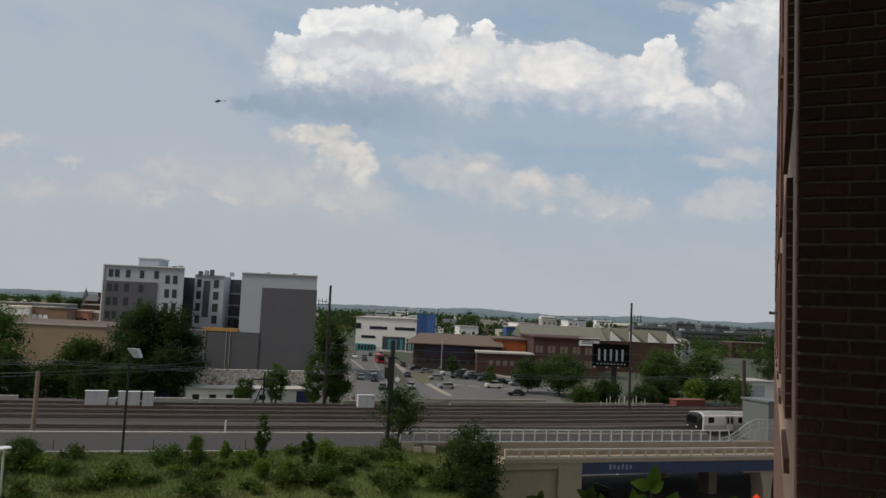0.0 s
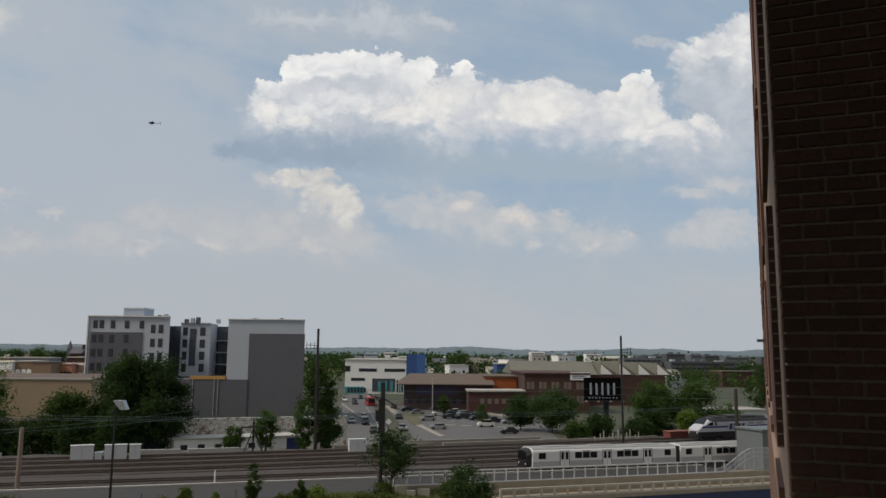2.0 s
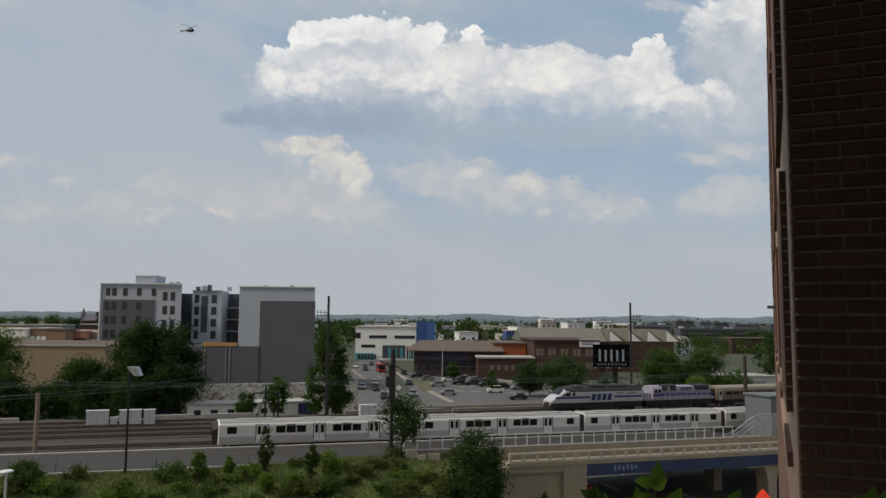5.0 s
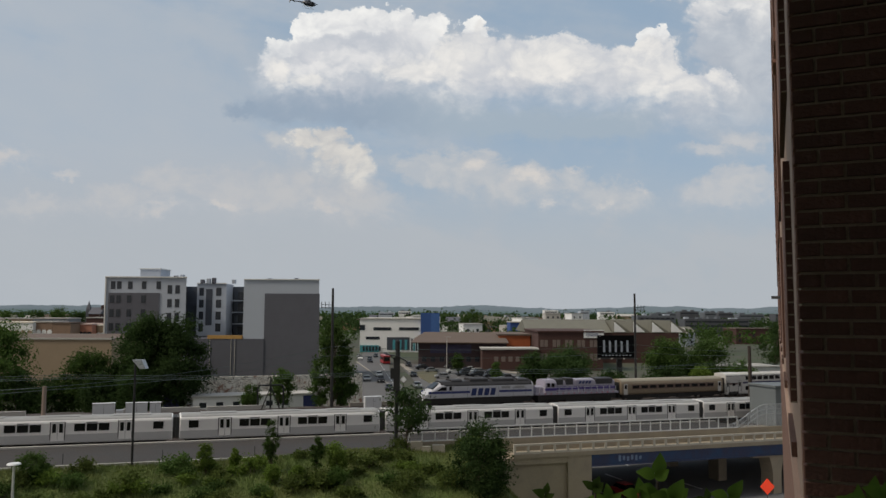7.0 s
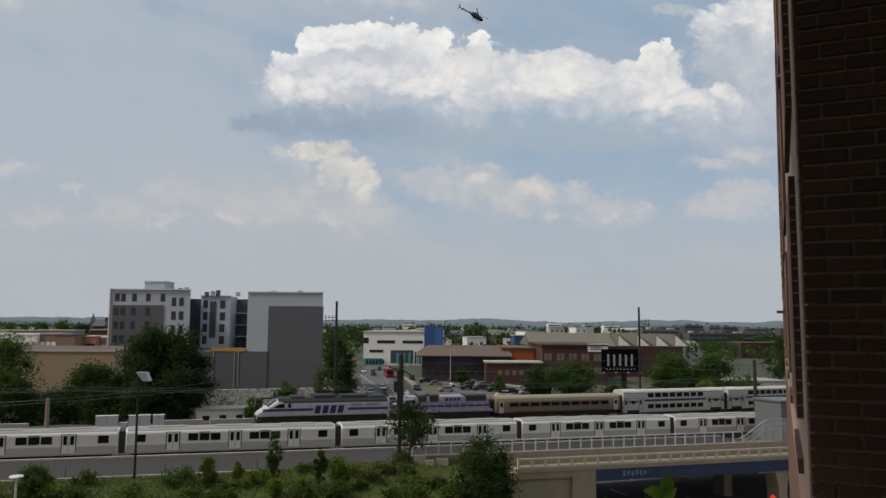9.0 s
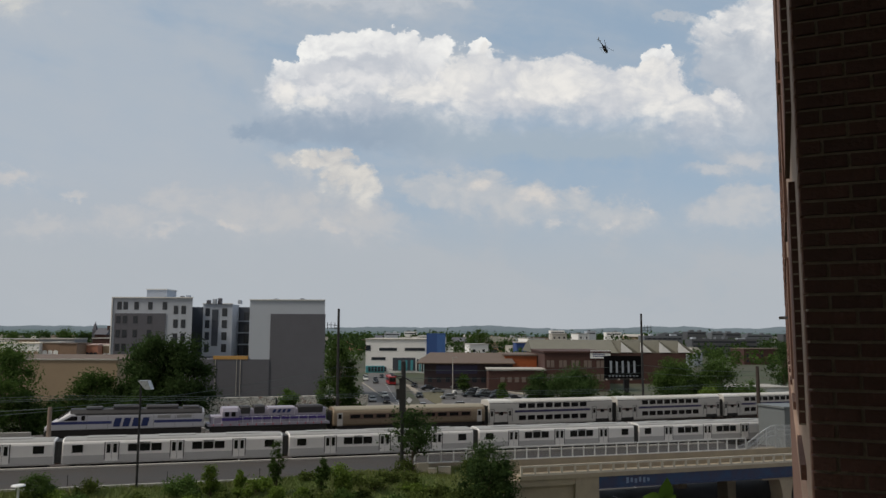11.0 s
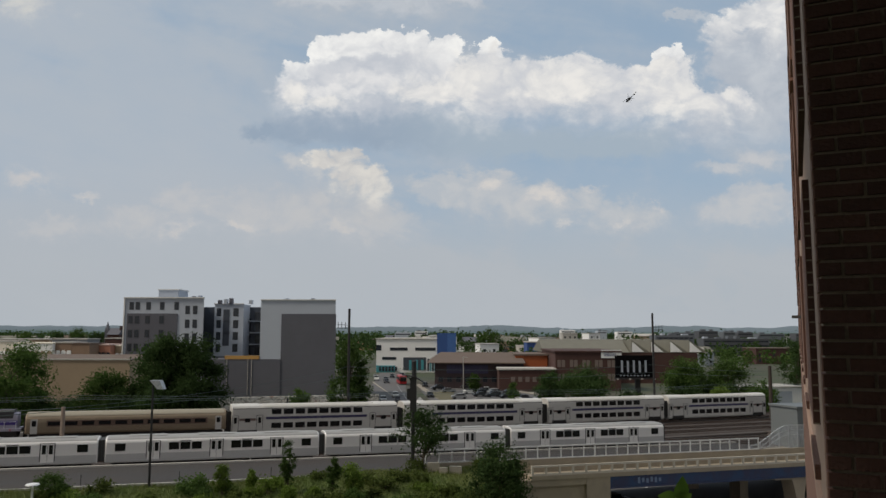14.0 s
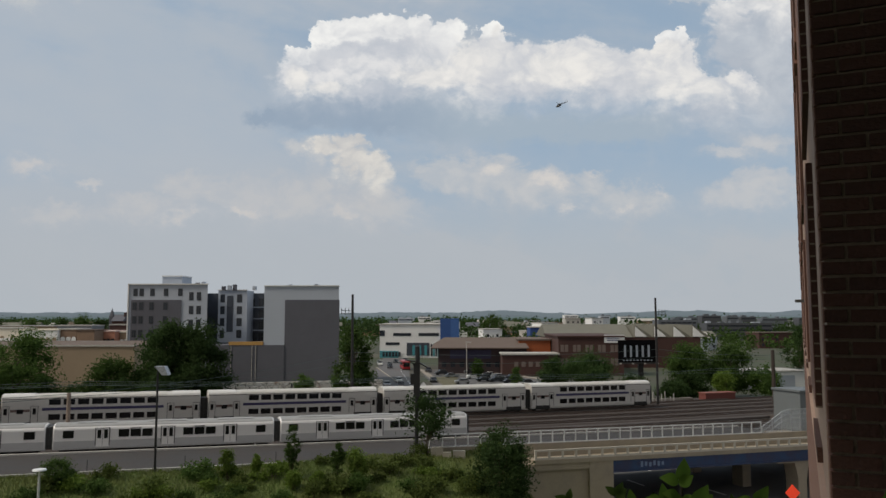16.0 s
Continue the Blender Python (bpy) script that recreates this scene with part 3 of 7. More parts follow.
def bilevel():
    L = 12.45
    car = thing("double_deck_coach", "silver double-deck coach with two window rows and dark stripe", "train car", group="vehicles of the commuter train")
    bm = bmesh.new()
    hull(bm, -L, L, [(1.44, 0.45), (1.52, 0.7), (1.54, 3.6), (1.50, 3.96), (1.32, 4.24), (0.95, 4.42), (0.4, 4.50)])
    part("body", bm, SILVER, car)
    bm = bmesh.new()
    loft(bm, [[(x, y, z) for y, z in mirrored([(1.42, 4.12), (1.34, 4.27), (0.95, 4.46), (0.35, 4.54)])] for x in (-7.9, 7.9)])
    part("roof", bm, ROOF_PALE, car, "pale roof")
    for x0 in (-12.4, 8.6):
        bm = bmesh.new()
        loft(bm, [[(x, y, z) for y, z in mirrored([(1.42, 4.10), (1.33, 4.30), (0.95, 4.50), (0.35, 4.58)])] for x in (x0, x0 + 3.8)])
        part("roof_pod", bm, ROOF_POD, car, "white roof pod over the end lobby")
    pane_row("upper_window", car, PANE, [-6.1 + 1.75 * i for i in range(8)], 1.40, 3.14, 3.88, 1.53)
    pane_row("lower_window", car, PANE, [-6.1 + 1.75 * i for i in range(8)], 1.40, 1.16, 1.92, 1.53)
    # shadow line below the roof edge, put in as a dark strip
    bm = bmesh.new()
    for y in (-1.55, 1.49):
        box(bm, -L + 0.1, L - 0.1, y, y + 0.06, 3.95, 4.03)
    part("roof_shadow_line", bm, SEAM, car, "dark strip under the roof, a painted shadow line")
    bm = bmesh.new()
    for y in (-1.56, 1.53):
        box(bm, -7.6, 7.6, y, y + 0.03, 2.42, 2.78)
    part("stripe", bm, NAVY, car, "dark purple stripe")
    pane_row("lobby_band", car, material("lobby_band", (0.13, 0.085, 0.075), 0.4), (-10.2, 10.2), 2.3, 2.28, 2.62, 1.53, "brown band")
    pane_row("lobby_window", car, PANE, (-10.2, 10.2), 0.75, 2.05, 2.62, 1.545)
    bm = bmesh.new()
    for d in (-0.46, 0.40):
        box(bm, d, d + 0.06, -0.02, 0.02, 0.95, 3.0)
    box(bm, -0.46, 0.46, -0.02, 0.02, 3.0, 3.06)
    seal = mesh_of(bm, "door_frame")
    seal.materials.append(SEAM)
    for y in (-1.545, 1.545):
        for x in (-11.9, -8.5, 8.5, 11.9):
            ob = new("door_frame", seal)
            ob.parent, ob.location = car, (x, y, 0)
    pane_row("door_window", car, PANE, (-11.9, -8.5, 8.5, 11.9), 0.40, 1.95, 2.75, 1.545)
    bm = bmesh.new()
    for y in (-1.55, 1.45):
        for x in (-10.2, 10.2):
            box(bm, x - 1.4, x + 1.4, y, y + 0.1, 0.42, 0.95)
    box(bm, -L + 0.5, L - 0.5, -1.3, 1.3, 0.3, 0.6)
    part("underframe", bm, UNDER, car)
    bogies(car, (-10.2, 10.2), 1.25)
    ends(car, L, 3.6, 0.5)
    return car


def slanted_marks(holder, x0, z0, h, w, count, mat, y, pitch):
    """Plain slanted bars that stand for an emblem, on both sides."""
    for side in (-1, 1):
        for i in range(count):
            x = x0 + i * pitch
            bm = bmesh.new()
            yy = side * y
            loft(bm, [[(x, yy + d, z0), (x + w, yy + d, z0), (x + w + 0.25, yy + d, z0 + h), (x + 0.25, yy + d, z0 + h)] for d in (-0.012, 0.012)])
            part("emblem_bar", bm, mat, holder, "blue slanted emblem bar")


def streamlined_loco():
    L = 10.1
    car = thing("passenger_locomotive", "white streamlined locomotive with purple stripes and dark roof", "locomotive", group="vehicles of the commuter train")
    half = [(1.45, 1.62), (1.52, 1.7), (1.52, 3.40), (1.44, 3.70), (1.05, 4.05), (0.4, 4.15)]

    def ring(x, kz, ky=1.0):
        return [(x, y * ky, 1.62 + (z - 1.62) * kz) for y, z in mirrored(half)]
    bm = bmesh.new()
    loft(bm, [ring(-L, 0.14, 0.78), ring(-L + 0.25, 0.26, 0.88), ring(-L + 1.0, 0.46, 0.97), ring(-L + 2.0, 0.72, 0.99), ring(-L + 3.0, 0.97), ring(-L + 3.5, 1.0), ring(L - 0.1, 1.0), ring(L, 0.97)])
    part("body", bm, LOCO_WHITE, car)
    bm = bmesh.new()
    loft(bm, [[(x, y, z) for y, z in mirrored([(1.50 * k, 3.50), (1.47 * k, 3.74), (1.10 * k, 4.22), (0.4, 4.34)])] for x, k in ((-L + 3.0, 0.93), (-L + 3.8, 1.0), (L - 0.3, 1.0))])
    part("roof", bm, LOCO_DARK, car, "dark sooty roof")
    for a, b, t in ((-5.2, -3.2, 4.55), (-1.8, 1.6, 4.72), (2.4, 6.6, 4.66), (7.2, 9.4, 4.5)):
        bm = bmesh.new()
        hull(bm, a, b, [(1.15, 4.0), (1.15, t - 0.18), (0.9, t), (0.3, t + 0.02)])
        part("roof_fan", bm, LOCO_DARK, car)
    for y in (-1.535, 1.51):
        for a, b in ((-L + 0.75, -1.9), (3.5, L - 0.3)):
            bm = bmesh.new()
            box(bm, a, b, y, y + 0.025, 2.36, 2.72)
            part("stripe", bm, LOCO_BLUE, car, "dark blue stripe")
    bm = bmesh.new()
    for y in (-1.54, 1.515):
        loft(bm, [[(x, y + d, z) for x, z in ((-7.9, 2.85), (-6.2, 2.85), (-6.2, 3.42), (-6.9, 3.42))] for d in (0, 0.025)])
        box(bm, -5.7, -5.25, y, y + 0.025, 2.85, 3.45)
    loft(bm, [[(-L + 1.5, y, z) for y, z in ((-1.25, 2.9), (1.25, 2.9), (1.2, 3.2), (-1.2, 3.2))], [(-L + 2.75, y, z) for y, z in ((-0.95, 3.86), (0.95, 3.86), (0.9, 4.1), (-0.9, 4.1))]])
    part("cab_window", bm, PANE, car)
    bm = bmesh.new()
    loft(bm, [[(-L - 0.05, y, z) for y, z in ((-1.0, 0.7), (1.0, 0.7), (1.05, 1.75), (-1.05, 1.75))], [(-L + 0.6, y, z) for y, z in ((-1.42, 0.7), (1.42, 0.7), (1.44, 1.7), (-1.44, 1.7))]])
    part("pilot", bm, UNDER, car, "black pilot under the nose")
    for y in (-1.1, 0.85):
        bm = bmesh.new()
        box(bm, -L - 0.07, -L + 0.02, y, y + 0.25, 1.35, 1.6)
        part("headlight", bm, WHITE, car)
    for y in (-1.53, 1.515):
        for x in (-5.0, -2.4, 3.4, 6.2, 8.6):
            bm = bmesh.new()
            box(bm, x, x + 0.03, y, y + 0.015, 1.75, 3.45)
            part("panel_seam", bm, SEAM, car)
        for a, b in ((3.9, 5.6), (6.4, 8.4)):
            bm = bmesh.new()
            box(bm, a, b, y, y + 0.015, 2.95, 3.40)
            part("grille", bm, METRO_ROOF, car, "grey side grille")
    slanted_marks(car, -1.75, 1.95, 1.15, 0.85, 4, LOGO_BLUE, 1.54, 1.18)
    bm = bmesh.new()
    box(bm, -L + 0.6, L - 0.3, -1.4, 1.4, 0.7, 1.66)
    box(bm, -3.4, 3.4, -1.45, 1.45, 0.25, 1.3)
    loft(bm, [[(-L + 0.1, y, z) for y, z in ((-1.3, 0.25), (1.3, 0.25), (1.3, 1.05), (-1.3, 1.05))], [(-L + 0.7, y, z) for y, z in ((-1.3, 0.25), (1.3, 0.25), (1.3, 1.05), (-1.3, 1.05))]])
    part("underframe", bm, UNDER, car)
    bogies(car, (-6.6, 6.6), 1.35, 0.5)
    return car


def hood_loco():
    L = 8.8
    car = thing("hood_locomotive", "white hood locomotive with purple stripe and dark roof", "locomotive", group="vehicles of the commuter train")
    bm = bmesh.new()
    box(bm, -L, L, -1.5, 1.5, 1.62, 1.95)
    part("walkway", bm, HOOD_GREY, car)
    bm = bmesh.new()
    hull(bm, -6.9, -4.6, [(1.48, 1.95), (1.5, 3.6), (1.2, 4.1), (0.5, 4.25)])
    hull(bm, -8.4, -6.9, [(0.9, 1.95), (0.9, 2.9), (0.7, 3.05), (0.3, 3.1)])
    part("cab", bm, HOOD_GREY, car)
    bm = bmesh.new()
    hull(bm, -4.6, L - 0.5, [(1.05, 1.95), (1.08, 3.5), (1.0, 3.85), (0.4, 3.95)])
    part("hood", bm, HOOD_GREY, car)
    bm = bmesh.new()
    hull(bm, -0.4, 3.6, [(1.25, 3.05), (1.25, 3.95), (1.1, 4.15), (0.3, 4.2)])
    part("air_intake", bm, HOOD_GREY, car)
    for a, b, z in ((-4.3, -2.9, 4.3), (-2.4, -0.8, 4.4), (4.0, 7.8, 4.3)):
        bm = bmesh.new()
        hull(bm, a, b, [(1.12, 3.25), (1.12, z - 0.2), (0.9, z), (0.3, z + 0.02)])
        part("roof_fan", bm, LOCO_DARK, car, "dark roof fan housing")
    bm = bmesh.new()
    for y in (-1.52, 1.49):
        box(bm, -6.5, -5.9, y, y + 0.03, 2.95, 3.6)
        box(bm, -5.6, -5.0, y, y + 0.03, 2.95, 3.6)
    part("cab_window", bm, PANE, car)
    for y in (-1.53, 1.5):
        bm = bmesh.new()
        box(bm, -6.9, -4.6, y, y + 0.03, 2.35, 2.75)
        part("stripe", bm, PURPLE, car, "purple stripe")
    for y in (-1.1, 1.07):
        bm = bmesh.new()
        box(bm, -4.6, L - 0.5, y, y + 0.03, 2.4, 2.95)
        part("stripe", bm, PURPLE, car, "purple stripe")
        for k in range(11):
            bm = bmesh.new()
            box(bm, -4.1 + 1.1 * k, -4.07 + 1.1 * k, y - 0.005, y + 0.02, 2.0, 3.5)
            part("door_seam", bm, SEAM, car)
    bm = bmesh.new()
    for x in [-8.0 + i * 1.35 for i in range(13)]:
        for y in (-1.45, 1.45):
            tube(bm, (x, y, 1.95), (x, y, 2.85), 0.03, 0.03, 5)
    for y in (-1.45, 1.45):
        tube(bm, (-8.0, y, 2.85), (8.2, y, 2.85), 0.03, 0.03, 5)
    part("handrail", bm, WHITE, car)
    slanted_marks(car, 0.2, 3.35, 0.5, 0.45, 4, LOGO_BLUE, 1.27, 0.7)
    bm = bmesh.new()
    box(bm, -L + 0.5, L - 0.5, -1.35, 1.35, 0.7, 1.64)
    box(bm, -2.6, 2.6, -1.4, 1.4, 0.3, 1.2)
    part("underframe", bm, UNDER, car)
    bm = bmesh.new()
    for k in range(14):
        x = -8.1 + k * 1.2
        box(bm, x, x + 0.12, -1.53, -1.5, 1.66, 1.92)
    part("step_mark", bm, RED, car, "red step marking")
    bogies(car, (-5.6, 5.6), 1.35, 0.5)
    return car


def copy_here(ob):
    return copy_thing(ob, Matrix())


METRO = [metro_car(True)]
METRO.append(metro_car())
METRO += [copy_here(METRO[1]) for _ in range(6)]
MAIN = [streamlined_loco(), hood_loco(), coach(), bilevel()]
MAIN += [copy_here(MAIN[3]) for _ in range(3)]
MAIN_AT = (10.35, 29.75, 51.75, 77.65, 103.55, 129.45, 155.35)   # middles behind the first nose
METRO_ROWS = ((0, 39.7), (0.5, 33.5), (1.5, 20.3), (3.5, -5.3), (7, -52.9), (9, -81.4), (12.5, -132.2), (14.5, -160.4), (16, -181.7))
MAIN_ROWS = ((0, 82.0), (1.5, 64.3), (3.5, 40.2), (7, -3.0), (9, -29.6), (12.5, -78.7), (14.5, -107.4), (16, -129.9))


def nose_at(rows, t):
    """Place of a train's nose along its line, gliding through the rows."""
    ts, ss = [r[0] for r in rows], [r[1] for r in rows]
    slope = [(ss[min(i + 1, len(ts) - 1)] - ss[max(i - 1, 0)]) / (ts[min(i + 1, len(ts) - 1)] - ts[max(i - 1, 0)]) for i in range(len(ts))]
    i = max(k for k in range(len(ts) - 1) if ts[k] <= t)
    h = ts[i + 1] - ts[i]
    x = (t - ts[i]) / h
    return ((2 * x ** 3 - 3 * x ** 2 + 1) * ss[i] + (x ** 3 - 2 * x ** 2 + x) * h * slope[i]
            + (3 * x ** 2 - 2 * x ** 3) * ss[i + 1] + (x ** 3 - x ** 2) * h * slope[i + 1])


def motions():
    times = [0.5 * i for i in range(33)]
    for i, car in enumerate(METRO):
        walk(car, [(t, on_track("metro", nose_at(METRO_ROWS, t) + 11.43 + 22.86 * i)) for t in times])
    for car, at in zip(MAIN, MAIN_AT):
        walk(car, [(t, on_track("main", nose_at(MAIN_ROWS, t) + at)) for t in times])
    for c, lane, when in ROAD_CARS:
        walk(c, [(t, on_track("metro", lane, max(-60.0, min(37.0, -8.0 + 5.0 * (when - t))), 0) @ pose(0, 0, -7.6 - GRADE * lane, 0, 0, 90)) for t in times])
    walk(HELI, [(t, heli_pose(*row)) for t, *row in HELI_ROWS])
    walk(ROTOR, [(0.2 * i, pose(0, 0, 1.75, 0, 0, 67 * i)) for i in range(81)])


# ---- helicopter ----
HELI_BODY = material("helicopter_paint", (0.03, 0.035, 0.05), 0.35, 0, 0.2, 1.5)
HELI_PALE = material("helicopter_trim", (0.45, 0.45, 0.45), 0.4, 0, 0.1, 1.5)


def helicopter():
    top = thing("helicopter", "dark helicopter with skids and long tail boom, in flight", "helicopter")
    bm = bmesh.new()

    def ring(x, w, z0, z1):
        zc, h = (z0 + z1) / 2, (z1 - z0) / 2
        return [(x, w * math.cos(a * math.pi / 6), zc + h * math.sin(a * math.pi / 6)) for a in range(12)]
    loft(bm, [ring(3.3, 0.15, -0.3, 0.0), ring(2.9, 0.6, -0.6, 0.35), ring(2.0, 0.9, -0.85, 0.85), ring(0.8, 1.0, -0.9, 1.1), ring(-0.8, 0.95, -0.8, 1.05), ring(-2.0, 0.5, -0.2, 0.8), ring(-3.0, 0.28, 0.2, 0.7)])
    part("fuselage", bm, HELI_BODY, top, smooth=True)
    bm = bmesh.new()
    loft(bm, [ring(-2.8, 0.27, 0.2, 0.72), ring(-7.6, 0.13, 0.42, 0.68)])
    part("tail_boom", bm, HELI_BODY, top)
    bm = bmesh.new()
    loft(bm, [[(x, y, z) for x, z in ((-7.0, 0.55), (-7.7, 0.5), (-8.3, 1.7), (-7.8, 1.75))] for y in (-0.06, 0.06)])
    loft(bm, [[(x, y, z) for x, z in ((-7.3, 0.5), (-7.8, 0.5), (-8.0, -0.3), (-7.7, -0.3))] for y in (-0.05, 0.05)])
    box(bm, -6.4, -5.9, -1.1, 1.1, 0.5, 0.58)
    part("tail_fin", bm, HELI_PALE, top)
    bm = bmesh.new()
    loft(bm, [ring(3.05, 0.42, -0.35, 0.28), ring(2.35, 0.86, -0.25, 0.80), ring(1.4, 1.02, 0.0, 1.0)])
    part("canopy", bm, PANE, top, "dark glass canopy", smooth=True)
    bm = bmesh.new()
    loft(bm, [ring(0.9, 0.4, 0.95, 1.4), ring(-0.9, 0.45, 0.9, 1.45), ring(-1.9, 0.2, 0.8, 1.1)])
    tube(bm, (0, 0, 1.2), (0, 0, 1.8), 0.12)
    part("engine_cowl", bm, HELI_BODY, top)
    bm = bmesh.new()
    for y in (-1.05, 1.05):
        tube(bm, (-1.8, y, -1.5), (2.2, y, -1.5), 0.06, 0.06, 6)
        tube(bm, (2.2, y, -1.5), (2.6, y, -1.3), 0.06, 0.05, 6)
        for x in (-1.0, 1.2):
            tube(bm, (x, y, -1.5), (x, y * 0.6, -0.7), 0.05, 0.05, 6)
    part("skid", bm, HELI_PALE, top)
    hub = part("rotor", (lambda b: (tube(b, (0, 0, -0.1), (0, 0, 0.12), 0.25), b)[1])(bmesh.new()), HELI_BODY, top)
    for k in range(3):
        bm = bmesh.new()
        a = 2 * math.pi * k / 3
        d, n = Vector((math.cos(a), math.sin(a), 0)), Vector((-math.sin(a), math.cos(a), 0))
        loft(bm, [[d * r + n * w + Vector((0, 0, z)) for w, z in ((-0.17, 0), (0.17, 0.02), (0.17, 0.05), (-0.17, 0.03))] for r in (0.2, 5.3)])
        part("blade", bm, HELI_BODY, hub)
    bm = bmesh.new()
    box(bm, -7.75, -7.6, 0.14, 0.2, -0.35, 1.5)
    part("tail_rotor", bm, HELI_BODY, top)
    return top, hub


HELI, ROTOR = helicopter()


def heli_pose(px, py, far, heading, nose_up, bank):
    """px, py: bearing and height as tangents from the eye; heading: degrees clockwise from ahead."""
    at = Vector((px, 1.0, py)).normalized() * (far * 1.12) + Vector((0, 0, 14.58))
    return Matrix.Translation(at) @ Matrix.Rotation(radians(90 - heading), 4, "Z") @ Matrix.Rotation(radians(-nose_up), 4, "Y") @ Matrix.Rotation(radians(bank), 4, "X")


HELI_ROWS = [
    (0, -0.2970, 0.2667, 760, -95, -5, 0), (1.5, -0.3526, 0.2933, 700, -115, -5, -15), (2.5, -0.3728, 0.3150, 650, -150, -5, -20), (3, -0.3719, 0.3371, 600, -170, -4, -20), (3.5, -0.3712, 0.3379, 540, -190, -3, -20), (4, -0.3645, 0.3502, 470, -210, -3, -20), (6.5, -0.2263, 0.4075, 310, -255, -8, -8), (7, -0.1738, 0.4116, 290, -262, -10, 0), (8.5, -0.0034, 0.4181, 280, -275, -16, 5), (9, 0.0455, 0.4151, 290, -281, -22, 8), (11.5, 0.2410, 0.3687, 460, -325, -30, 15), (12.5, 0.2613, 0.3415, 520, -358, -30, 18), (13.5, 0.2485, 0.3218, 570, -390, -28, 15), (14.5, 0.2166, 0.2997, 600, -410, -25, 10), (15.5, 0.1669, 0.2864, 620, -425, -20, 5), (16, 0.1383, 0.2804, 625, -430, -18, 3),
]


# ---- our own building: brick return wall and the long front beside it ----
AXIS = radians(23.95)                              # bearing of the long front
CORNER = Vector((1.600, 3.380, 0.0))
ALONG, OUT = Vector((math.sin(AXIS), math.cos(AXIS), 0)), Vector((math.cos(AXIS), -math.sin(AXIS), 0))
HOUSE = Matrix(((OUT.x, ALONG.x, 0, CORNER.x), (OUT.y, ALONG.y, 0, CORNER.y), (0, 0, 1, 14.58), (0, 0, 0, 1)))   # x into the house, y along the front, z from eye height
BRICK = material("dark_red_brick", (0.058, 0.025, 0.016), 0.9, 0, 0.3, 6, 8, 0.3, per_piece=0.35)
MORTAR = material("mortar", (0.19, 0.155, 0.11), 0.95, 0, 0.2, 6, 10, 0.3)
# unseen floor paving, kept dark to limit bounce on the bricks
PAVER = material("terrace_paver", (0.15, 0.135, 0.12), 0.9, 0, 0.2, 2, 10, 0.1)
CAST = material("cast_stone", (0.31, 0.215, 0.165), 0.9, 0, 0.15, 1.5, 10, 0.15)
# pink brick, also the sunlit colour of dark brick sides and corner
PINK = material("pink_and_lit_brick", (0.17, 0.088, 0.064), 0.9, 0, 0.2, 2.5, 12, 0.2)


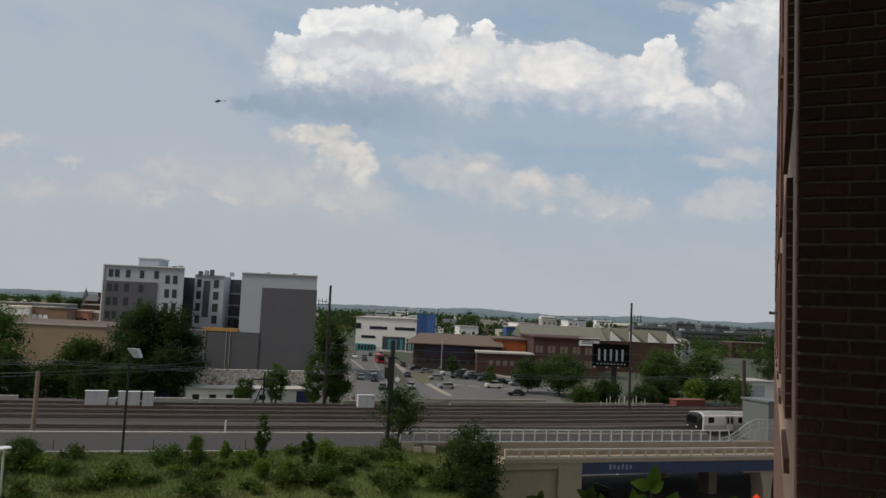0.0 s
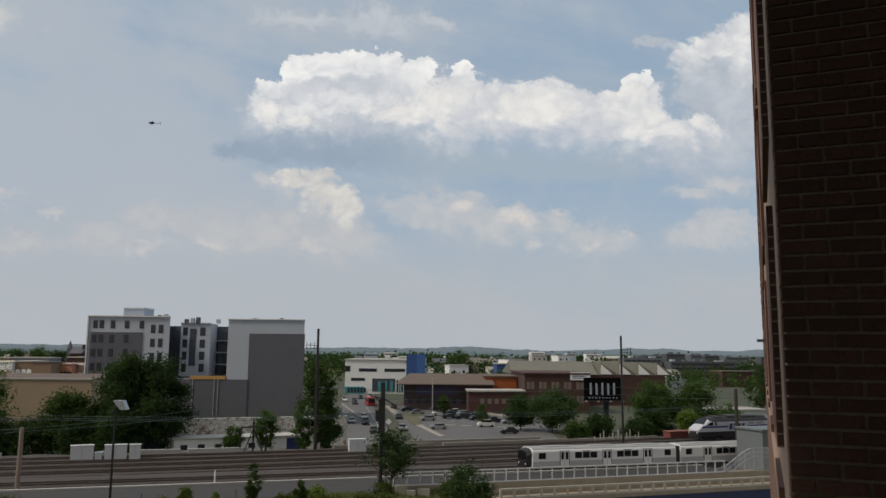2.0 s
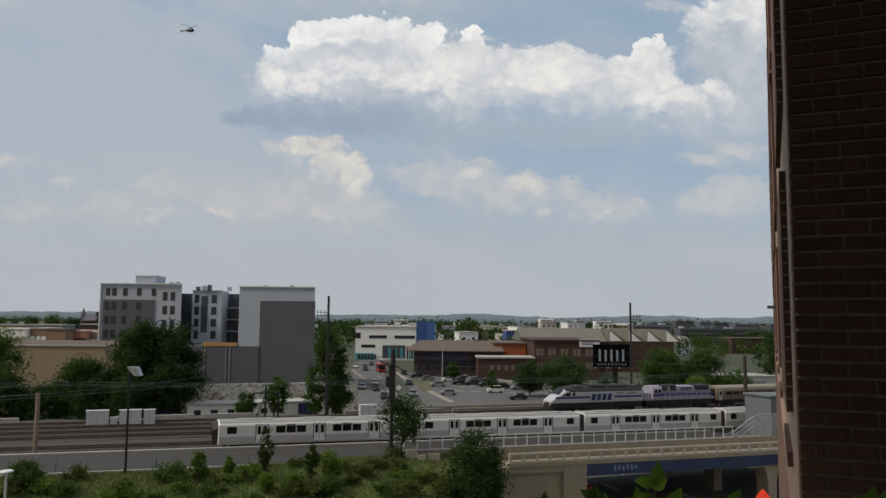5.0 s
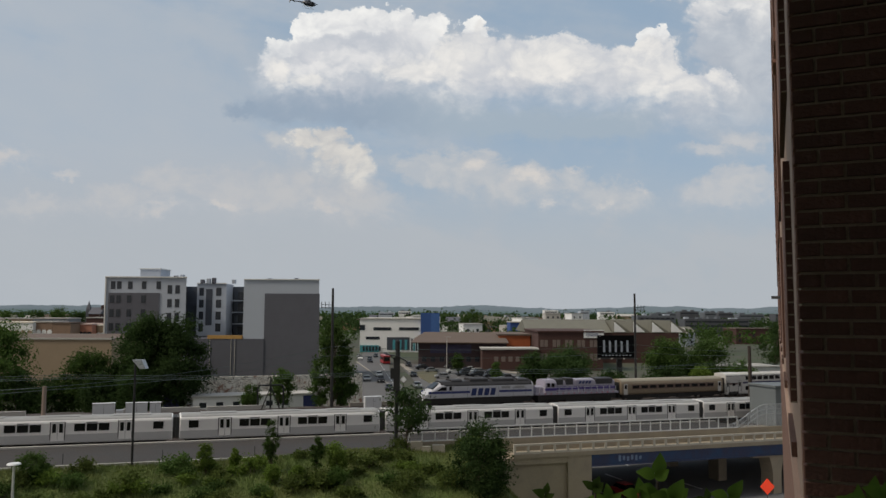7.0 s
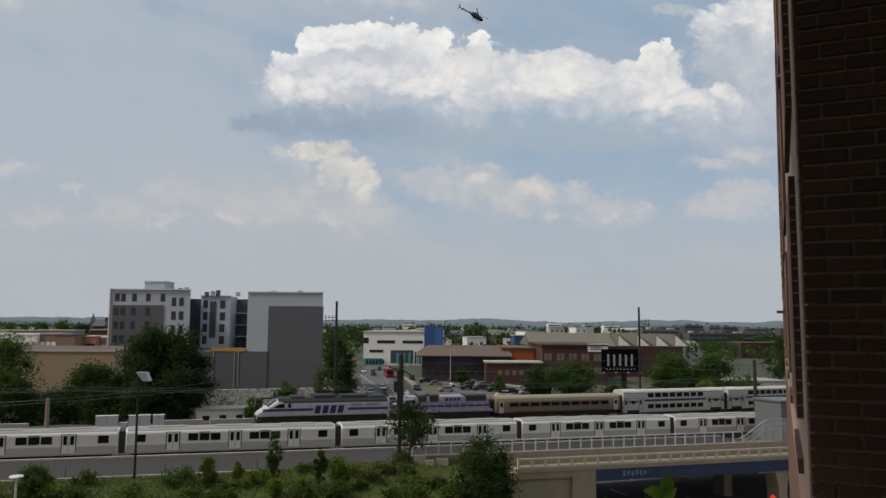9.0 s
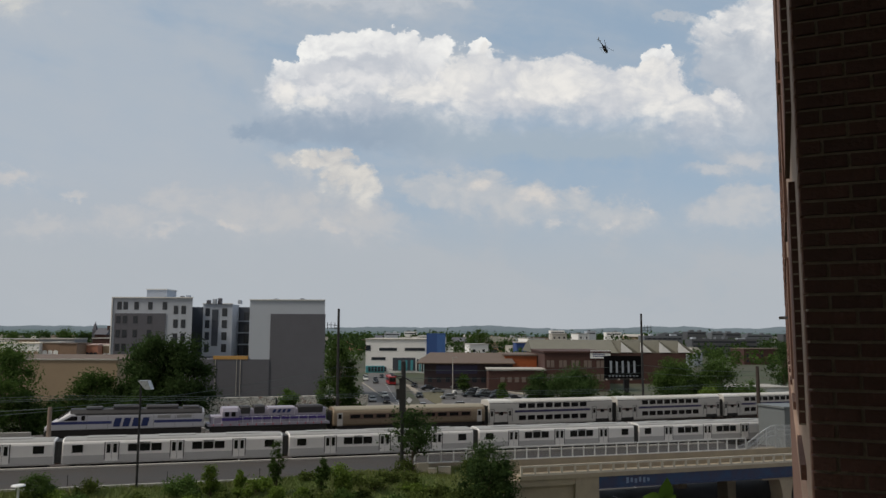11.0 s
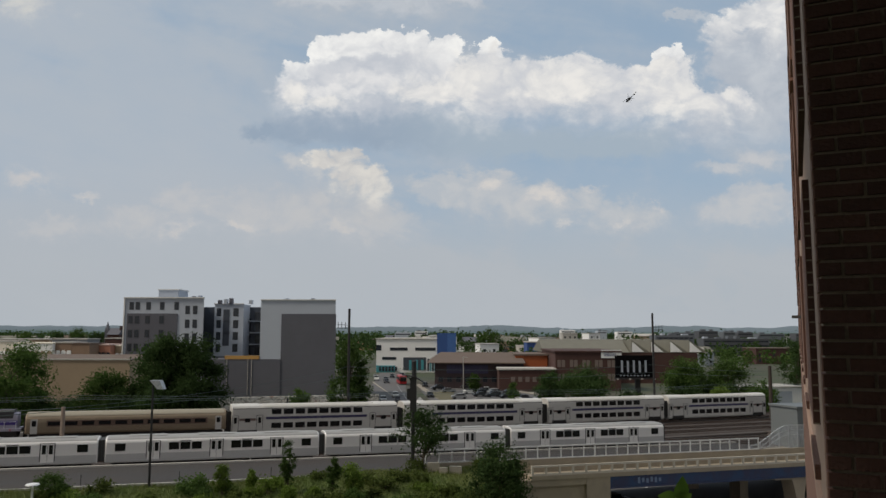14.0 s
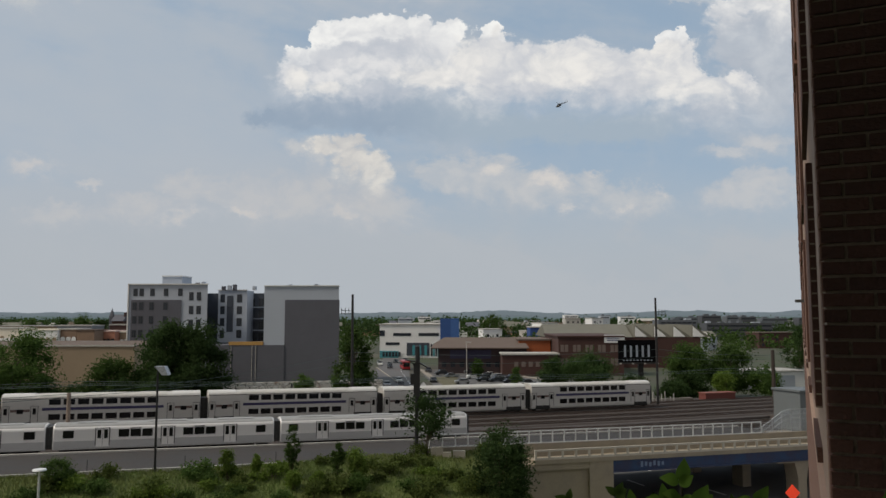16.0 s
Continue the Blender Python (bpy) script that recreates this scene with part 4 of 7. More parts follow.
def build_house():
    house = thing("wall_corner", "dark red brick wall of the viewer's building, with its long front", "wall", HOUSE, kind="structure")
    bm = bmesh.new()
    box(bm, 0.012, 6.0, 0.012, 0.4, -16.5, 9.0)
    part("core", bm, MORTAR, house, "mortar-coloured wall core")
    # the long front
    bm = bmesh.new()
    box(bm, 0.0, 0.4, 0.4, 46.0, -16.5, 9.0)
    part("front", bm, CAST, house, "pale cast-stone front seen edge on")
    # shallow brick piers; their ends face the viewer
    for k in range(8):
        y = 1.0 + 4.75 * k
        for z0, z1 in ((-0.50, 0.86), (1.26, 2.75), (3.1, 4.6), (4.95, 6.4)):
            bm = bmesh.new()
            box(bm, -0.032, 0.1, y, y + 2.05, z0, z1)
            pier = part("brick_pier", bm, BRICK, house, "shallow dark brick pier")
            # thin skin over the pier's side: sunlight put in as pink
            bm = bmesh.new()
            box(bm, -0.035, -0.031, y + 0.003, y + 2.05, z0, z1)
            part("pier_lit_face", bm, PINK, pier)
            if k == 0:
                bm = bmesh.new()
                n = int((z1 - z0) / 0.069)
                for j in range(n):
                    box(bm, -0.030, -0.002, y - 0.003, y, z0 + 0.069 * j, z0 + 0.069 * j + 0.009)
                part("joints", bm, MORTAR, pier)
        bm = bmesh.new()
        box(bm, -0.032, 0.1, y + 0.5, y + 2.0, -0.88, -0.79)
        part("brick_block", bm, BRICK, house, "single projecting brick")
    for k in range(16):
        y = 3.2 + 2.4 * k
        bm = bmesh.new()
        box(bm, -0.05, 0.05, y, y + 0.5, 2.3 + 0.55 * (k % 4), 2.42 + 0.55 * (k % 4))
        part("string_brick", bm, PINK, house)
    bm = bmesh.new()
    box(bm, -0.004, 0.1, 0.4, 46.0, -16.0, -0.98)
    part("lower_front", bm, PINK, house, "pinkish brick below the sills")
    bm = bmesh.new()
    box(bm, -0.03, 0.1, 0.4, 46.0, -1.0, -0.95)
    part("ledge", bm, CAST, house)
    bm = bmesh.new()
    box(bm, -0.16, 0.05, 9.0, 9.3, 0.22, 0.26)
    part("bracket", bm, SEAM, house)
    # the viewer's terrace; its unseen slab and walls are added to shade the bricks
    bm = bmesh.new()
    box(bm, -3.4, 6.0, -8.0, -0.01, 4.2, 4.5)
    part("shade_slab", bm, CONCRETE, house)
    bm = bmesh.new()
    box(bm, -0.9, 6.0, -8.0, -0.01, -1.75, -1.55)
    part("terrace_floor", bm, PAVER, house)
    bm = bmesh.new()
    box(bm, 2.2, 2.5, -8.0, -0.01, -1.55, 4.2)
    part("shade_wall", bm, MORTAR, house)
    bm = bmesh.new()
    box(bm, -0.4, 6.0, -8.3, -8.0, -16.5, 4.5)
    part("shade_back_wall", bm, MORTAR, house)
    # bricks of the return wall, in running bond, where the eye passes close
    kinds = {}
    for w in (0.094, 0.1975):
        bm = bmesh.new()
        vs = box(bm, 0.0, w, -0.004, 0.03, 0.0, 0.0590)
        for q in vs:
            if q.co.y < 0:
                q.co.x += 0.003 if q.co.x < w / 2 else -0.003
                q.co.z += 0.003 if q.co.z < 0.03 else -0.003
        kinds[w] = mesh_of(bm, "brick")
        kinds[w].materials.append(BRICK)
    rng = random.Random(5)
    for row in range(56):
        z = -1.42 + 0.0690 * row + BRICK_PHASE
        x = 0.0
        for k in range(4):
            w = 0.094 if k == 0 and row % 2 == 0 else 0.1975
            ob = new("brick", kinds[w])
            ob.parent = house
            ob.location = (x, rng.uniform(-0.001, 0.001), z)
            x += w + 0.0095
    # their toothed ends on the front, sunlight painted on as pink
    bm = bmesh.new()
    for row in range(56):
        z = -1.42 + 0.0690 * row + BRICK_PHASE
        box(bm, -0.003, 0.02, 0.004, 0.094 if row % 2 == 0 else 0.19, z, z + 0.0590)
    part("corner_bricks", bm, PINK, house, "brick ends on the corner, sunlight put into their pink")
    return house


BRICK_PHASE = 0.0093
build_house()


# ---- poles and lamps ----
def pole(name, label, category, foot, height, r0, r1, mat):
    top = thing(name, label, category, pose(*foot))
    bm = bmesh.new()
    tube(bm, (0, 0, -0.5), (0, 0, height), r0, r1, 10)
    part("shaft", bm, mat, top)
    return top


DARK_STEEL = material("dark_steel", (0.03, 0.028, 0.028), 0.6, 0.3, 0.25, 1, 8, 0.05)
for x, y, h, arm in ((-16.85, 125.5, 19.6, -1), (38.0, 147.0, 19.5, 1)):
    p = pole("catenary_pole", "tall dark steel pole beside the tracks", "pole", (x, y, -1.2), h, 0.24, 0.19, DARK_STEEL)
    bm = bmesh.new()
    for dz in (0.0, 0.5):
        tube(bm, (0, 0, h - 3.2 + dz), (arm * 1.9, 0, h - 3.1 + dz), 0.05, 0.05, 6)
    for k in (0.6, 1.2, 1.8):
        tube(bm, (arm * k, 0, h - 3.3), (arm * k, 0, h - 2.2), 0.05, 0.05, 6)
    part("bracket_arm", bm, DARK_STEEL, p)
POST_TAN = material("weathered_post", (0.24, 0.185, 0.15), 0.9, 0, 0.2, 1, 8, 0.2)
p = pole("wooden_pole", "dark wooden pole by the tracks", "pole", (61.0, 150.0, -2.0), 10.3, 0.40, 0.32, material("tarred_wood", (0.045, 0.034, 0.028), 0.9, 0, 0.3, 1, 12, 0.3))
p = pole("trackside_post", "weathered concrete post by the tracks", "post", (-40.9, 81.5, 0.3), 6.4, 0.26, 0.2, POST_TAN)
lamp = pole("street_lamp", "black lamp post with flat solar head", "street lamp", (-27.5, 71.1, 0.4), 9.7, 0.12, 0.09, BLACK)
bm = bmesh.new()
loft(bm, [[(x, y, z) for x, z in ((-0.15, 9.75), (0.75, 9.75), (1.1, 8.95), (0.55, 8.95))] for y in (-0.45, 0.35)])
part("head", bm, material("solar_panel", (0.35, 0.37, 0.40), 0.3, 0.3), lamp, "pale tilted solar panel")
sig = pole("signal_mast", "black mast with signal boxes and a tilted solar arm", "mast", (-4.0, 79.0, -0.6), 8.3, 0.2, 0.17, BLACK)
bm = bmesh.new()
box(bm, -0.3, 0.34, -0.22, 0.22, 7.2, 10.6)
part("signal_box", bm, BLACK, sig)
bm = bmesh.new()
tube(bm, (0.1, 0, 10.6), (0.1, 0, 12.2), 0.24, 0.22, 10)
tube(bm, (0.1, 0, 12.2), (0.1, 0, 12.35), 0.3, 0.12, 10)
part("upper_shaft", bm, BLACK, sig)
bm = bmesh.new()
box(bm, -0.62, -0.3, -0.16, 0.16, 8.4, 9.5)
tube(bm, (-0.3, 0, 9.0), (-0.62, 0, 9.0), 0.05, 0.05, 6)
part("side_box", bm, BLACK, sig)
bm = bmesh.new()
loft(bm, [[(x, y, z) for x, z in ((-1.15, 10.95), (0.15, 10.75), (1.25, 10.1), (1.2, 10.02), (0.12, 10.63), (-1.15, 10.85))] for y in (-0.35, 0.35)])
tube(bm, (-0.75, 0, 10.85), (-0.1, 0, 10.2), 0.06, 0.06, 6)
part("arm", bm, DARK_STEEL, sig, "pale-edged tilted panel arm")


# ---- trees ----
LEAF = leaf_material("leaf_green", (0.066, 0.112, 0.028))
LEAF_DARK = leaf_material("leaf_dark", (0.046, 0.080, 0.025))
LEAF_LIGHT = leaf_material("leaf_light", (0.11, 0.165, 0.03))
BARK = material("bark", (0.09, 0.07, 0.05), 0.95, 0, 0.3, 3, 8, 0.4)


def leaves(rng, count, clumps, size):
    """Vertices and quads of many small leaves round clumps (x, y, z, r)."""
    vs, fs = [], []
    for _ in range(count):
        cx, cy, cz, r = clumps[rng.randrange(len(clumps))]
        a, b, k = rng.uniform(0, 6.283), math.acos(rng.uniform(-1, 1)), r * min(1.12, abs(rng.gauss(0, 0.7)))
        c = Vector((cx + k * math.cos(a) * math.sin(b), cy + k * math.sin(a) * math.sin(b), cz + k * 0.85 * math.cos(b)))
        n = Vector((rng.gauss(0, 1), rng.gauss(0, 1), rng.gauss(0.7, 1))).normalized()
        e = n.orthogonal().normalized() * size * rng.uniform(0.6, 1.3)
        e.rotate(Matrix.Rotation(rng.uniform(0, 6.283), 3, n))
        f = n.cross(e) * 0.6
        i = len(vs)
        vs += [c - e, c - f * 0.9, c + e, c + f]
        fs.append((i, i + 1, i + 2, i + 3))
    return vs, fs


def tree(name, label, foot, height, width, seed, mat, count=2600, size=0.22, trunk=0.3, bare=0.25, category="tree", group="", slim=1.0):
    rng = random.Random(seed)
    top = thing(name, label, category, pose(*foot, 0, 0, rng.uniform(0, 360)), group)
    bm = bmesh.new()
    r = max(0.04, height * 0.018)
    stem = [Vector((0, 0, -0.6))]
    for k in range(4):
        stem.append(stem[-1] + Vector((rng.uniform(-0.04, 0.04) * height, rng.uniform(-0.04, 0.04) * height, height * 0.2)))
    for k in range(4):
        tube(bm, stem[k], stem[k + 1], r * (1 - 0.2 * k), r * (1 - 0.2 * (k + 1)), 7)
    clumps = []
    mid, tall = height * (1 + bare) / 2, height * (1 - bare) / 2
    for k in range(44):
        while True:
            p = Vector((rng.uniform(-1, 1), rng.uniform(-1, 1), rng.uniform(-1, 1)))
            if 0.2 < p.length < 1:
                break
        taper = 1 - 0.35 * max(0, p.z)
        tip = Vector((p.x * width * 0.40 * taper * slim, p.y * width * 0.40 * taper * slim, mid + p.z * tall * 0.86))
        if k % 2:
            tube(bm, stem[max(1, min(3, int(tip.z / height * 4)))] * 1.0, tip, r * 0.32, r * 0.08, 5)
        clumps.append((*tip, width * rng.uniform(0.12, 0.22)))
    part("trunk", bm, BARK, top)
    vs, fs = leaves(rng, int(count * 3.6), clumps, size * 0.58)
    me = bpy.data.meshes.new("crown")
    me.from_pydata(vs, [], fs)
    me.materials.append(mat)
    ob = new("crown", me)
    ob.parent = top
    return top


TREES = [  # foot x, y, ground, height, width, leaf, count, leaf size, bare
    (-53.5, 142, -4.2, 18.8, 12.5, LEAF_DARK, 7500, 0.40, 0.03), (-46.6, 140, -4.2, 18.6, 13, LEAF_DARK, 7500, 0.40, 0.03), (-56.8, 143, -4.2, 11, 8, LEAF, 3600, 0.4, 0.03),
    (-50.4, 141, -4.2, 19.2, 11, LEAF_DARK, 6000, 0.40, 0.03), (-51.5, 134, -4.2, 9.5, 9, LEAF_DARK, 4000, 0.38, 0.02),
    (-62.8, 140, -4.2, 14.0, 11.0, LEAF, 6600, 0.38, 0.03), (-78.8, 138, -4.2, 17.0, 15.5, LEAF, 8000, 0.40, 0.03), (-68, 138, -4.2, 7.4, 10, LEAF_DARK, 2200, 0.36, 0.02), (-73.5, 137, -4.2, 7.0, 10, LEAF_DARK, 2200, 0.36, 0.02), (-58, 136, -4.2, 8, 10, LEAF_DARK, 4000, 0.38, 0.02),
    (-18.0, 135, -4.2, 18.6, 8.0, LEAF, 3000, 0.36, 0.12), (-16.3, 137, -4.2, 12.5, 5.6, LEAF, 2000, 0.36, 0.10), (-20.2, 134, -4.2, 11, 4, LEAF, 1100, 0.34, 0.1),
    (-26, 132, -4.2, 9.5, 5, LEAF, 1800, 0.30, 0.30), (-30.5, 128.5, -1.6, 4.2, 4.2, LEAF, 1200, 0.26, 0.05),
    (32, 190, -4.2, 10.0, 14, LEAF_DARK, 5200, 0.42, 0.12), (24.5, 194, -4.2, 9, 9, LEAF_DARK, 2800, 0.42, 0.12), (16, 205, -4.2, 6, 4, LEAF, 900, 0.4, 0.2), (6.5, 228, -4.2, 7, 4.5, LEAF, 900, 0.4, 0.2),
    (56, 185, -4.2, 14.2, 13, LEAF, 5200, 0.42, 0.06), (65, 184, -4.2, 12.5, 12, LEAF, 4600, 0.42, 0.06), (57.0, 166, -4.2, 8.4, 6.0, LEAF_LIGHT, 2000, 0.36, 0.08), (40, 176, -4.2, 5.5, 9, LEAF_DARK, 2600, 0.4, 0.02), (48, 172, -4.2, 5.0, 8, LEAF_DARK, 2400, 0.4, 0.02), (53, 176, -4.2, 7.0, 9, LEAF_DARK, 2800, 0.4, 0.02), (34, 172, -4.2, 4.2, 7, LEAF, 1800, 0.4, 0.02), (71, 180, -4.2, 7.8, 9, LEAF, 2800, 0.4, 0.04), (70, 205, -4.2, 8.5, 11, LEAF_DARK, 3000, 0.42, 0.05),
    (-3.1, 80, -0.6, 7.6, 6.8, LEAF_DARK, 1150, 0.24, 0.38), (4.0, 70.0, -2.6, 8.0, 7.0, LEAF_DARK, 5200, 0.20, 0.0),
]
for i, (x, y, z, h, w, leaf, count, size, bare) in enumerate(TREES):
    tree("tree", "leafy green tree with uneven crown", (x, y, z), h, w, 11 + i, leaf, count, size, bare=bare)


# ---- buildings ----
GREY_LIGHT = material("light_grey_panel", (0.41, 0.45, 0.515), 0.7, 0, 0.06, 0.2, 10, 0.05)
GREY_DARK = material("dark_grey_brick", (0.105, 0.107, 0.128), 0.85, 0, 0.12, 0.3, 30, 0.1)
GREY_SIDE = material("white_side_panel", (0.7, 0.7, 0.68), 0.7, 0, 0.05, 0.3)
BEIGE = material("beige_wall", (0.31, 0.235, 0.16), 0.85, 0, 0.12, 0.3, 10, 0.1)
OFF_WHITE = material("off_white_wall", (0.82, 0.82, 0.82), 0.8, 0, 0.08, 0.3, 10, 0.05)
RED_BRICK = material("red_brick", (0.066, 0.032, 0.027), 0.9, 0, 0.2, 0.3, 20, 0.1)
BROWN_ROOF = material("brown_roof", (0.13, 0.095, 0.075), 0.9, 0, 0.15, 0.3, 10, 0.1)
GREEN_ROOF = material("green_grey_roof", (0.165, 0.16, 0.13), 0.8, 0, 0.15, 0.3, 10, 0.1)
BLUE = material("blue_panel", (0.03, 0.085, 0.27), 0.6, 0, 0.1, 0.3)
TEAL = material("teal_panel", (0.06, 0.28, 0.33), 0.6, 0, 0.2, 0.5)
ORANGE = material("orange_panel", (0.38, 0.10, 0.03), 0.7, 0, 0.15, 0.5)
PLY = material("plywood", (0.45, 0.26, 0.08), 0.8, 0, 0.15, 0.5)
GLASS = glass_material("window_glass", (0.03, 0.035, 0.045), 0.1)


def block(holder, name, mat, x0, x1, y0, y1, z0, z1, label=""):
    bm = bmesh.new()
    box(bm, x0, x1, y0, y1, z0, z1)
    return part(name, bm, mat, holder, label)


def windows(holder, xs, zs, w, h, y, mat=GLASS, frame_mat=SEAM):
    """Windows set in the near face at y, each with its pane."""
    bm = bmesh.new()
    box(bm, -w / 2, w / 2, -0.05, 0.06, -h / 2, h / 2)
    fr = mesh_of(bm, "window")
    fr.materials.append(frame_mat)
    bm = bmesh.new()
    box(bm, -w / 2 + 0.08, -0.03, -0.07, 0.0, -h / 2 + 0.08, h / 2 - 0.08)
    box(bm, 0.03, w / 2 - 0.08, -0.07, 0.0, -h / 2 + 0.08, h / 2 - 0.08)
    pn = mesh_of(bm, "pane")
    pn.materials.append(mat)
    for z in zs:
        for x in xs:
            a = new("window", fr)
            a.parent = holder
            a.location = (x, y, z)
            b = new("pane", pn)
            b.parent = a


def wedge(holder, name, mat, x0, x1, y0, y1, xb0, xb1, z0, z1, label=""):
    """A block whose back edge is shifted against its front."""
    bm = bmesh.new()
    loft(bm, [[(x0, y0, z), (x1, y0, z), (xb1, y1, z), (xb0, y1, z)] for z in (z0, z1)])
    return part(name, bm, mat, holder, label)


def grey_building():
    b = thing("apartment_building", "light and dark grey apartment building, seven storeys", "building")
    wedge(b, "wall", GREY_LIGHT, -51.2, -31.2, 205, 240, -60, -38.0, -4.2, 23.0)
    wedge(b, "dark_wall", GREY_DARK, -45.6, -31.0, 204.8, 239, -50, -37.6, -4.2, 19.4, "dark grey brick facing")
    block(b, "podium", GREY_DARK, -66, -45.6, 204.6, 224, -4.2, 7.4, "dark brick podium")
    block(b, "plywood_strip", PLY, -60.4, -51.3, 204.5, 205.5, 7.4, 8.3, "plywood parapet")
    block(b, "coping", GREY_SIDE, -51.3, -31.1, 204.7, 205.2, 23.0, 23.25)
    for x in (-59.8, -54.2, -53.2):
        block(b, "downpipe", PALE, x, x + 0.12, 204.45, 204.6, -2.0, 7.4)
    wedge(b, "wall", GREY_LIGHT, -90.7, -68.8, 212, 240, -98.6, -79, -4.2, 23.8)
    # side whiter than the front: the sun on it is in the colour
    wedge(b, "side_wall", GREY_SIDE, -91.0, -90.68, 211.7, 240, -99.6, -98.4, -4.2, 23.8, "white side wall, sunlight put into its colour")
    block(b, "dark_wall", GREY_DARK, -90.0, -76.0, 211.8, 213, -4.2, 19.6, "dark grey brick facing")
    block(b, "coping", GREY_SIDE, -91.0, -68.7, 211.6, 212.2, 23.8, 24.1)
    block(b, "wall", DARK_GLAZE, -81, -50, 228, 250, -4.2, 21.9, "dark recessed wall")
    block(b, "wall", GREY_LIGHT, -68.6, -60.2, 221, 228.5, 7.4, 22.5)
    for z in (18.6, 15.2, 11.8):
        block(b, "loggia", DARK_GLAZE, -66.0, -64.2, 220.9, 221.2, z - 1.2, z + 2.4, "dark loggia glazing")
    block(b, "dark_wall", GREY_DARK, -69.5, -57.6, 220.8, 222, -4.2, 7.6)
    block(b, "coping", GREY_SIDE, -68.7, -60.1, 220.7, 221.2, 22.5, 22.75)
    block(b, "penthouse", GREY_LIGHT, -85.4, -79.6, 222, 230, 23.8, 26.6)
    block(b, "penthouse_roof", GREY_SIDE, -85.6, -79.4, 221.8, 230.2, 26.6, 26.9)
    for k, x in enumerate((-84, -74, -72.6, -66.2, -64.8, -63.6, -57.4, -48.5, -47.6, -45.8, -43.4, -40.2, -37.8)):
        block(b, "rooftop_unit", GREY_DARK if k % 2 else GREY_LIGHT, x, x + 0.9, 216 + k % 3, 217.4 + k % 3, 22.4, 23.5 + 0.3 * (k % 3) + (0.8 if x < -70 else 0))
    windows(b, (-88.9, -87.2, -84.2, -80.4, -76.4), (21.7,), 1.25, 2.1, 212)
    windows(b, (-89.0, -87.2, -84.3, -80.4), (17.9, 14.1, 10.3, 6.5), 1.25, 2.1, 211.8)
    windows(b, (-73.3, -71.2), (20.6, 16.8, 13.0, 9.2), 1.25, 2.3, 212)
    windows(b, (-67.3,), (20.2, 16.8, 13.4, 10.0), 1.3, 2.3, 221)
    windows(b, (-62.4,), (20.2, 16.8, 13.4, 10.0), 1.5, 2.3, 221)
    for z in (19.2, 15.8, 12.4, 9.0):                 # balconies and glazing in the recesses
        for x0, x1 in ((-79.0, -74.6), (-62.0, -51.5)):
            block(b, "balcony_slab", GREY_LIGHT, x0, x1, 226.6, 228.2, z - 1.6, z - 1.3)
        windows(b, (-77.8, -75.6, -60.6, -57.8, -55.2, -52.8), (z,), 1.6, 2.4, 228)


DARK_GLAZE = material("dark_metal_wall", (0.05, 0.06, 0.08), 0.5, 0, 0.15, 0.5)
grey_building()


BOARDED = material("boarded_window", (0.165, 0.13, 0.115), 0.8, 0, 0.15, 0.5)


def simple_building(name, label, mat, x0, x1, y0, y1, top, roof=None, base=-4.2, over=0.4, zs=(), xs=(), w=1.6, h=1.4):
    b = thing(name, label, "building")
    block(b, "wall", mat, x0, x1, y0, y1, base, top)
    block(b, "roof", roof or PALE, x0 - over, x1 + over, y0 - over, y1 + over, top, top + 0.5)
    if xs and zs:
        windows(b, xs, zs, w, h, y0)
    return b


s = simple_building("school_building", "white two-storey building with blue tower", OFF_WHITE, -36, -7.3, 365, 420, 11.2)
block(s, "tower", BLUE, -7.3, 1.6, 364, 380, -4.2, 14.2, "blue panelled tower")
block(s, "plinth", TEAL, -35.9, -27.0, 364.7, 366, -4.2, -1.0, "teal ground floor")
block(s, "window_strip", GLASS, -29.6, -21.2, 364.9, 366, 6.0, 7.4)
block(s, "window_strip", GLASS, -17.6, -8.0, 364.9, 366, 6.0, 7.4)
block(s, "tower_base", TEAL, -7.25, 1.55, 363.9, 365, -4.2, 3.0, "teal lower tower")
block(s, "tower_side", material("light_blue_panel", (0.05, 0.13, 0.36), 0.6), -2.4, 1.62, 363.9, 365, 3.0, 13.6, "lighter blue panel")
block(s, "entrance", DARK_GLAZE, -23.2, -12.5, 364.85, 366, -3.2, 2.8)
for x in (-20.5, -17.5, -14.8):
    block(s, "entrance_panel", TEAL, x, x + 1.2, 364.7, 364.88, -3.2, 1.6)
for k in range(6):
    block(s, "ground_window", GLASS, -34.6 + 1.5 * k, -33.6 + 1.5 * k, 364.55, 364.72, -3.6, -1.5)
for k in range(4):
    block(s, "ground_window", TEAL if k % 2 else GLASS, -11.8 + 1.1 * k, -11.0 + 1.1 * k, 364.9, 365.1, -3.6, 2.2)
block(s, "window_strip", GLASS, -33.2, -26.6, 364.9, 366, 1.7, 3.0)
block(s, "window_strip", GLASS, -36.0, -33.6, 364.9, 366, 6.0, 8.6)
DARK_WALL = material("dark_wall_brick", (0.06, 0.042, 0.045), 0.9, 0, 0.25, 0.3)
sh = thing("long_shed", "long dark low building with a brown pitched roof", "building")
block(sh, "wall", DARK_WALL, -6, 24, 262, 300, -4.2, 4.6)
bm = bmesh.new()
loft(bm, [[(x + d, 260.2, 4.5), (x + d * 0.3, 283, 7.4), (x + d, 302, 4.5), (x + d, 302, 4.2), (x + d, 260.2, 4.2)] for x, d in ((-2.5, -6.0), (24.5, 0))])
part("roof", bm, BROWN_ROOF, sh)
block(sh, "purple_band", material("purple_band", (0.05, 0.045, 0.09), 0.8), -2, 12, 261.9, 263, 0.8, 3.6, "dark purple wall band")
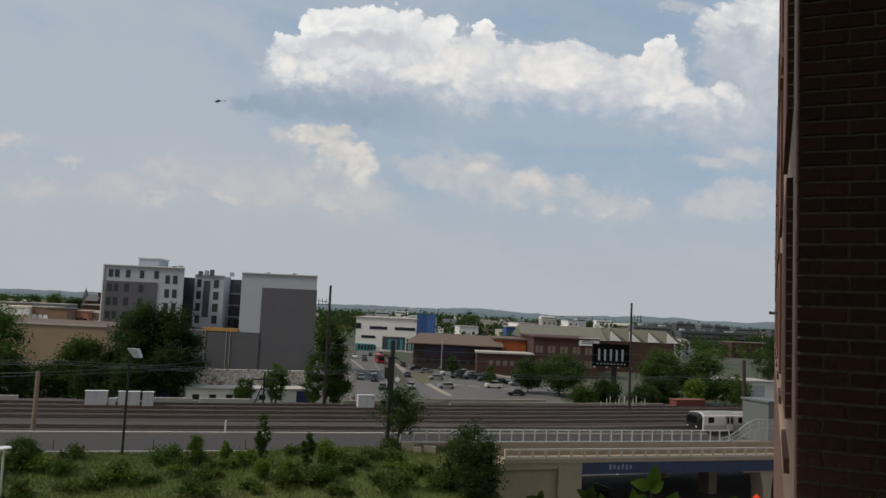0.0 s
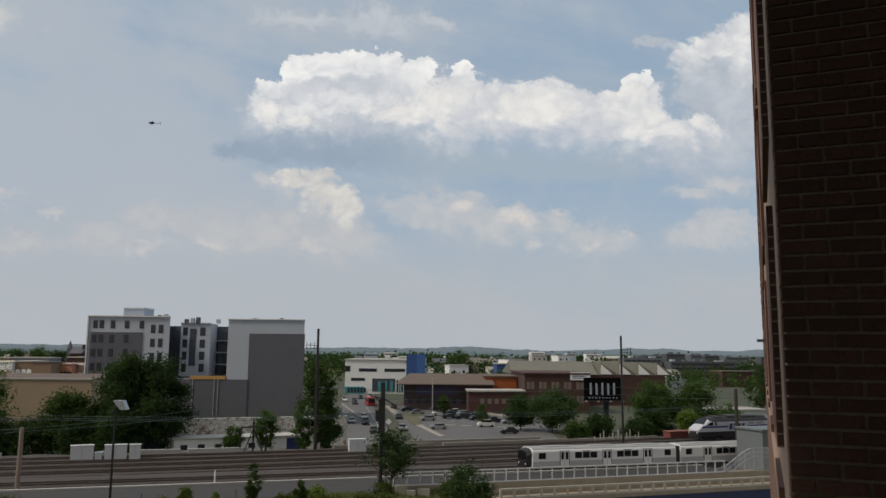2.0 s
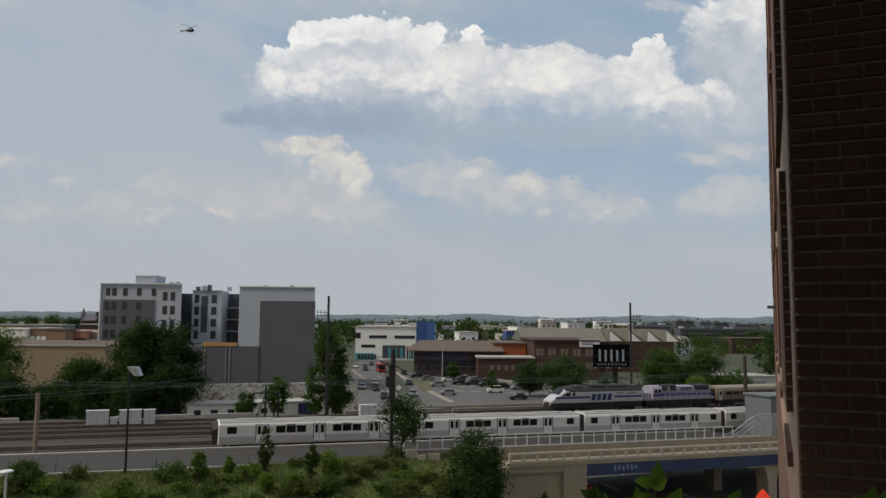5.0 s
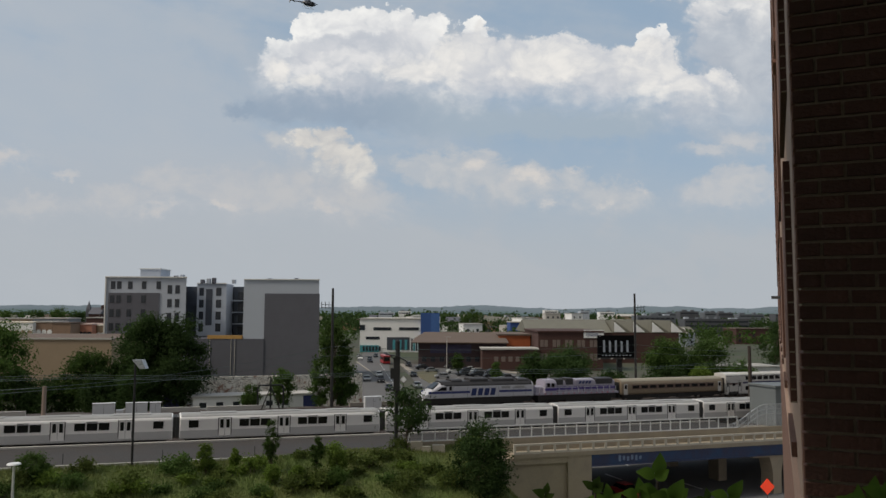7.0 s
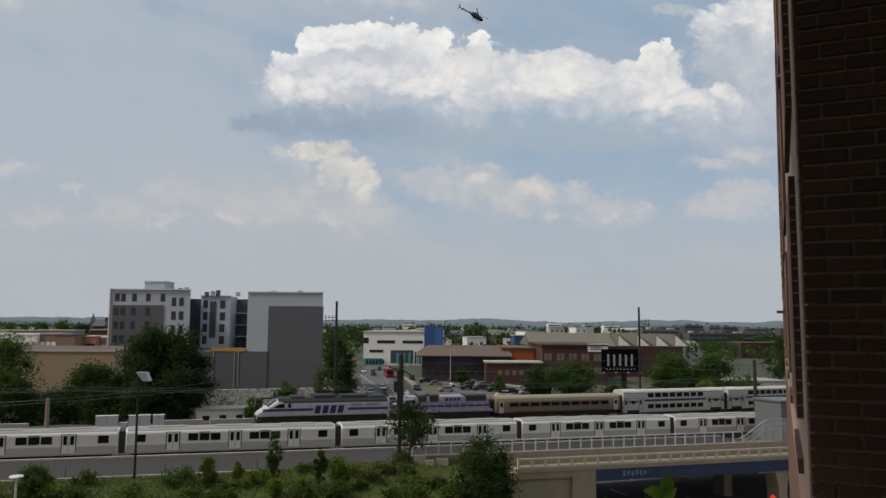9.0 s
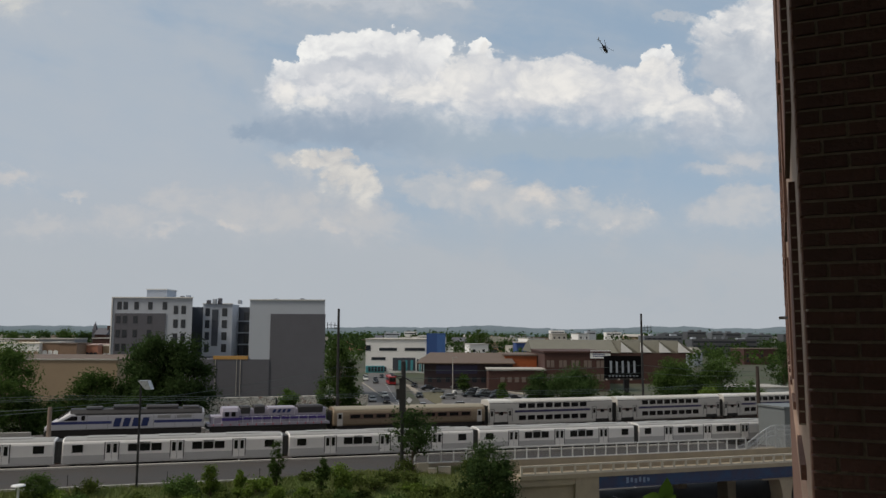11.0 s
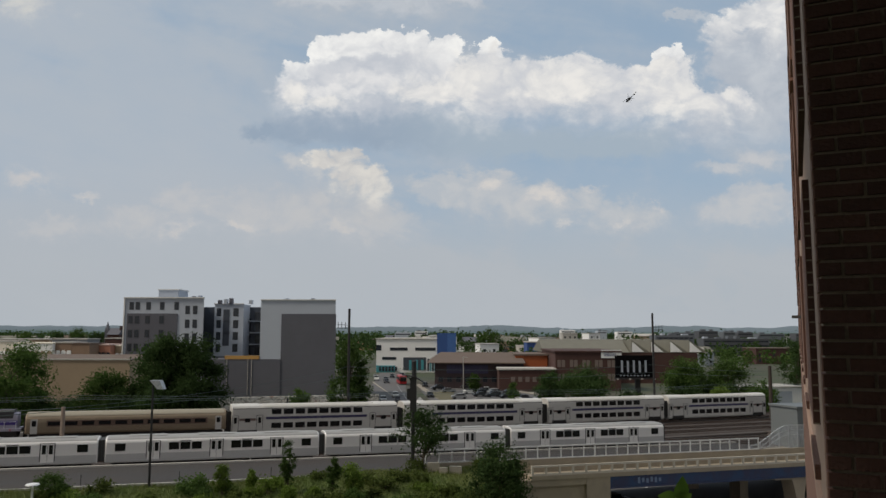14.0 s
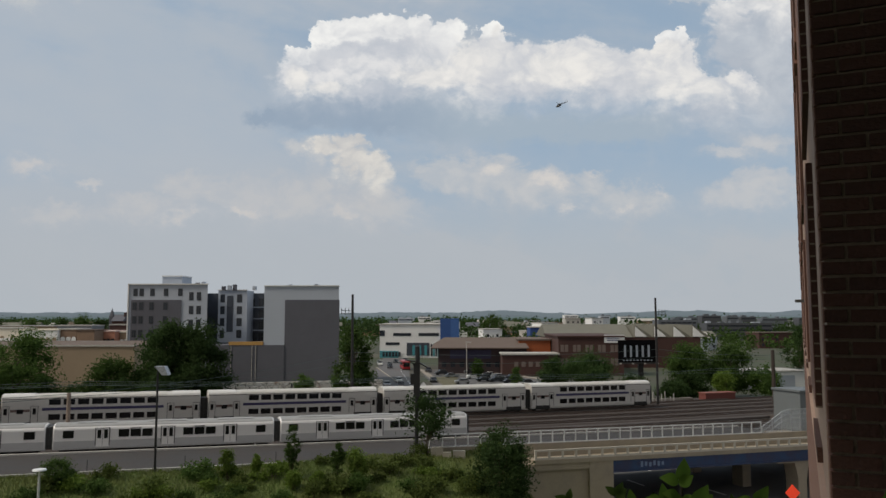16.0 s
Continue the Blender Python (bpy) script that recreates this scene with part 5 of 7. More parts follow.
windows(sh, [-4 + 3.0 * i for i in range(9)], (-1.2,), 1.6, 1.8, 262)
lp = pole("street_lamp", "tall pale lamp post by the car park", "street lamp", (3.6, 258, -4.1), 10.5, 0.14, 0.1, PALE)
block(lp, "head", PALE, -0.2, 1.4, -0.15, 0.15, 10.4, 10.6)
simple_building("orange_building", "orange-walled low building with brown roof", ORANGE, 22, 33, 270, 300, 6.6, BROWN_ROOF)
simple_building("brick_annex", "low red brick building with pale roof edge", RED_BRICK, 15, 33, 250, 261, 2.6, PALE, )
an = bpy.data.objects["brick_annex"]
windows(an, [19.5 + 2.3 * i for i in range(6)], (-0.4,), 1.3, 1.6, 250, BOARDED, BOARDED)
w = simple_building("brick_warehouse", "dark red brick two-storey warehouse", RED_BRICK, 33.4, 54.5, 252, 290, 8.2, RED_BRICK, xs=[34.5 + 2.7 * i for i in range(8)], zs=(), w=1.7, h=2.2)
windows(w, [34.6 + 1.35 * i for i in range(15) if i % 3 != 2], (4.6, 0.2), 1.1, 2.3, 252, BOARDED, BOARDED)
f = thing("factory", "factory hall with green-grey sawtooth roof and white gables", "building")
block(f, "wall", RED_BRICK, 36, 92, 292, 330, -4.2, 7.2)
bm = bmesh.new()
loft(bm, [[(x, 291.5, 7.2), (x, 305, 12.0), (x, 330, 7.2)] for x in (34, 66.5)])
for k in range(1, 5):
    x, x1 = 60 + k * 7.2, 60 + (k + 1) * 7.2
    loft(bm, [[(x, y, 7.2), (x1, y, 7.2), (x + 0.3, y, 11.8)] for y in (292.2, 330)])
part("sawtooth_roof", bm, GREEN_ROOF, f)
for k in range(1, 5):
    bm = bmesh.new()
    x, x1 = 60 + k * 7.2, 60 + (k + 1) * 7.2
    loft(bm, [[(x + 0.35, y, 7.4), (x1 - 2.4, y, 7.4), (x + 0.5, y, 11.2)] for y in (291.8, 292.15)])
    part("white_gable", bm, OFF_WHITE, f, "white triangular gable")
banner = thing("banner", "white advertising banner on the warehouse wall", "sign", pose(51.6, 251.8, 6.4))
block(banner, "sheet", WHITE, -3.4, 3.2, -0.08, 0.0, 0, 2.6)
for k in range(3):
    block(banner, "print_bar", LOGO_BLUE, -2.6, 2.4 - k, -0.1, -0.07, 0.6 + 0.55 * k, 0.85 + 0.55 * k, "blue print bar")
BOARD_GREY = material("lettering_grey", (0.34, 0.38, 0.44), 0.6)
board = thing("billboard", "black billboard with pale lettering on a steel post", "billboard", pose(43.4, 186, -4.2, 0, 0, 6))
block(board, "panel", material("board_black", (0.004, 0.004, 0.005), 0.9, spec=0.1), -4.6, 4.6, -0.3, 0.3, 8.2, 13.4)
for k in range(5):                                   # unreadable lettering
    bm = bmesh.new()
    loft(bm, [[(-3.3 + k * 1.45 + dx, y, z) for dx, z in ((0, 9.4), (0.5, 9.4), (0.5, 12.2 - 0.3 * (k % 2)), (0, 12.2))] for y in (-0.34, -0.3)])
    part("lettering", bm, BOARD_GREY, board, "pale lettering bar")
block(board, "frame", DARK_STEEL, -4.8, 4.8, -0.22, 0.22, 7.9, 8.2)
block(board, "catwalk", DARK_STEEL, -4.9, 4.9, -1.1, -0.3, 7.75, 7.9)
for k in range(4):
    block(board, "flood_lamp", PALE, -4.7 + k * 3.0, -4.3 + k * 3.0, -1.5, -1.15, 7.75, 8.0)
for k in range(9):
    block(board, "lettering", BOARD_GREY, -3.6 + k * 0.85, -3.2 + k * 0.85, -0.34, -0.3, 8.5, 8.75, "pale small lettering bar")
block(board, "post", DARK_STEEL, 0.2, 1.4, -0.25, 0.45, -0.3, 8.2)
tan = thing("tan_warehouse", "long beige windowless warehouse with dark roof", "building")
block(tan, "wall", BEIGE, -140, -69, 165, 200, -4.2, 8.5)
block(tan, "coping", PALE, -140.2, -68.8, 164.8, 165.3, 8.5, 8.8, "pale coping")
block(tan, "roof", BROWN_ROOF, -140, -69, 165.3, 200, 8.5, 8.75)
bs = simple_building("blue_building", "low blue-walled warehouse among town roofs", material("blue_sheet", (0.03, 0.07, 0.24), 0.7, 0, 0.1), 40.5, 53.5, 420, 440, 9.2, PALE)
dome = thing("white_hall", "far white barrel-roofed hall", "building", pose(-22, 900, -4.2))
block(dome, "wall", OFF_WHITE, -12, 12, -9, 9, 0, 9)
bm = bmesh.new()
loft(bm, [[(12 * math.cos(a * math.pi / 10), y, 9 + 7 * math.sin(a * math.pi / 10)) for a in range(11)] for y in (-9, 9)])
part("roof", bm, WHITE, dome, "white barrel roof")


# ---- hills and sky line ----
def ridge(name, mat, label, dist, low, rough, seed, span=1.3, base=-6):
    bm = bmesh.new()
    secs = []
    for i in range(481):
        a = -span + 2 * span * i / 480
        h = low + rough * noise.noise(Vector((a * 9, seed, 0))) + rough * 0.35 * noise.noise(Vector((a * 40, seed, 5))) + rough * 0.22 * noise.noise(Vector((a * 130, seed, 9)))
        d = Vector((math.sin(a), math.cos(a), 0))
        secs.append([d * dist + Vector((0, 0, base)), d * (dist + 150) + Vector((0, 0, base)), d * (dist + 120) + Vector((0, 0, h)), d * (dist + 40) + Vector((0, 0, h))])
    loft(bm, secs)
    return solid(name, bm, mat, label, "hills", "structure", smooth=True)


# emission puts the blue haze of distance into both hill colours
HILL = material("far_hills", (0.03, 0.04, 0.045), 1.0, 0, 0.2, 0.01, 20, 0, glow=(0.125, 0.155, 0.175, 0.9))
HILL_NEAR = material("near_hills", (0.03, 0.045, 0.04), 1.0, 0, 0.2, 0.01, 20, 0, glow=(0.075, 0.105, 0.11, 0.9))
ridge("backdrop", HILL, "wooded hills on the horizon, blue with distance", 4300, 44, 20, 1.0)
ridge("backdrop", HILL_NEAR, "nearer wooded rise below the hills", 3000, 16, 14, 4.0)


# ---- bridge over the underpass ----
BLUE_GIRDER = material("painted_girder", (0.022, 0.06, 0.15), 0.6, 0, 0.45, 0.5, 6, 0.1, tint=(0.03, 0.035, 0.08))
# darker than the tan concrete: shade below the decks put into the colour
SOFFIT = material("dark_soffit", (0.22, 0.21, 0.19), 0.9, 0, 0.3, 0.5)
TAN = material("tan_concrete", (0.36, 0.305, 0.225), 0.9, 0, 0.2, 0.4, 10, 0.15, tint=(0.28, 0.24, 0.185))


def lengthwise(holder, name, mat, s0, s1, o0, o1, z0, z1, label="", step=4.0, line="metro"):
    bm = bmesh.new()
    count = max(2, round((s1 - s0) / step) + 1)
    loft(bm, [[track(line, s0 + (s1 - s0) * i / (count - 1), o, z) for o, z in ((o0, z0), (o1, z0), (o1, z1), (o0, z1))] for i in range(count)])
    return part(name, bm, mat, holder, label)


def build_bridge():
    b = thing("railway_bridge", "tan concrete bridge with a painted blue girder, over a road", "bridge", kind="structure")
    lengthwise(b, "track_bed", BALLAST, 12.5, 63, -2.6, 8.2, -1.3, -0.40, "ballasted track bed")
    lengthwise(b, "track_bed", BALLAST, 4, 66, -17.5, 11, -1.3, -0.40, "ballasted track bed", line="main")
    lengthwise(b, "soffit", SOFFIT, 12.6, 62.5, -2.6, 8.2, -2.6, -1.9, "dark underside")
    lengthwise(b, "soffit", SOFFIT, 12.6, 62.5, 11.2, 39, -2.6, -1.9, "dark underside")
    lengthwise(b, "trail_deck", TAN, 0.5, 75, -11.2, -2.6, -1.9, -0.42)
    lengthwise(b, "fascia", TAN, -7.5, 75, -11.35, -11.15, -1.6, 0.82, "tan concrete fascia")
    lengthwise(b, "outer_deck", TAN, 4.0, 75, -13.5, -11.35, -1.05, -0.60, "outer walkway slab")
    lengthwise(b, "girder", BLUE_GIRDER, 13.6, 48, -13.35, -12.9, -2.25, -1.05, "blue painted steel girder with faded lettering")
    lengthwise(b, "girder_flange", BLUE_GIRDER, 13.6, 48, -13.5, -12.8, -2.35, -2.25)
    for k in range(6):                               # faded, unreadable lettering
        lengthwise(b, "lettering", LETTER, 17.2 + k * 0.55, 17.5 + k * 0.55, -13.37, -13.35, -1.95 + 0.1 * (k % 2), -1.3 - 0.08 * (k % 3), "faded pale lettering bar", 1)
    lengthwise(b, "abutment", TAN, 1.0, 13.6, -13.0, -2.6, -9.5, -1.05, "tan concrete abutment")
    lengthwise(b, "abutment", TAN, 12.8, 13.6, -2.6, 40, -9.5, -1.5)
    lengthwise(b, "abutment", TAN, 60.5, 62, -13, 40, -9.5, -1.5)
    lengthwise(b, "pilaster", TAN, 10.7, 13.65, -13.4, -13.0, -9.5, -1.05)
    lengthwise(b, "ledge", TAN, 3.5, 10.7, -13.35, -13.0, -1.75, -1.05)
    for s, o in ((40.3, -12.2), (39.0, -4), (39.0, 6), (39.0, 16), (39.0, 28)):
        bm = bmesh.new()
        m = on_track("metro", s, o)
        loft(bm, [[m @ Vector((x * k, y, z)) for x, y in ((-1.2, -1.0), (1.2, -1.0), (1.2, 1.0), (-1.2, 1.0))] for k, z in ((0.55, -8.0), (0.55, -4.6), (0.75, -3.4), (1.0, -2.6), (1.0, -1.9))])
        part("pier", bm, TAN, b, "flared concrete pier")
    lengthwise(b, "pier_cap", TAN, 36.5, 48, -13.2, -12.2, -2.6, -2.3)
    return b


LETTER = material("lettering", (0.16, 0.22, 0.33), 0.7)
build_bridge()


def railing(name, label, s0, s1, off, base, height, pitch, mat, post_w, rails, mesh_mat=None):
    r = thing(name, label, "railing")
    n = round((s1 - s0) / pitch)
    bm = bmesh.new()
    box(bm, -post_w / 2, post_w / 2, -post_w / 2, post_w / 2, 0, height)
    me = mesh_of(bm, "post")
    me.materials.append(mat)
    for i in range(n + 1):
        ob = new("post", me)
        ob.parent = r
        ob.matrix_basis = on_track("metro", s0 + i * pitch, off, base)
    for z, h in rails:
        lengthwise(r, "rail", mat, s0 - 0.1, s0 + n * pitch + 0.1, off - post_w * 0.45, off + post_w * 0.45, base + z, base + z + h)
    if mesh_mat:
        bm = bmesh.new()
        wires = round((s1 - s0) / 0.14)
        for i in range(wires):
            m = on_track("metro", s0 + i * 0.14, off, base)
            loft(bm, [[m @ Vector((x, y, z)) for x, y in ((-0.008, -0.008), (0.008, -0.008), (0.008, 0.008), (-0.008, 0.008))] for z in (0.1, height - 0.1)])
        for k in range(3):
            z = base + height * (k + 1) / 4
            loft(bm, [[track("metro", s, off + o, z + d) for o, d in ((-0.01, 0), (0.01, 0), (0.01, 0.025), (-0.01, 0.025))] for s in (s0 + (s1 - s0) * i / 12 for i in range(13))])
        ob = part("wire_mesh", bm, mesh_mat, r)
        ob["kind"] = "stuff"
    return r


PARAPET = material("weathered_parapet", (0.50, 0.46, 0.39), 0.85, 0, 0.2, 0.5, 12, 0.15)
RAIL_PAINT = material("rail_paint", (0.70, 0.70, 0.69), 0.5, 0, 0.05, 0.8)
MESH_GREY = material("mesh_grey", (0.16, 0.16, 0.16), 0.6, 0.3)
railing("steel_railing", "pale galvanised steel railing with mesh along the trail", -7, 36, -11.27, 0.82, 1.42, 1.43, RAIL_PAINT, 0.11, ((0.0, 0.12), (1.30, 0.11)), MESH_GREY)
railing("parapet", "tan balustrade along the outer walkway", 4.2, 75, -13.35, -0.60, 1.06, 1.62, PARAPET, 0.22, ((0.0, 0.2), (0.86, 0.2)))


# ---- roads and car park beyond the line ----
LOT = material("car_park", (0.115, 0.112, 0.112), 0.9, 0, 0.2, 0.08, 30, 0.1)
KERB = material("town_kerb", (0.30, 0.27, 0.23), 0.9, 0, 0.2, 0.3)


def slab(name, mat, label, pts, z0, z1, category="road"):
    bm = bmesh.new()
    loft(bm, [[(x, y, z) for x, y in pts] for z in (z0, z1)])
    return solid(name, bm, mat, label, category, "structure")


slab("road", LOT, "wide grey asphalt street leading into town", ((-16, 158), (-3, 152), (-15, 250), (-22, 362), (-34, 362), (-27, 250)), -4.4, -4.12)
slab("car_park", LOT, "grey asphalt car park with worn lines", ((1, 153), (30, 163), (34, 232), (1, 284), (-13, 281), (-9, 240)), -4.4, -4.13, "car park")
slab("pavement", KERB, "pale pavement strip between street and car park", ((4.2, 178), (5.4, 179), (-6.0, 240), (-12.0, 281), (-13.4, 281), (-8.2, 240)), -4.4, -4.02, "pavement")
VERGE = material("worn_verge", (0.115, 0.105, 0.06), 0.95, 0, 0.35, 0.5, 12, 0.3)
slab("kerb", KERB, "pale kerb along the street", ((-30.2, 292), (-29.6, 292), (-9.8, 190.6), (-10.4, 190.6)), -4.4, -4.0, "kerb")
slab("pavement", KERB, "pale pavement before the long shed", ((1.4, 283), (28.0, 231), (31.5, 231.5), (4.4, 284)), -4.4, -4.03, "pavement")
slab("verge", VERGE, "worn grass island in the car park", ((-7.5, 240), (-1.4, 252), (0.6, 246), (-0.2, 206), (-1.8, 206)), -4.4, -4.01, "grass")
for i in range(7):
    slab("kerb", KERB, "pale kerb island in the car park", ((6 + i * 4.3, 208 - 1.6 * i), (9.0 + i * 4.3, 207 - 1.6 * i), (8.8 + i * 4.3, 205.6 - 1.6 * i), (5.8 + i * 4.3, 206.6 - 1.6 * i)), -4.4, -4.0, "kerb")
for i in range(14):
    y = 172 + i * 8.0
    x = -6.0 - (y - 160) * 0.118
    slab("lane_line", WHITE, "worn white lane line on the street", ((x, y), (x + 0.16, y), (x - 0.28, y + 3.6), (x - 0.44, y + 3.6)), -4.2, -4.105, "road marking")
for i in range(12):
    x, y = 3.0 + i * 2.6, 221.5 - i * 1.2
    slab("bay_line", PALE, "worn white parking bay line", ((x, y), (x + 0.13, y), (x + 1.6, y + 5), (x + 1.47, y + 5)), -4.2, -4.12, "road marking")


# ---- cars ----
TYRE = material("tyre", (0.015, 0.015, 0.015), 0.9)
CAR_PAINT = {"white": material("white_car", (0.70, 0.70, 0.68), 0.3, 0, 0.04), "silver": material("silver_car", (0.35, 0.36, 0.37), 0.3, 0.5, 0.05),
             "dark": material("dark_car", (0.02, 0.022, 0.028), 0.3, 0, 0.1), "red": material("red_car", (0.40, 0.02, 0.025), 0.3, 0, 0.05)}


def car(colour, m, tall=1.0):
    c = thing("car", colour + (" parked estate car with dark windows" if tall > 1.05 else " parked saloon car with dark windows"), "car", m)
    paint = CAR_PAINT[colour]
    bm = bmesh.new()
    side = ((-2.2, 0.35), (-2.25, 0.75), (-2.0, 0.92 * tall), (-1.0, 0.98 * tall), (1.5, 0.98 * tall), (2.15, 0.85 * tall), (2.2, 0.35))
    loft(bm, [[(x, y, z) for x, z in side] for y in (-0.87, 0.87)])
    part("body", bm, paint, c)
    bm = bmesh.new()
    z0, z1 = 0.96 * tall, 1.46 * tall
    loft(bm, [[(-1.2, -0.8, z0), (1.7, -0.8, z0), (1.7, 0.8, z0), (-1.2, 0.8, z0)], [(-0.5, -0.66, z1), (1.15, -0.66, z1), (1.15, 0.66, z1), (-0.5, 0.66, z1)]])
    part("cabin_glass", bm, PANE, c)
    bm = bmesh.new()
    box(bm, -0.5, 1.15, -0.67, 0.67, z1 - 0.02, z1 + 0.05)
    part("roof", bm, paint, c)
    for x in (-1.4, 1.4):
        for y in (-0.8, 0.8):
            bm = bmesh.new()
            tube(bm, (x, y - 0.1, 0.32), (x, y + 0.1, 0.32), 0.32, 0.32, 12)
            part("wheel", bm, TYRE, c)
    bm = bmesh.new()
    for y in (-0.7, 0.45):
        box(bm, -2.27, -2.2, y, y + 0.25, 0.62, 0.76)
    part("headlight", bm, WHITE, c)
    return c


LOT_CARS = [  # x, y, turn, colour, height
    (-4.7, 254.6, 20, "dark", 1.2), (-1.3, 243, 200, "silver", 1.0), (5.5, 239.3, 15, "white", 1.15), (5.1, 260, 20, "dark", 1.2), (1.9, 220.8, 10, "silver", 1.0),
    (8.1, 229, 20, "dark", 1.0), (11.9, 227.4, 20, "dark", 1.15), (15.6, 222, 200, "dark", 1.0), (16.8, 203.2, 8, "white", 1.25), (20.9, 186.3, 10, "dark", 1.0),
    (4.3, 196.1, 5, "silver", 1.0), (-4.6, 192.6, 100, "silver", 1.0), (-18.8, 211.8, 98, "silver", 1.0), (-14.7, 207, 98, "dark", 1.25), (-11.2, 186.6, 98, "dark", 1.0),
    (-29.7, 303, 98, "white", 1.25), (-25.7, 300, 98, "dark", 1.1), (-31.5, 318, 98, "silver", 1.0), (-25.0, 322, 98, "dark", 1.0), (-21.5, 330, 98, "silver", 1.1), (-24.5, 288, 98, "dark", 1.0),
    (9.5, 243, 20, "dark", 1.0), (13.0, 240, 20, "silver", 1.0), (17.0, 238, 20, "dark", 1.0), (20.0, 216, 200, "dark", 1.1), (24.0, 213.5, 20, "silver", 1.0), (28.0, 211, 20, "dark", 1.0),
    (-16.6, 226, 98, "white", 1.0), (10.5, 247.5, 20, "white", 1.0), (-9.5, 268, 98, "dark", 1.1), (-6.5, 226, 98, "dark", 1.0)]
FIRST = {}
for x, y, turn, colour, tall in LOT_CARS:
    m = pose(x, y, -4.13 if x > -4 else -4.12, 0, 0, turn)
    if (colour, tall) in FIRST:
        copy_thing(FIRST[colour, tall], m)
    else:
        FIRST[colour, tall] = car(colour, m, tall)
bus = thing("bus", "red city bus on the far street", "bus", pose(-18.6, 283, -4.12, 0, 0, 100))
block(bus, "body", CAR_PAINT["red"], -5.5, 5.5, -1.25, 1.25, 0.4, 3.1)
for y in (-1.27, 1.23):
    block(bus, "window_band", PANE, -5.2, 5.2, y, y + 0.04, 1.5, 2.5)
block(bus, "windscreen", PANE, -5.54, -5.48, -1.1, 1.1, 1.2, 2.7)
for x in (-3.6, 3.4):
    for y in (-1.1, 1.1):
        bm = bmesh.new()
        tube(bm, (x, y - 0.15, 0.48), (x, y + 0.15, 0.48), 0.48, 0.48, 12)
        part("wheel", bm, TYRE, bus)
# cars that drive through the underpass
ROAD_CARS = []
for colour, lane, when in (("dark", 20.5, 0.2), ("red", 21.5, 6.9), ("dark", 20.0, 8.6), ("dark", 21.8, 15.4)):
    c = car(colour, pose(0, 0, -50), 1.1)
    c["label"] = colour + " car driving through the underpass"
    ROAD_CARS.append((c, lane, when))


# ---- trackside ----
CABINET = material("cabinet_white", (0.62, 0.63, 0.65), 0.5, 0, 0.06, 0.6)
for x, y, w in ((-47.1, 110.8, 2.9), (-45.1, 111.5, 0.9), (-43.0, 112.2, 2.9), (-40.6, 113.0, 1.5), (-10.2, 125.6, 2.7)):
    low = 1.1 if w < 1 else 2.1
    c = thing("equipment_cabinet", "white trackside equipment cabinet on a plinth", "cabinet", pose(x, y, land(x, y), 0, 0, 20), "trackside cabinets")
    block(c, "body", CABINET, -w / 2, w / 2, -0.5, 0.5, 0.12, low)
    block(c, "plinth", PALE, -w / 2 + 0.05, w / 2 - 0.05, -0.45, 0.45, -0.3, 0.12)
    block(c, "lid", CABINET, -w / 2 - 0.06, w / 2 + 0.06, -0.56, 0.56, low, low + 0.08)
    if w > 1:
        block(c, "door_seam", SEAM, -0.012, 0.012, -0.508, -0.49, 0.2, low - 0.1)
for s0, s1 in ((-100, -78), (-76, -70), (-67, -60), (-47, -45), (-43, -36), (-35, -26)):
    strip("concrete_barrier", PALE, "low white concrete barrier beside the tracks", "main", s0, s1, 8.0, 8.5, -1.0, 0.35, category="barrier", kind="")
for s0, s1, off, top in ((-12, 6, 8.2, 0.25), (2, 30, 11.0, 0.35), (8, 34, 8.4, 0.15), (30, 58, 9.0, 0.0)):
    strip("low_wall", KERB, "low pale concrete wall beyond the tracks", "main", s0, s1, off, off + 0.5, -2.5, top, category="wall", kind="")
g = thing("pipe_gantry", "black steel pipe frame with braces beside the tracks", "gantry", pose(-26.3, 123.9, -1.1, 0, 0, 20))
bm = bmesh.new()
for x in (-2.0, 2.0):
    tube(bm, (x, 0, 0), (x, 0, 3.6), 0.13)
tube(bm, (-2.0, 0, 3.6), (-1.7, 0, 4.0), 0.13)
tube(bm, (2.0, 0, 3.6), (1.7, 0, 4.0), 0.13)
tube(bm, (-1.7, 0, 4.0), (1.7, 0, 4.0), 0.13)
part("frame", bm, BLACK, g)
bm = bmesh.new()
tube(bm, (0, 0, -0.2), (0, 0, 5.2), 0.14)
part("mast", bm, BLACK, g)
for x in (-1.6, 1.6):
    bm = bmesh.new()
    tube(bm, (x, -0.5, -0.1), (0, 0, 3.8), 0.09)
    part("brace", bm, BLACK, g)
# painted wall and low white workshop
MURAL = material("painted_wall", (0.52, 0.47, 0.38), 0.9, 0, 0.25, 0.35, 6, 0.1, tint=(0.22, 0.13, 0.10))


def mural_material():
    m = MURAL
    net = Net(m.node_tree)
    b = m.node_tree.nodes["Principled BSDF"]
    place = net.node("ShaderNodeTexCoord").outputs["Object"]
    curl = net.noise(place, 1.3, 4.0, 0.55, 2.5)
    line = net.math("ABSOLUTE", curl - 0.5)
    marks = net.mix(net.smooth(line, 0.02, 0.045), (0.10, 0.07, 0.06), (0.78, 0.74, 0.66))
    patch = net.mix(net.smooth(net.noise(place, 0.6, 3.0, 0.5, 1.0), 0.58, 0.64), marks, (0.30, 0.17, 0.12))
    net.put(b.inputs["Base Color"], net.mix(net.smooth(net.noise(place, 0.9, 3.0), 0.5, 0.62), patch, (0.76, 0.74, 0.69)))


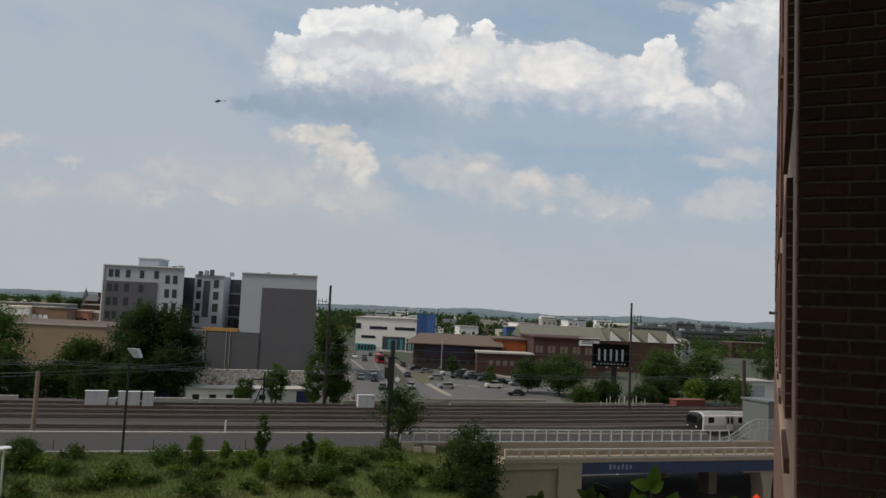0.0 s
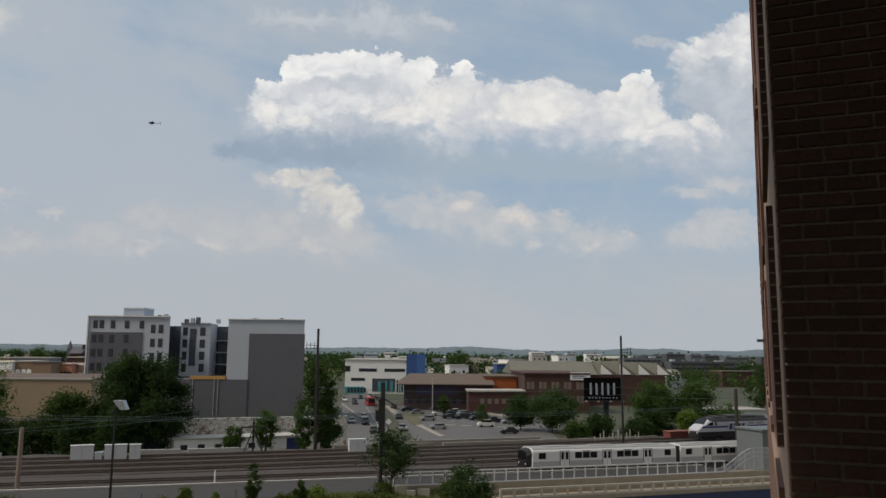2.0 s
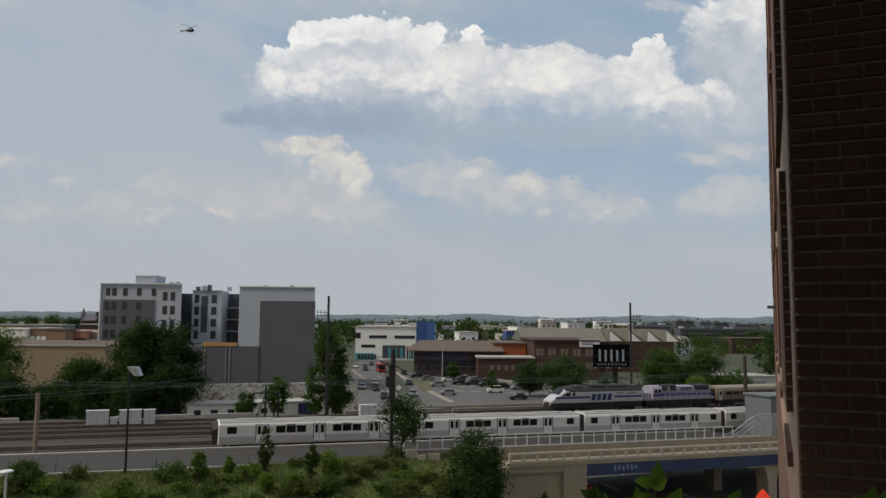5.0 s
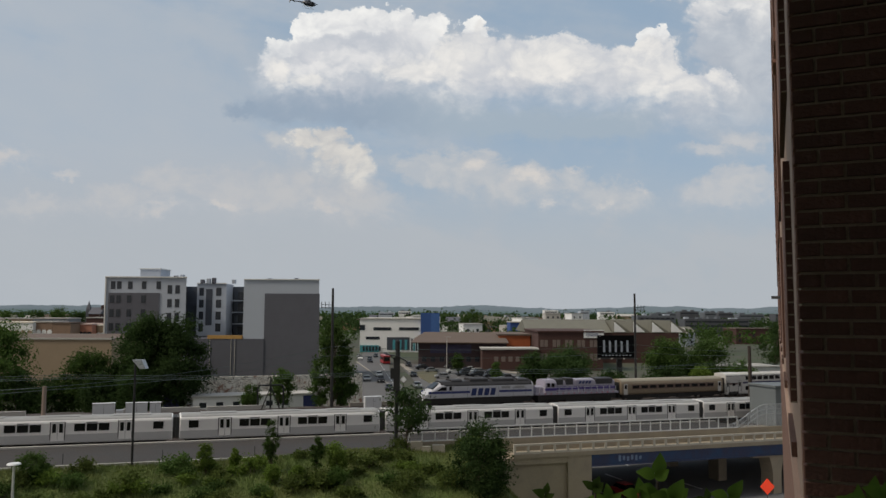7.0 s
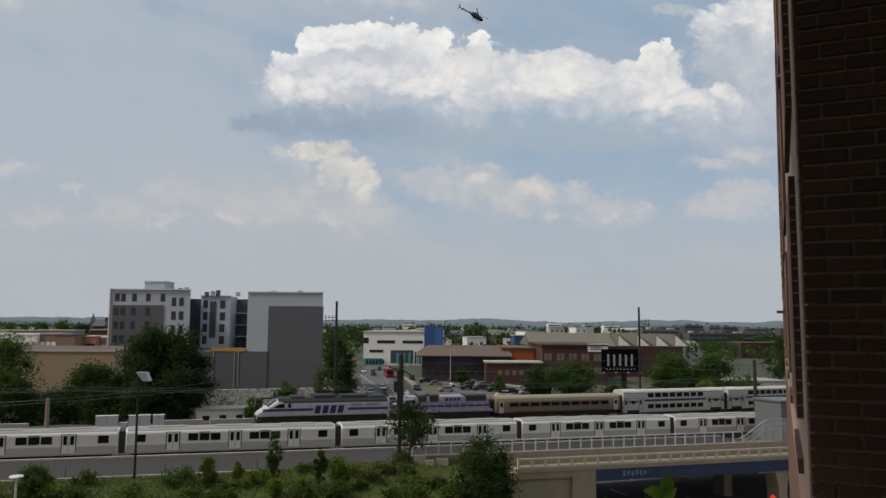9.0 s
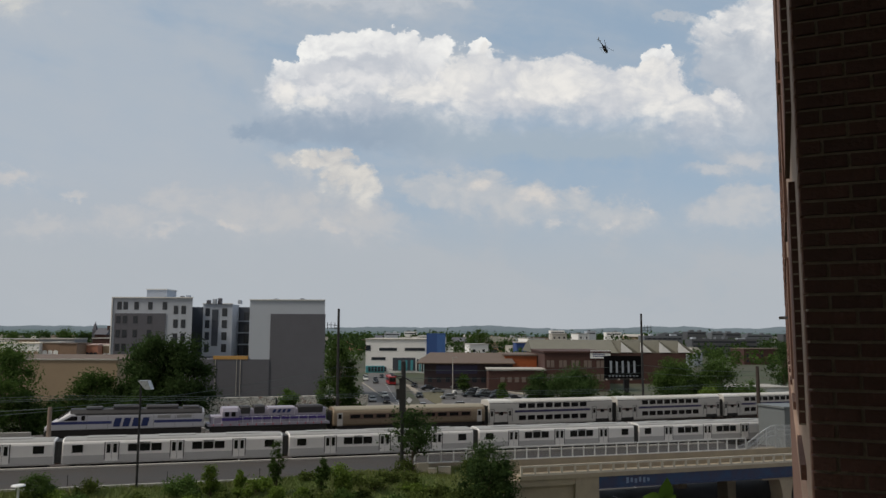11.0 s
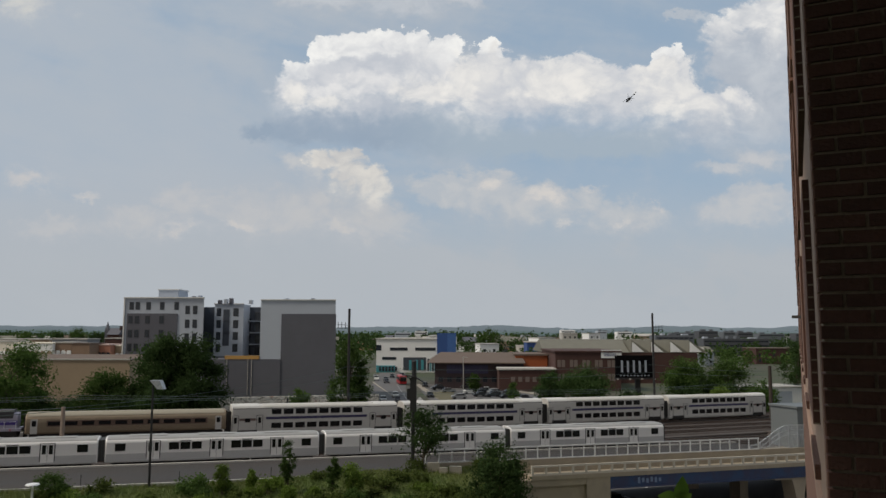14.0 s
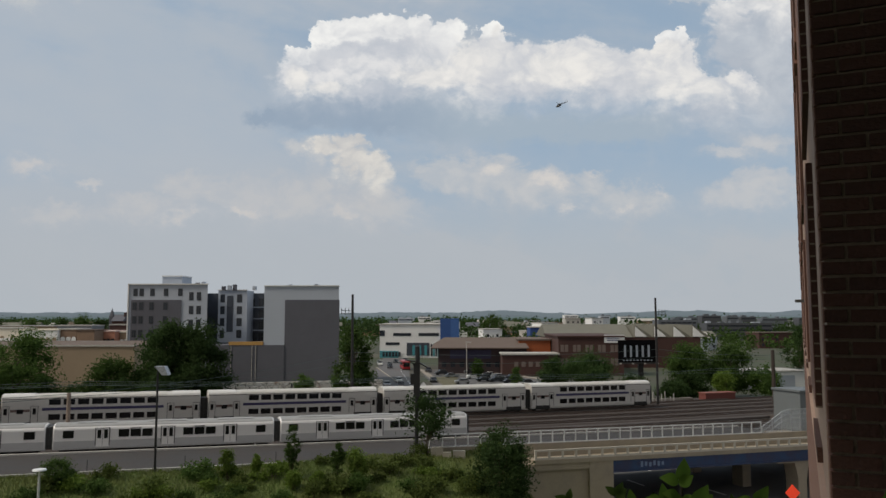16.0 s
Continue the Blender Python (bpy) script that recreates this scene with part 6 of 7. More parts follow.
mural_material()
bm = bmesh.new()
beam(bm, (-47, 147, -4.2), (-15, 158, -4.2), 0.5, 6.3)
solid("mural_wall", bm, MURAL, "long cream wall covered in faded spray paint", "wall")
wk = thing("workshop", "low white flat-roofed workshop with blue ends", "building", pose(-34, 141, -4.2, 0, 0, 19))
block(wk, "wall", OFF_WHITE, -9.5, 12.5, 0, 5, 0, 3.5)
for k in range(6):
    block(wk, "window", GLASS, -8.4 + 2.9 * k, -7.2 + 2.9 * k, -0.04, 0.1, 1.7, 2.6)
block(wk, "roof", PALE, -9.8, 12.8, -0.3, 5.3, 3.5, 3.75)
block(wk, "blue_wall", material("blue_wall", (0.03, 0.04, 0.14), 0.8), 10.0, 12.55, -0.06, 1.0, 0.2, 3.3, "dark blue painted wall")
block(wk, "door", GLASS, -0.5, 0.5, -0.05, 0.2, 0.5, 2.9)
shed = thing("blue_container", "dark blue container beside the workshop", "container", pose(-48.5, 137, -4.2, 0, 0, 19))
block(shed, "body", material("container_blue", (0.03, 0.035, 0.10), 0.7), -4, 3.2, 0, 3, 0, 4.0)
block(shed, "frame", PALE, 0.4, 0.6, -0.08, 0.02, 0, 4.0)
# wires along the line
WIRE = material("wire", (0.10, 0.13, 0.125), 0.5, 0.4)


def cable(pts, r):
    """One slender round wire through the points."""
    bm = bmesh.new()
    loft(bm, [[Vector(p) + Vector((0, r * math.cos(a * math.pi / 2), r * math.sin(a * math.pi / 2))) for a in range(4)] for p in pts])
    return bm


def wire(line, off, z0, z1, r=0.03, sag=0.5):
    pts = []
    for i in range(-24, 25):
        s = i * 6.0
        x = (s % 55.0) / 55.0
        pts.append(track(line, s, off, z0 + (z1 - z0) * (s + 140) / 280 - sag * 4 * x * (1 - x)))
    return solid("overhead_wire", cable(pts, r), WIRE, "thin overhead wire along the tracks", "wire", group="overhead wires")


for off, z0, z1, r in ((6.5, 4.9, 5.3, 0.028), (-2.0, 6.0, 6.8, 0.025), (2.0, 5.3, 6.3, 0.025)):
    wire("main", off, z0, z1, r)


def span(p, q, sag, r=0.03):
    p, q = Vector(p), Vector(q)
    pts = [p.lerp(q, i / 14) - Vector((0, 0, sag * 4 * (i / 14) * (1 - i / 14))) for i in range(15)]
    return solid("pole_wire", cable(pts, r), WIRE, "thin wire between trackside poles", "wire", group="overhead wires")


for dz in (0.0, 1.4):
    span((-88.0, 66.0, 4.6 + dz), (-40.9, 81.5, 6.3 + dz * 0.2), 0.4)
    span((-40.9, 81.5, 6.3 + dz * 0.2), (-16.85, 125.5, 7.6 + dz), 0.7, 0.024)
    span((-16.85, 125.5, 7.6 + dz), (38.3, 147.0, 7.2 + dz), 0.8, 0.024)
    span((38.3, 147.0, 7.2 + dz), (61.3, 150.0, 6.6 + dz * 0.5), 0.4, 0.024)
rd = thing("skip_container", "faded red skip container by the tracks", "container", pose(53.5, 158, -3.0, 0, 0, 20))
block(rd, "body", material("faded_red", (0.17, 0.05, 0.04), 0.8, 0, 0.3, 0.8), -3.6, 3.6, 0, 2.2, 0.1, 2.3)
block(rd, "rim", material("faded_red_rim", (0.22, 0.08, 0.06), 0.8), -3.75, 3.75, -0.12, 2.32, 2.3, 2.45)
for k in range(11):
    bm = bmesh.new()
    tube(bm, (0, 0, -2.2), (0, 0, 0.9 + 0.5 * (k % 3)), 0.09, 0.09, 8)
    solid("bollard", bm, PALE, "short pale post beyond the tracks", "post", group="pale posts beyond the tracks", m=pose(33.0 + k * 0.95 + 0.2 * (k % 2), 148.5 + 0.4 * k, -1.6))
# stair tower and tall mesh at the bridge's end
CLAD = material("grey_cladding", (0.135, 0.15, 0.155), 0.6, 0, 0.08, 0.3, 8, 0.05)
tw = thing("stair_tower", "pale blue-grey metal-clad stair tower on the bridge", "tower", on_track("metro", 48.0, -6.5, 0.18))
block(tw, "wall", CLAD, -3.3, 8, -2.2, 2.5, 0, 5.2)
block(tw, "roof", CLAD, -3.5, 8.2, -2.4, 2.7, 5.2, 5.45)
block(tw, "panel", PALE, -1.0, 1.2, -2.26, -2.18, 1.0, 4.6, "paler wall panel")
def stair_fence():
    """Mesh fence that climbs the stairs to the tower, then runs level."""
    r = thing("mesh_fence", "tall pale wire-mesh fence climbing at the stairs", "railing")

    def top(s):
        return 0.82 + 0.35 + 2.35 * smoothstep(35.0, 41.0, s)
    steps = [35.0 + 0.75 * i for i in range(18)]
    bm = bmesh.new()
    box(bm, -0.05, 0.05, -0.05, 0.05, 0, 1)
    me = mesh_of(bm, "post")
    me.materials.append(RAIL_WHITE)
    for s in steps[::2]:
        ob = new("post", me)
        ob.parent = r
        ob.matrix_basis = on_track("metro", s, -10.9, 0.3) @ Matrix.Diagonal((1, 1, top(s) - 0.3, 1))
    for drop in (0.0, 0.6, 1.2):
        bm = bmesh.new()
        loft(bm, [[track("metro", s, -10.9 + o, max(0.4, top(s) - drop) + z) for o, z in ((-0.04, 0), (0.04, 0), (0.04, 0.07), (-0.04, 0.07))] for s in steps])
        part("rail", bm, RAIL_WHITE, r)
    bm = bmesh.new()
    for i in range(170):
        s = 35.0 + 0.075 * i
        m = on_track("metro", s, -10.9)
        loft(bm, [[m @ Vector((x, y, z)) for x, y in ((-0.009, -0.009), (0.009, -0.009), (0.009, 0.009), (-0.009, 0.009))] for z in (0.35, top(s))])
    part("wire_mesh", bm, RAIL_WHITE, r)["kind"] = "stuff"


stair_fence()
for k, (x, y, w, h) in enumerate(((-1.9, 78.6, 1.2, 0.85), (-0.9, 78.4, 0.9, 0.5), (0.3, 78.6, 1.3, 0.7))):
    bm = bmesh.new()
    vs = box(bm, -w / 2, w / 2, -0.3, 0.3, -0.6, h)
    for q in vs:
        if q.co.z > 0:
            q.co.x *= 0.94
            q.co.y *= 0.8
    solid("concrete_block", bm, CONCRETE, "pale weathered concrete block at the trail's edge", "block", group="blocks at the trail's edge", m=pose(x, y, land(x, y), 0, 0, 12 - 9 * k))
for k in range(12):
    bm = bmesh.new()
    m = on_track("metro", -106 + k * 8.3, -12.75, 0.1)
    tube(bm, m @ Vector((0, 0, -0.3)), m @ Vector((0, 0, 1.25)), 0.035, 0.035, 6)
    solid("fence_post", bm, DARK_STEEL, "thin dark fence post by the trail", "post", group="trail fence posts")
bm = bmesh.new()
tube(bm, (0, 0, -0.2), (0, 0, 1.55), 0.09, 0.09, 8)
solid("marker_post", bm, WHITE, "slim white marker post by the kerb", "post", m=pose(-22.2, 86.0, 0.3))
sg = pole("traffic_sign", "white diamond sign on a slim post", "sign", (-6.8, 163, -4.1), 4.6, 0.05, 0.05, DARK_STEEL)
bm = bmesh.new()
loft(bm, [[(0.65 * math.cos(a * math.pi / 2), y, 4.6 + 0.65 * math.sin(a * math.pi / 2)) for a in range(4)] for y in (-0.1, -0.06)])
part("plate", bm, WHITE, sg)
dm = pole("warning_sign", "orange-red diamond warning sign by the road", "sign", (39.3, 92.6, -7.6), 1.6, 0.05, 0.05, DARK_STEEL)
bm = bmesh.new()
loft(bm, [[(0.85 * math.cos(a * math.pi / 2), y, 1.75 + 0.95 * math.sin(a * math.pi / 2)) for a in range(4)] for y in (-0.14, -0.08)])
# faint emission brightens the plate's orange; there is no lamp in it
part("plate", bm, material("fluorescent_orange", (0.9, 0.06, 0.02), 0.5, glow=(1, 0.08, 0.03, 0.25)), dm)
gl = pole("garden_lamp", "slim pale post with flat white disc lamp", "street lamp", (-31.1, 58.0, land(-31.1, 58.0)), 3.12 - land(-31.1, 58.0), 0.1, 0.08, RAIL_WHITE)
bm = bmesh.new()
tube(bm, (0, 0, 3.12 - land(-31.1, 58.0)), (0, 0, 3.27 - land(-31.1, 58.0)), 0.06, 0.06, 8)
tube(bm, (0, 0, 3.27 - land(-31.1, 58.0)), (0, 0, 3.36 - land(-31.1, 58.0)), 0.5, 0.44, 18)
part("disc", bm, WHITE, gl)


# ---- town: houses, woods ----
HOUSE_MATS = [OFF_WHITE, BEIGE, PALE, RED_BRICK, GREY_LIGHT, material("peach_wall", (0.62, 0.36, 0.24), 0.85), material("grey_wall", (0.22, 0.23, 0.25), 0.8), material("cream_wall", (0.84, 0.77, 0.66), 0.85, 0, 0.15, 0.3), material("tan_brick", (0.50, 0.36, 0.26), 0.85, 0, 0.15, 0.3)]
ROOFS = [BROWN_ROOF, PALE, GREY_DARK, GREEN_ROOF]


def town_house(x, y, w, d, h, mat, roof, rng, gable=False):
    b = thing("town_house", "low flat-roofed town building in the distance", "building", pose(x, y, -4.2, 0, 0, rng.uniform(-8, 22)), "distant town buildings")
    block(b, "wall", mat, -w / 2, w / 2, -d / 2, d / 2, 0, h)
    if gable:
        bm = bmesh.new()
        loft(bm, [[(xx, -d / 2 - 0.4, h), (xx, d / 2 + 0.4, h), (xx, 0, h + d * 0.28)] for xx in (-w / 2 - 0.4, w / 2 + 0.4)])
        part("roof", bm, roof, b)
    else:
        block(b, "roof", roof, -w / 2 - 0.3, w / 2 + 0.3, -d / 2 - 0.3, d / 2 + 0.3, h, h + 0.5)
    n = max(2, int(w / 4))
    windows(b, [-w / 2 + w * (i + 0.5) / n for i in range(n)], [2.2 + 3.2 * k for k in range(max(1, int(h / 3.4)))], 1.4, 1.6, -d / 2)
    return b


rng = random.Random(21)
def row_house(x0, x1, y, top, mat, roof, label, lights=0, light_mat=None, base=-4.2):
    """A flat-roofed house of the hillside row, with a parapet and tall lights."""
    b = thing("row_house", label, "building", pose((x0 + x1) / 2, y, base), "row houses beyond the warehouse")
    w, h = (x1 - x0) / 2, top - base
    block(b, "wall", mat, -w, w, 0, 12, 0, h)
    block(b, "roof", roof, -w - 0.2, w + 0.2, -0.2, 12.2, h, h + 0.45)
    for k in range(lights):
        x = -w + 2 * w * (k + 0.5) / lights
        bm = bmesh.new()
        loft(bm, [[(x + dx, yy, z) for dx, z in ((-0.85, h - 5.4), (0.85, h - 5.4), (0.85, h - 3.2), (0.45, h - 2.7), (-0.45, h - 2.7), (-0.85, h - 3.2))] for yy in (-0.12, 0.1)])
        part("window", bm, light_mat or GLASS, b)
    return b


CREAM, TAN_BRICK, PEACH = HOUSE_MATS[7], material("brown_brick", (0.25, 0.165, 0.115), 0.85, 0, 0.2, 0.4), material("salmon_brick", (0.42, 0.19, 0.13), 0.85, 0, 0.2, 0.4)
BLUSH = material("blush_roof", (0.62, 0.46, 0.42), 0.8, 0, 0.15, 0.4)
row_house(-186, -166, 290, 10.6, CREAM, PALE, "cream rendered house with pale parapet", 5, BEIGE)
row_house(-165, -150.9, 290, 10.0, OFF_WHITE, CREAM, "white rendered house with narrow windows", 6, BEIGE)
row_house(-150.8, -144.6, 292, 10.2, TAN_BRICK, PALE, "brown brick house with white arched windows", 3, OFF_WHITE)
row_house(-144.5, -137.8, 292, 9.8, TAN_BRICK, BROWN_ROOF, "plain brown brick house", 0)
row_house(-140.2, -133.4, 300, 9.3, PEACH, BLUSH, "salmon brick house with a blush roof", 4)
row_house(-133.2, -129.8, 304, 8.9, BEIGE, CREAM, "narrow tan house with cream parapet", 2, OFF_WHITE)
row_house(-172, -157, 330, 11.2, HOUSE_MATS[6], PALE, "grey house with a pale flat roof", 0)
row_house(-200, -176, 335, 11.0, BEIGE, PALE, "tan house with a pale flat roof", 4)
row_house(-156, -140, 345, 11.4, RED_BRICK, PALE, "dark brick house with a pale flat roof", 3)
for k, (x, w) in enumerate(((-122.5, 3.6), (-118.4, 3.2), (-114.6, 4.4), (-128.0, 4.0))):
    b = thing("roof_unit", "white plant housing on the warehouse roof", "roof unit", pose(x, 193 + k, 8.75))
    block(b, "casing", OFF_WHITE, -w / 2 * 0.77, w / 2 * 0.77, 0, 2, 0.12, 0.75 + 0.2 * (k % 2))
    block(b, "curb", GREY_DARK, -w / 2 * 0.7, w / 2 * 0.7, 0.1, 1.9, -0.1, 0.12)
ch = thing("church", "dark brick church with a slender pointed spire", "church", pose(-212, 480, -4.2))
block(ch, "nave", RED_BRICK, -1.5, 5.5, -5, 5, 0, 17)
bm = bmesh.new()
loft(bm, [[(x, -5.5, 17), (x, 5.5, 17), (x, 0, 21)] for x in (-1.9, 5.8)])
part("roof", bm, GREY_DARK, ch)
block(ch, "bell_cote", RED_BRICK, 4.6, 5.6, -2, 2, 17, 22.4)
bm = bmesh.new()
box(bm, -4.9, -2.5, -1.3, 1.3, 0, 20)
loft(bm, [[(-4.9, -1.3, 20), (-2.5, -1.3, 20), (-2.5, 1.3, 20), (-4.9, 1.3, 20)], [(-3.75, -0.05, 25), (-3.65, -0.05, 25), (-3.65, 0.05, 25), (-3.75, 0.05, 25)]])
part("spire", bm, GREY_DARK, ch)
for i in range(90):
    y = 400 * (1.0 + 2.6 * rng.random() ** 1.3)
    a = rng.uniform(-0.62, 0.50)
    x = y * a
    if a > -0.10 and y < 430 and a < 0.03:
        continue
    h = rng.uniform(6, 11) + max(0, (y - 600) / 200)
    town_house(x, y, rng.uniform(12, 40), rng.uniform(10, 18), h, rng.choice(HOUSE_MATS[:7]), rng.choice(ROOFS), rng, rng.random() < 0.3)
for x, y, w, h, mi in ((60, 520, 12, 15, 0), (96, 640, 12, 18, 2), (118, 660, 10, 18, 0), (-10, 600, 22, 15.2, 0), (20, 450, 11, 12.0, 0)):
    town_house(x, y, w, 16, h, HOUSE_MATS[mi], ROOFS[1], rng)
SLATE = material("slate_cladding", (0.075, 0.08, 0.092), 0.8, 0, 0.15, 0.1)
# distance haze put into the walls as a bluish grey
HAZE_WALL = material("hazy_grey_wall", (0.125, 0.14, 0.16), 0.85, 0, 0.12, 0.05)


def office_block(x, y, w, h, mat, label, bands, units, seed):
    """A far block with recessed window bands and roof plant."""
    r = random.Random(seed)
    b = thing("office_block", label, "building", pose(x, y, -4.2))
    block(b, "wall", mat, -w / 2, w / 2, 0, 18, 0, h)
    for k in range(bands):
        z = h - 3.0 - 3.6 * k
        block(b, "window_band", GLASS, -w / 2 + 1, w / 2 - 1, -0.08, 0.3, z, z + 1.3)
    for k in range(units):
        a = -w / 2 + w * (k + r.uniform(0.1, 0.6)) / units
        block(b, "rooftop_unit", r.choice((GREY_LIGHT, HAZE_WALL, HAZE_WALL)), a, a + r.uniform(2, 6), 3, 9, h, h + r.uniform(0.8, 2.2))


office_block(234, 640, 54, 14.2, SLATE, "dark slate-clad low office block in the distance", 2, 6, 1)
office_block(172, 600, 30, 17.0, HAZE_WALL, "grey far block with dark uprights", 1, 3, 2)
for k in range(7):
    bm = bmesh.new()
    box(bm, 0, 1.0, -0.5, 0.3, 0, 15.0)
    solid("buttress", bm, SLATE, "dark upright on the far grey block", "column", m=pose(158.5 + 4.0 * k, 599.8, -4.2))
for k, (x, w, h) in enumerate(((268, 26, 21.5), (300, 22, 23.5), (328, 14, 22.5), (350, 18, 22.0), (385, 30, 20.5), (430, 24, 21))):
    office_block(x, 900 + 9 * k, w, h - 2.5, (HAZE_WALL, SLATE)[k % 2], "hazy grey far block on the skyline", 1, 2, 10 + k)
for k, (x, w, h) in enumerate(((-40, 16, 20), (-64, 20, 18.5), (150, 18, 22), (196, 12, 21), (228, 20, 20))):
    office_block(x, 980 + 11 * k, w, h, (OFF_WHITE, GREY_LIGHT)[k % 2], "pale far block among trees", 1, 2, 30 + k)
wt = thing("white_depot", "white low depot with grey door", "building", pose(83, 204, -4.2, 0, 0, 10))
block(wt, "wall", OFF_WHITE, -9, 9, 0, 10, 0, 4.6)
block(wt, "door", GREY_LIGHT, 0, 6, -0.06, 0.3, 0, 3.6)
block(wt, "roof", PALE, -9.3, 9.3, -0.3, 10.3, 4.6, 4.9)
ct = thing("concrete_silo", "pale grey concrete tower block", "tower", pose(93.5, 190, -4.2))
block(ct, "wall", CLAD, -2.6, 6, 0, 8, 0, 10.2)
block(ct, "cap", CLAD, -2.9, 6.3, -0.3, 8.3, 10.2, 10.9)
block(ct, "window_strip", GLASS, -0.6, 0.2, -0.05, 0.2, 2, 8)


def woods(name, label, spots, seed, mat, per, size):
    """Many distant trees as one sheet of leaf clumps."""
    rng = random.Random(seed)
    vs, fs = [], []
    for x, y, h, w in spots:
        clumps = [(x + rng.gauss(0, w * 0.28), y + rng.gauss(0, w * 0.28), -4.2 + h * rng.uniform(0.3, 0.86), w * rng.uniform(0.16, 0.28)) for _ in range(9)]
        v, f = leaves(rng, per, clumps, size * h / 10)
        k = len(vs)
        vs += v
        fs += [tuple(i + k for i in q) for q in f]
    me = bpy.data.meshes.new(name)
    me.from_pydata(vs, [], fs)
    me.materials.append(mat)
    return tagged(new(name, me), label, "trees", kind="stuff")


rng = random.Random(33)
near, mid, far = [], [], []
for i in range(150):
    y = rng.uniform(330, 520)
    near.append((y * rng.uniform(-0.62, 0.5), y, rng.uniform(7, 12), rng.uniform(8, 15)))
near = [t for t in near if not (-0.12 < t[0] / t[1] < 0.02 and t[1] < 440) and not (0.10 < t[0] / t[1] < 0.33 and t[1] < 335)]
for i in range(260):
    y = rng.uniform(520, 950)
    mid.append((y * rng.uniform(-0.62, 0.5), y, rng.uniform(10, 15), rng.uniform(12, 24)))
for i in range(420):
    y = rng.uniform(950, 2300)
    far.append((y * rng.uniform(-0.62, 0.52), y, rng.uniform(14, 19), rng.uniform(24, 50)))
woods("town_trees", "scattered green street trees among town roofs", near, 1, LEAF, 150, 0.75)
woods("town_woods", "green woods beyond the town", mid, 2, LEAF_DARK, 110, 1.0)
woods("far_woods", "dark green woods towards the hills", far, 3, LEAF_DARK, 70, 1.6)
for i, (x, y, h, w) in enumerate(((-243, 470, 20.5, 14), (-235, 480, 22.5, 15), (-231, 500, 19.8, 15), (-262, 470, 20, 18), (-285, 470, 21, 22), (28, 560, 22, 24), (106, 240, 17, 12), (112, 250, 15, 12))):
    tree("tree", "full green tree among the town roofs", (x, y, -4.2), h, w, 200 + i, LEAF if i % 2 else LEAF_DARK, 2200, 0.6 if y > 300 else 0.4, bare=0.12)


# ---- the near bank ----
def shrub(foot, h, w, seed, mat, count, size=0.13):
    rng = random.Random(seed)
    s = thing("shrub", "leafy green shrub on the grassy bank", "shrub", pose(*foot), "shrubs on the bank")
    bm = bmesh.new()
    clumps = []
    for k in range(8):
        a, r = rng.uniform(0, 6.283), w / 2 * rng.uniform(0.1, 0.8)
        tip = Vector((r * math.cos(a), r * math.sin(a), h * rng.uniform(0.35, 0.9)))
        tube(bm, (0, 0, -0.2), tip, 0.03, 0.012, 5)
        clumps.append((*tip, w * 0.24))
    part("stem", bm, BARK, s)
    vs, fs = leaves(rng, count, clumps, size)
    me = bpy.data.meshes.new("foliage")
    me.from_pydata(vs, [], fs)
    me.materials.append(mat)
    ob = new("foliage", me)
    ob.parent = s
    return s


def along(s, n):
    p = track("metro", s, n)
    return p.x, p.y, land(p.x, p.y)


for i, (x, y, h, w, mat) in enumerate(((-14.7, 70.0, 5.1, 1.7, LEAF), (-10.6, 70.0, 3.5, 1.5, LEAF), (-8.8, 70.0, 2.5, 2.0, LEAF_LIGHT), (-20.6, 70.0, 2.8, 1.9, LEAF_LIGHT),
                                       (-18.3, 71.5, 2.0, 1.2, LEAF_LIGHT), (-33.6, 65.5, 2.6, 3.4, LEAF), (-14.2, 68.0, 1.8, 1.8, LEAF_LIGHT), (-8.5, 68.2, 1.9, 2.4, LEAF), (-12.0, 68.0, 1.7, 2.0, LEAF_LIGHT))):
    tree("sapling", "young green tree on the bank", (x, y, land(x, y)), h, w, 300 + i, mat, 1500, 0.13, bare=0.05, category="sapling")
rng = random.Random(8)
LEAF_DRY = leaf_material("leaf_olive", (0.088, 0.118, 0.03))
for i in range(80):
    s, n = rng.uniform(-54, 0.0), -14.6 - 10 * rng.random()
    w = rng.uniform(1.2, 3.4)
    shrub(along(s, n), w * rng.uniform(0.28, 0.5), w, 400 + i, rng.choice((LEAF, LEAF_DRY, LEAF_DRY, LEAF_LIGHT)), int(330 * w), 0.12)


def tufts():
    rng = random.Random(77)
    vs, fs = [], []
    for i in range(80000):
        s, n = rng.uniform(-62, 4), -12.8 - 15 * rng.random() ** 1.2
        x, y, z = along(s, n)
        h, a, lean = rng.uniform(0.12, 0.42), rng.uniform(0, 6.283), rng.uniform(0, 0.3)
        dx, dy = 0.035 * math.cos(a), 0.035 * math.sin(a)
        k = len(vs)
        vs += [(x - dx, y - dy, z - 0.05), (x + dx, y + dy, z - 0.05), (x + lean * dy * 12, y - lean * dx * 12, z + h)]
        fs.append((k, k + 1, k + 2))
    me = bpy.data.meshes.new("grass")
    me.from_pydata(vs, [], fs)
    me.materials.append(GRASS_BLADE)
    tagged(new("grass", me), "long rough grass, green and straw coloured", "grass", kind="stuff")


GRASS_BLADE = material("grass_blade", (0.11, 0.165, 0.04), 0.8, 0, 0.3, 0.12, 10, 0, per_piece=0.5, tint=(0.13, 0.15, 0.042))
tufts()


# ---- plants on the terrace edge ----
PLANT = leaf_material("plant_leaf", (0.10, 0.18, 0.028), 0.3)
PLANT_DARK = leaf_material("plant_leaf_dark", (0.055, 0.09, 0.02), 0.3)


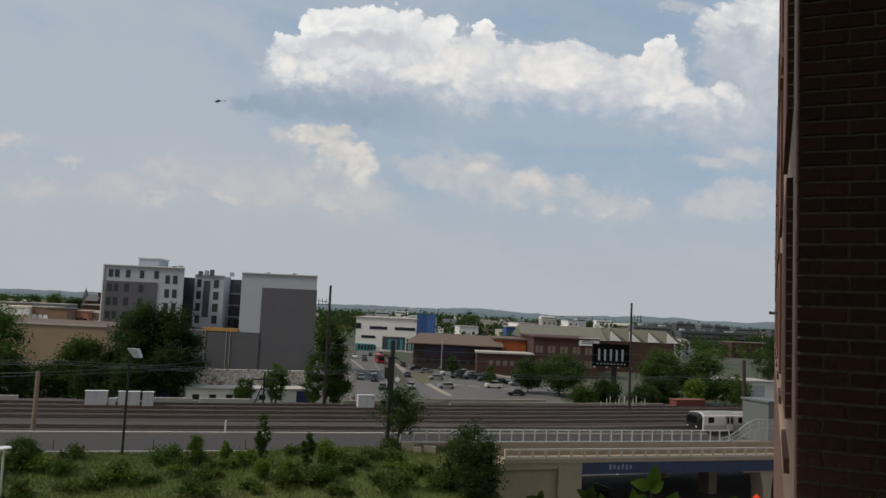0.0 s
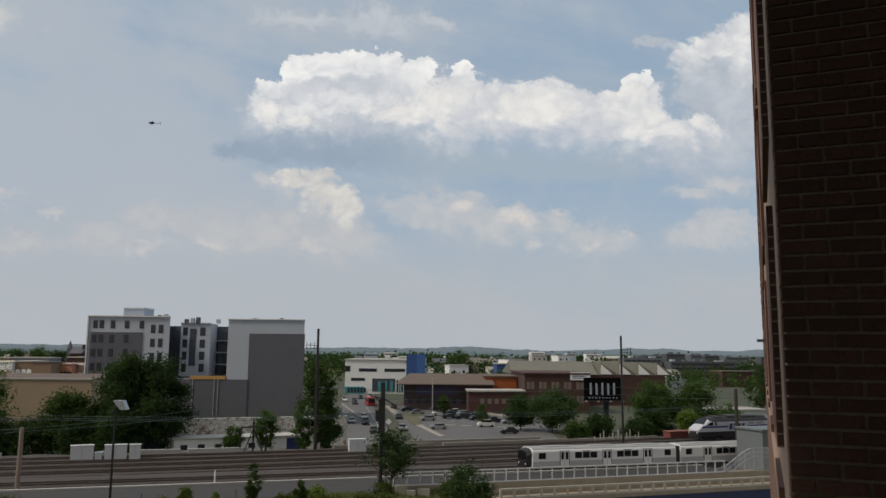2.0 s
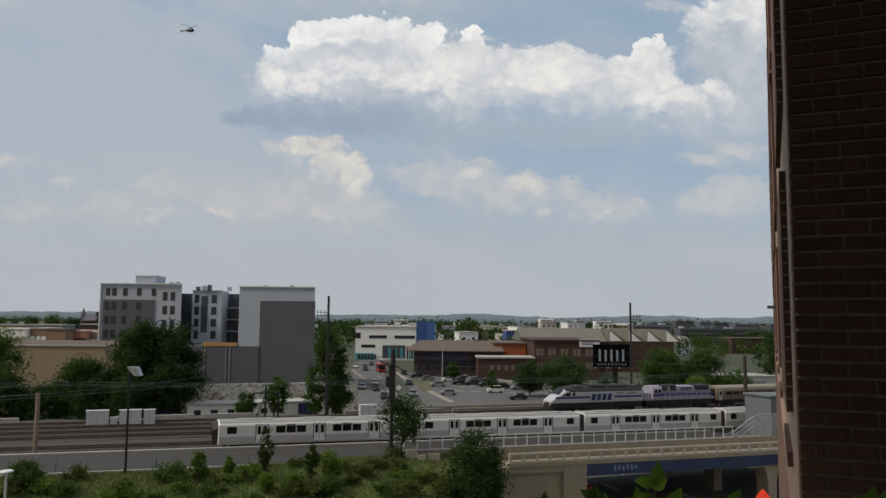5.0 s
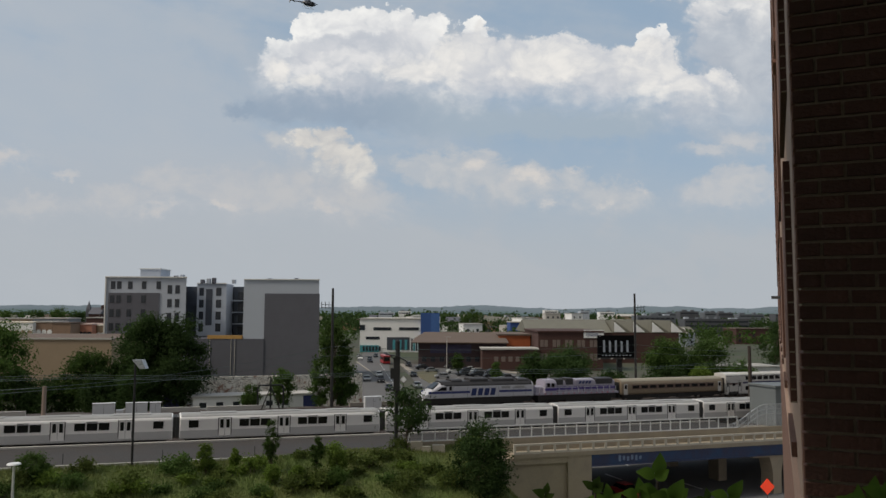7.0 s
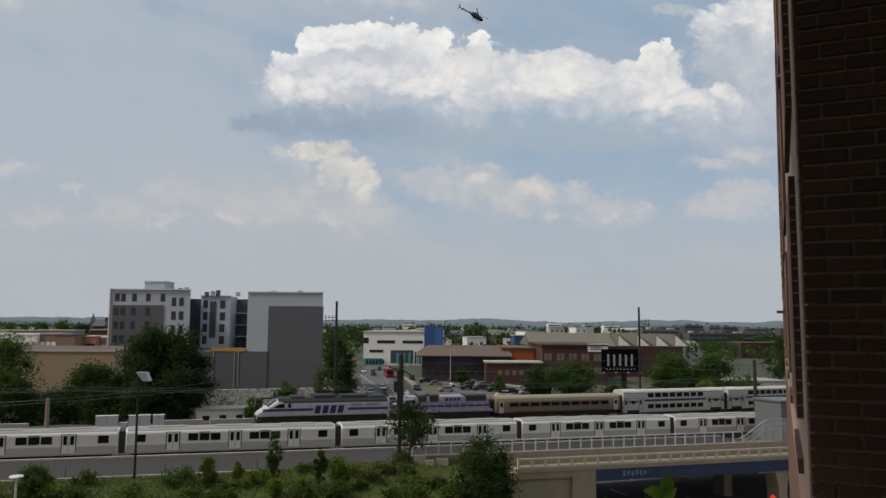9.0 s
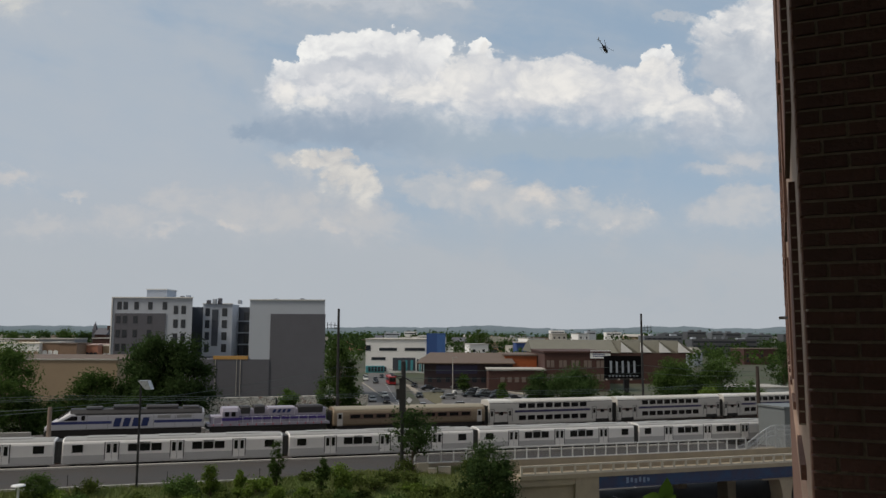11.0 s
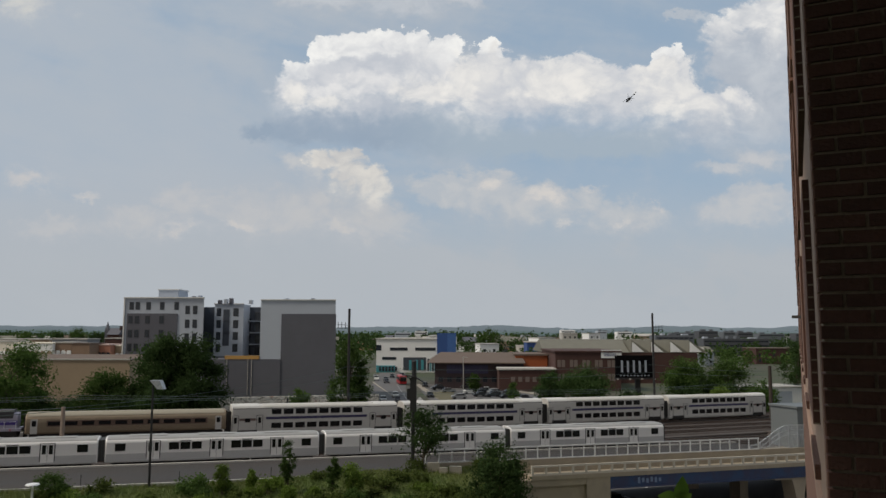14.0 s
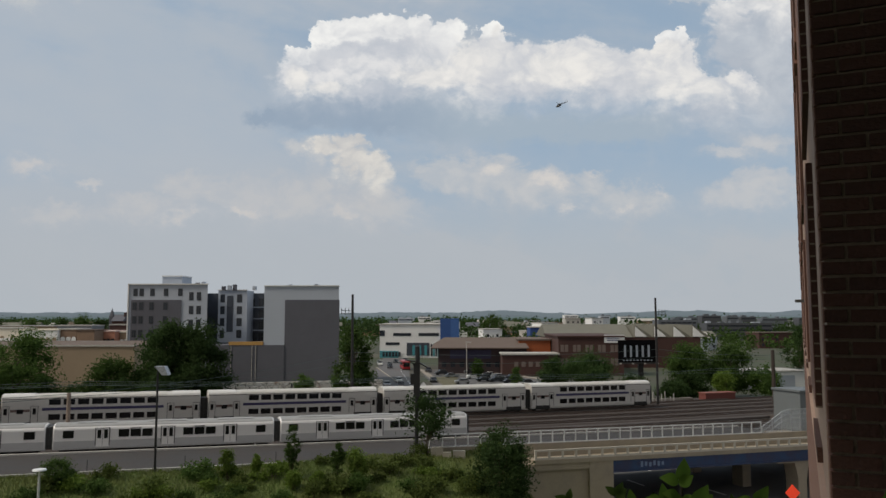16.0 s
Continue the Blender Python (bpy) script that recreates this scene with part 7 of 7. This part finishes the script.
def oval_leaf(bm, base, tip, width, up):
    base, tip = Vector(base), Vector(tip)
    d = tip - base
    side = d.cross(Vector(up)).normalized()
    lift = side.cross(d).normalized()
    left, mid, right = [], [], []
    for i in range(7):
        t = i / 6
        w = width * math.sin(math.pi * t ** 0.8) * 0.5
        c = base + d * t + lift * (math.sin(math.pi * t) * d.length * 0.12)
        mid.append(bm.verts.new(c))
        left.append(bm.verts.new(c + side * w + lift * w * 0.3))
        right.append(bm.verts.new(c - side * w + lift * w * 0.3))
    for i in range(6):
        for a, b in ((left, mid), (mid, right)):
            bm.faces.new((a[i], a[i + 1], b[i + 1], b[i]))


def potted_plant(x, y, top, seed, mat, leaf=0.046, name="terrace_plant"):
    """A leafy stem; its crown ends at height top."""
    rng = random.Random(seed)
    p = thing(name, "leafy green plant at the terrace edge", "plant", pose(x, y, 13.05), "terrace plants")
    high = top - 13.05
    bm = bmesh.new()
    tube(bm, (0, 0, 0.42), (0.004, 0, high - 0.03), 0.004, 0.0025, 6)
    part("stem", bm, BARK, p)
    for k, (a, z) in enumerate(((75, -0.045), (150, -0.05), (30, -0.055), (190, -0.075), (-15, -0.085), (120, -0.1), (60, -0.11))):
        a = radians(a + rng.uniform(-18, 18))
        r = leaf * rng.uniform(0.8, 1.15)
        bm = bmesh.new()
        base = Vector((0, 0, high + z))
        tip = base + Vector((r * math.cos(a), rng.uniform(-0.5, 0.15) * r, r * max(0.15, math.sin(a))))
        oval_leaf(bm, base, tip, r * rng.uniform(0.55, 0.7), (0.2, -1, 0.5))
        part("leaf", bm, mat, p, smooth=True)


PLANTS = ((0.209, 1.50, 14.272, 1), (0.302, 1.50, 14.285, 1), (0.333, 1.52, 14.257, 0), (0.422, 1.50, 14.310, 0), (0.396, 1.53, 14.266, 0), (0.439, 1.47, 14.273, 0), (0.518, 1.50, 14.260, 1), (0.562, 1.50, 14.270, 0), (0.239, 1.45, 14.254, 1), (0.746, 1.35, 14.298, 0), (0.742, 1.30, 14.316, 0), (0.705, 1.32, 14.293, 0))
for i, (x, y, z, mat) in enumerate(PLANTS):
    potted_plant(x, y, z, 50 + i, PLANT_DARK if mat else PLANT, 0.027 if mat else 0.040)
tr = thing("planter", "long dark planter box on the terrace edge", "planter", pose(0.42, 1.5, 13.03, 0, 0, 0))
block(tr, "trough", BLACK, -0.5, 0.55, -0.12, 0.12, 0, 0.4)
block(tr, "soil", EARTH, -0.47, 0.52, -0.1, 0.1, 0.4, 0.42)


motions()
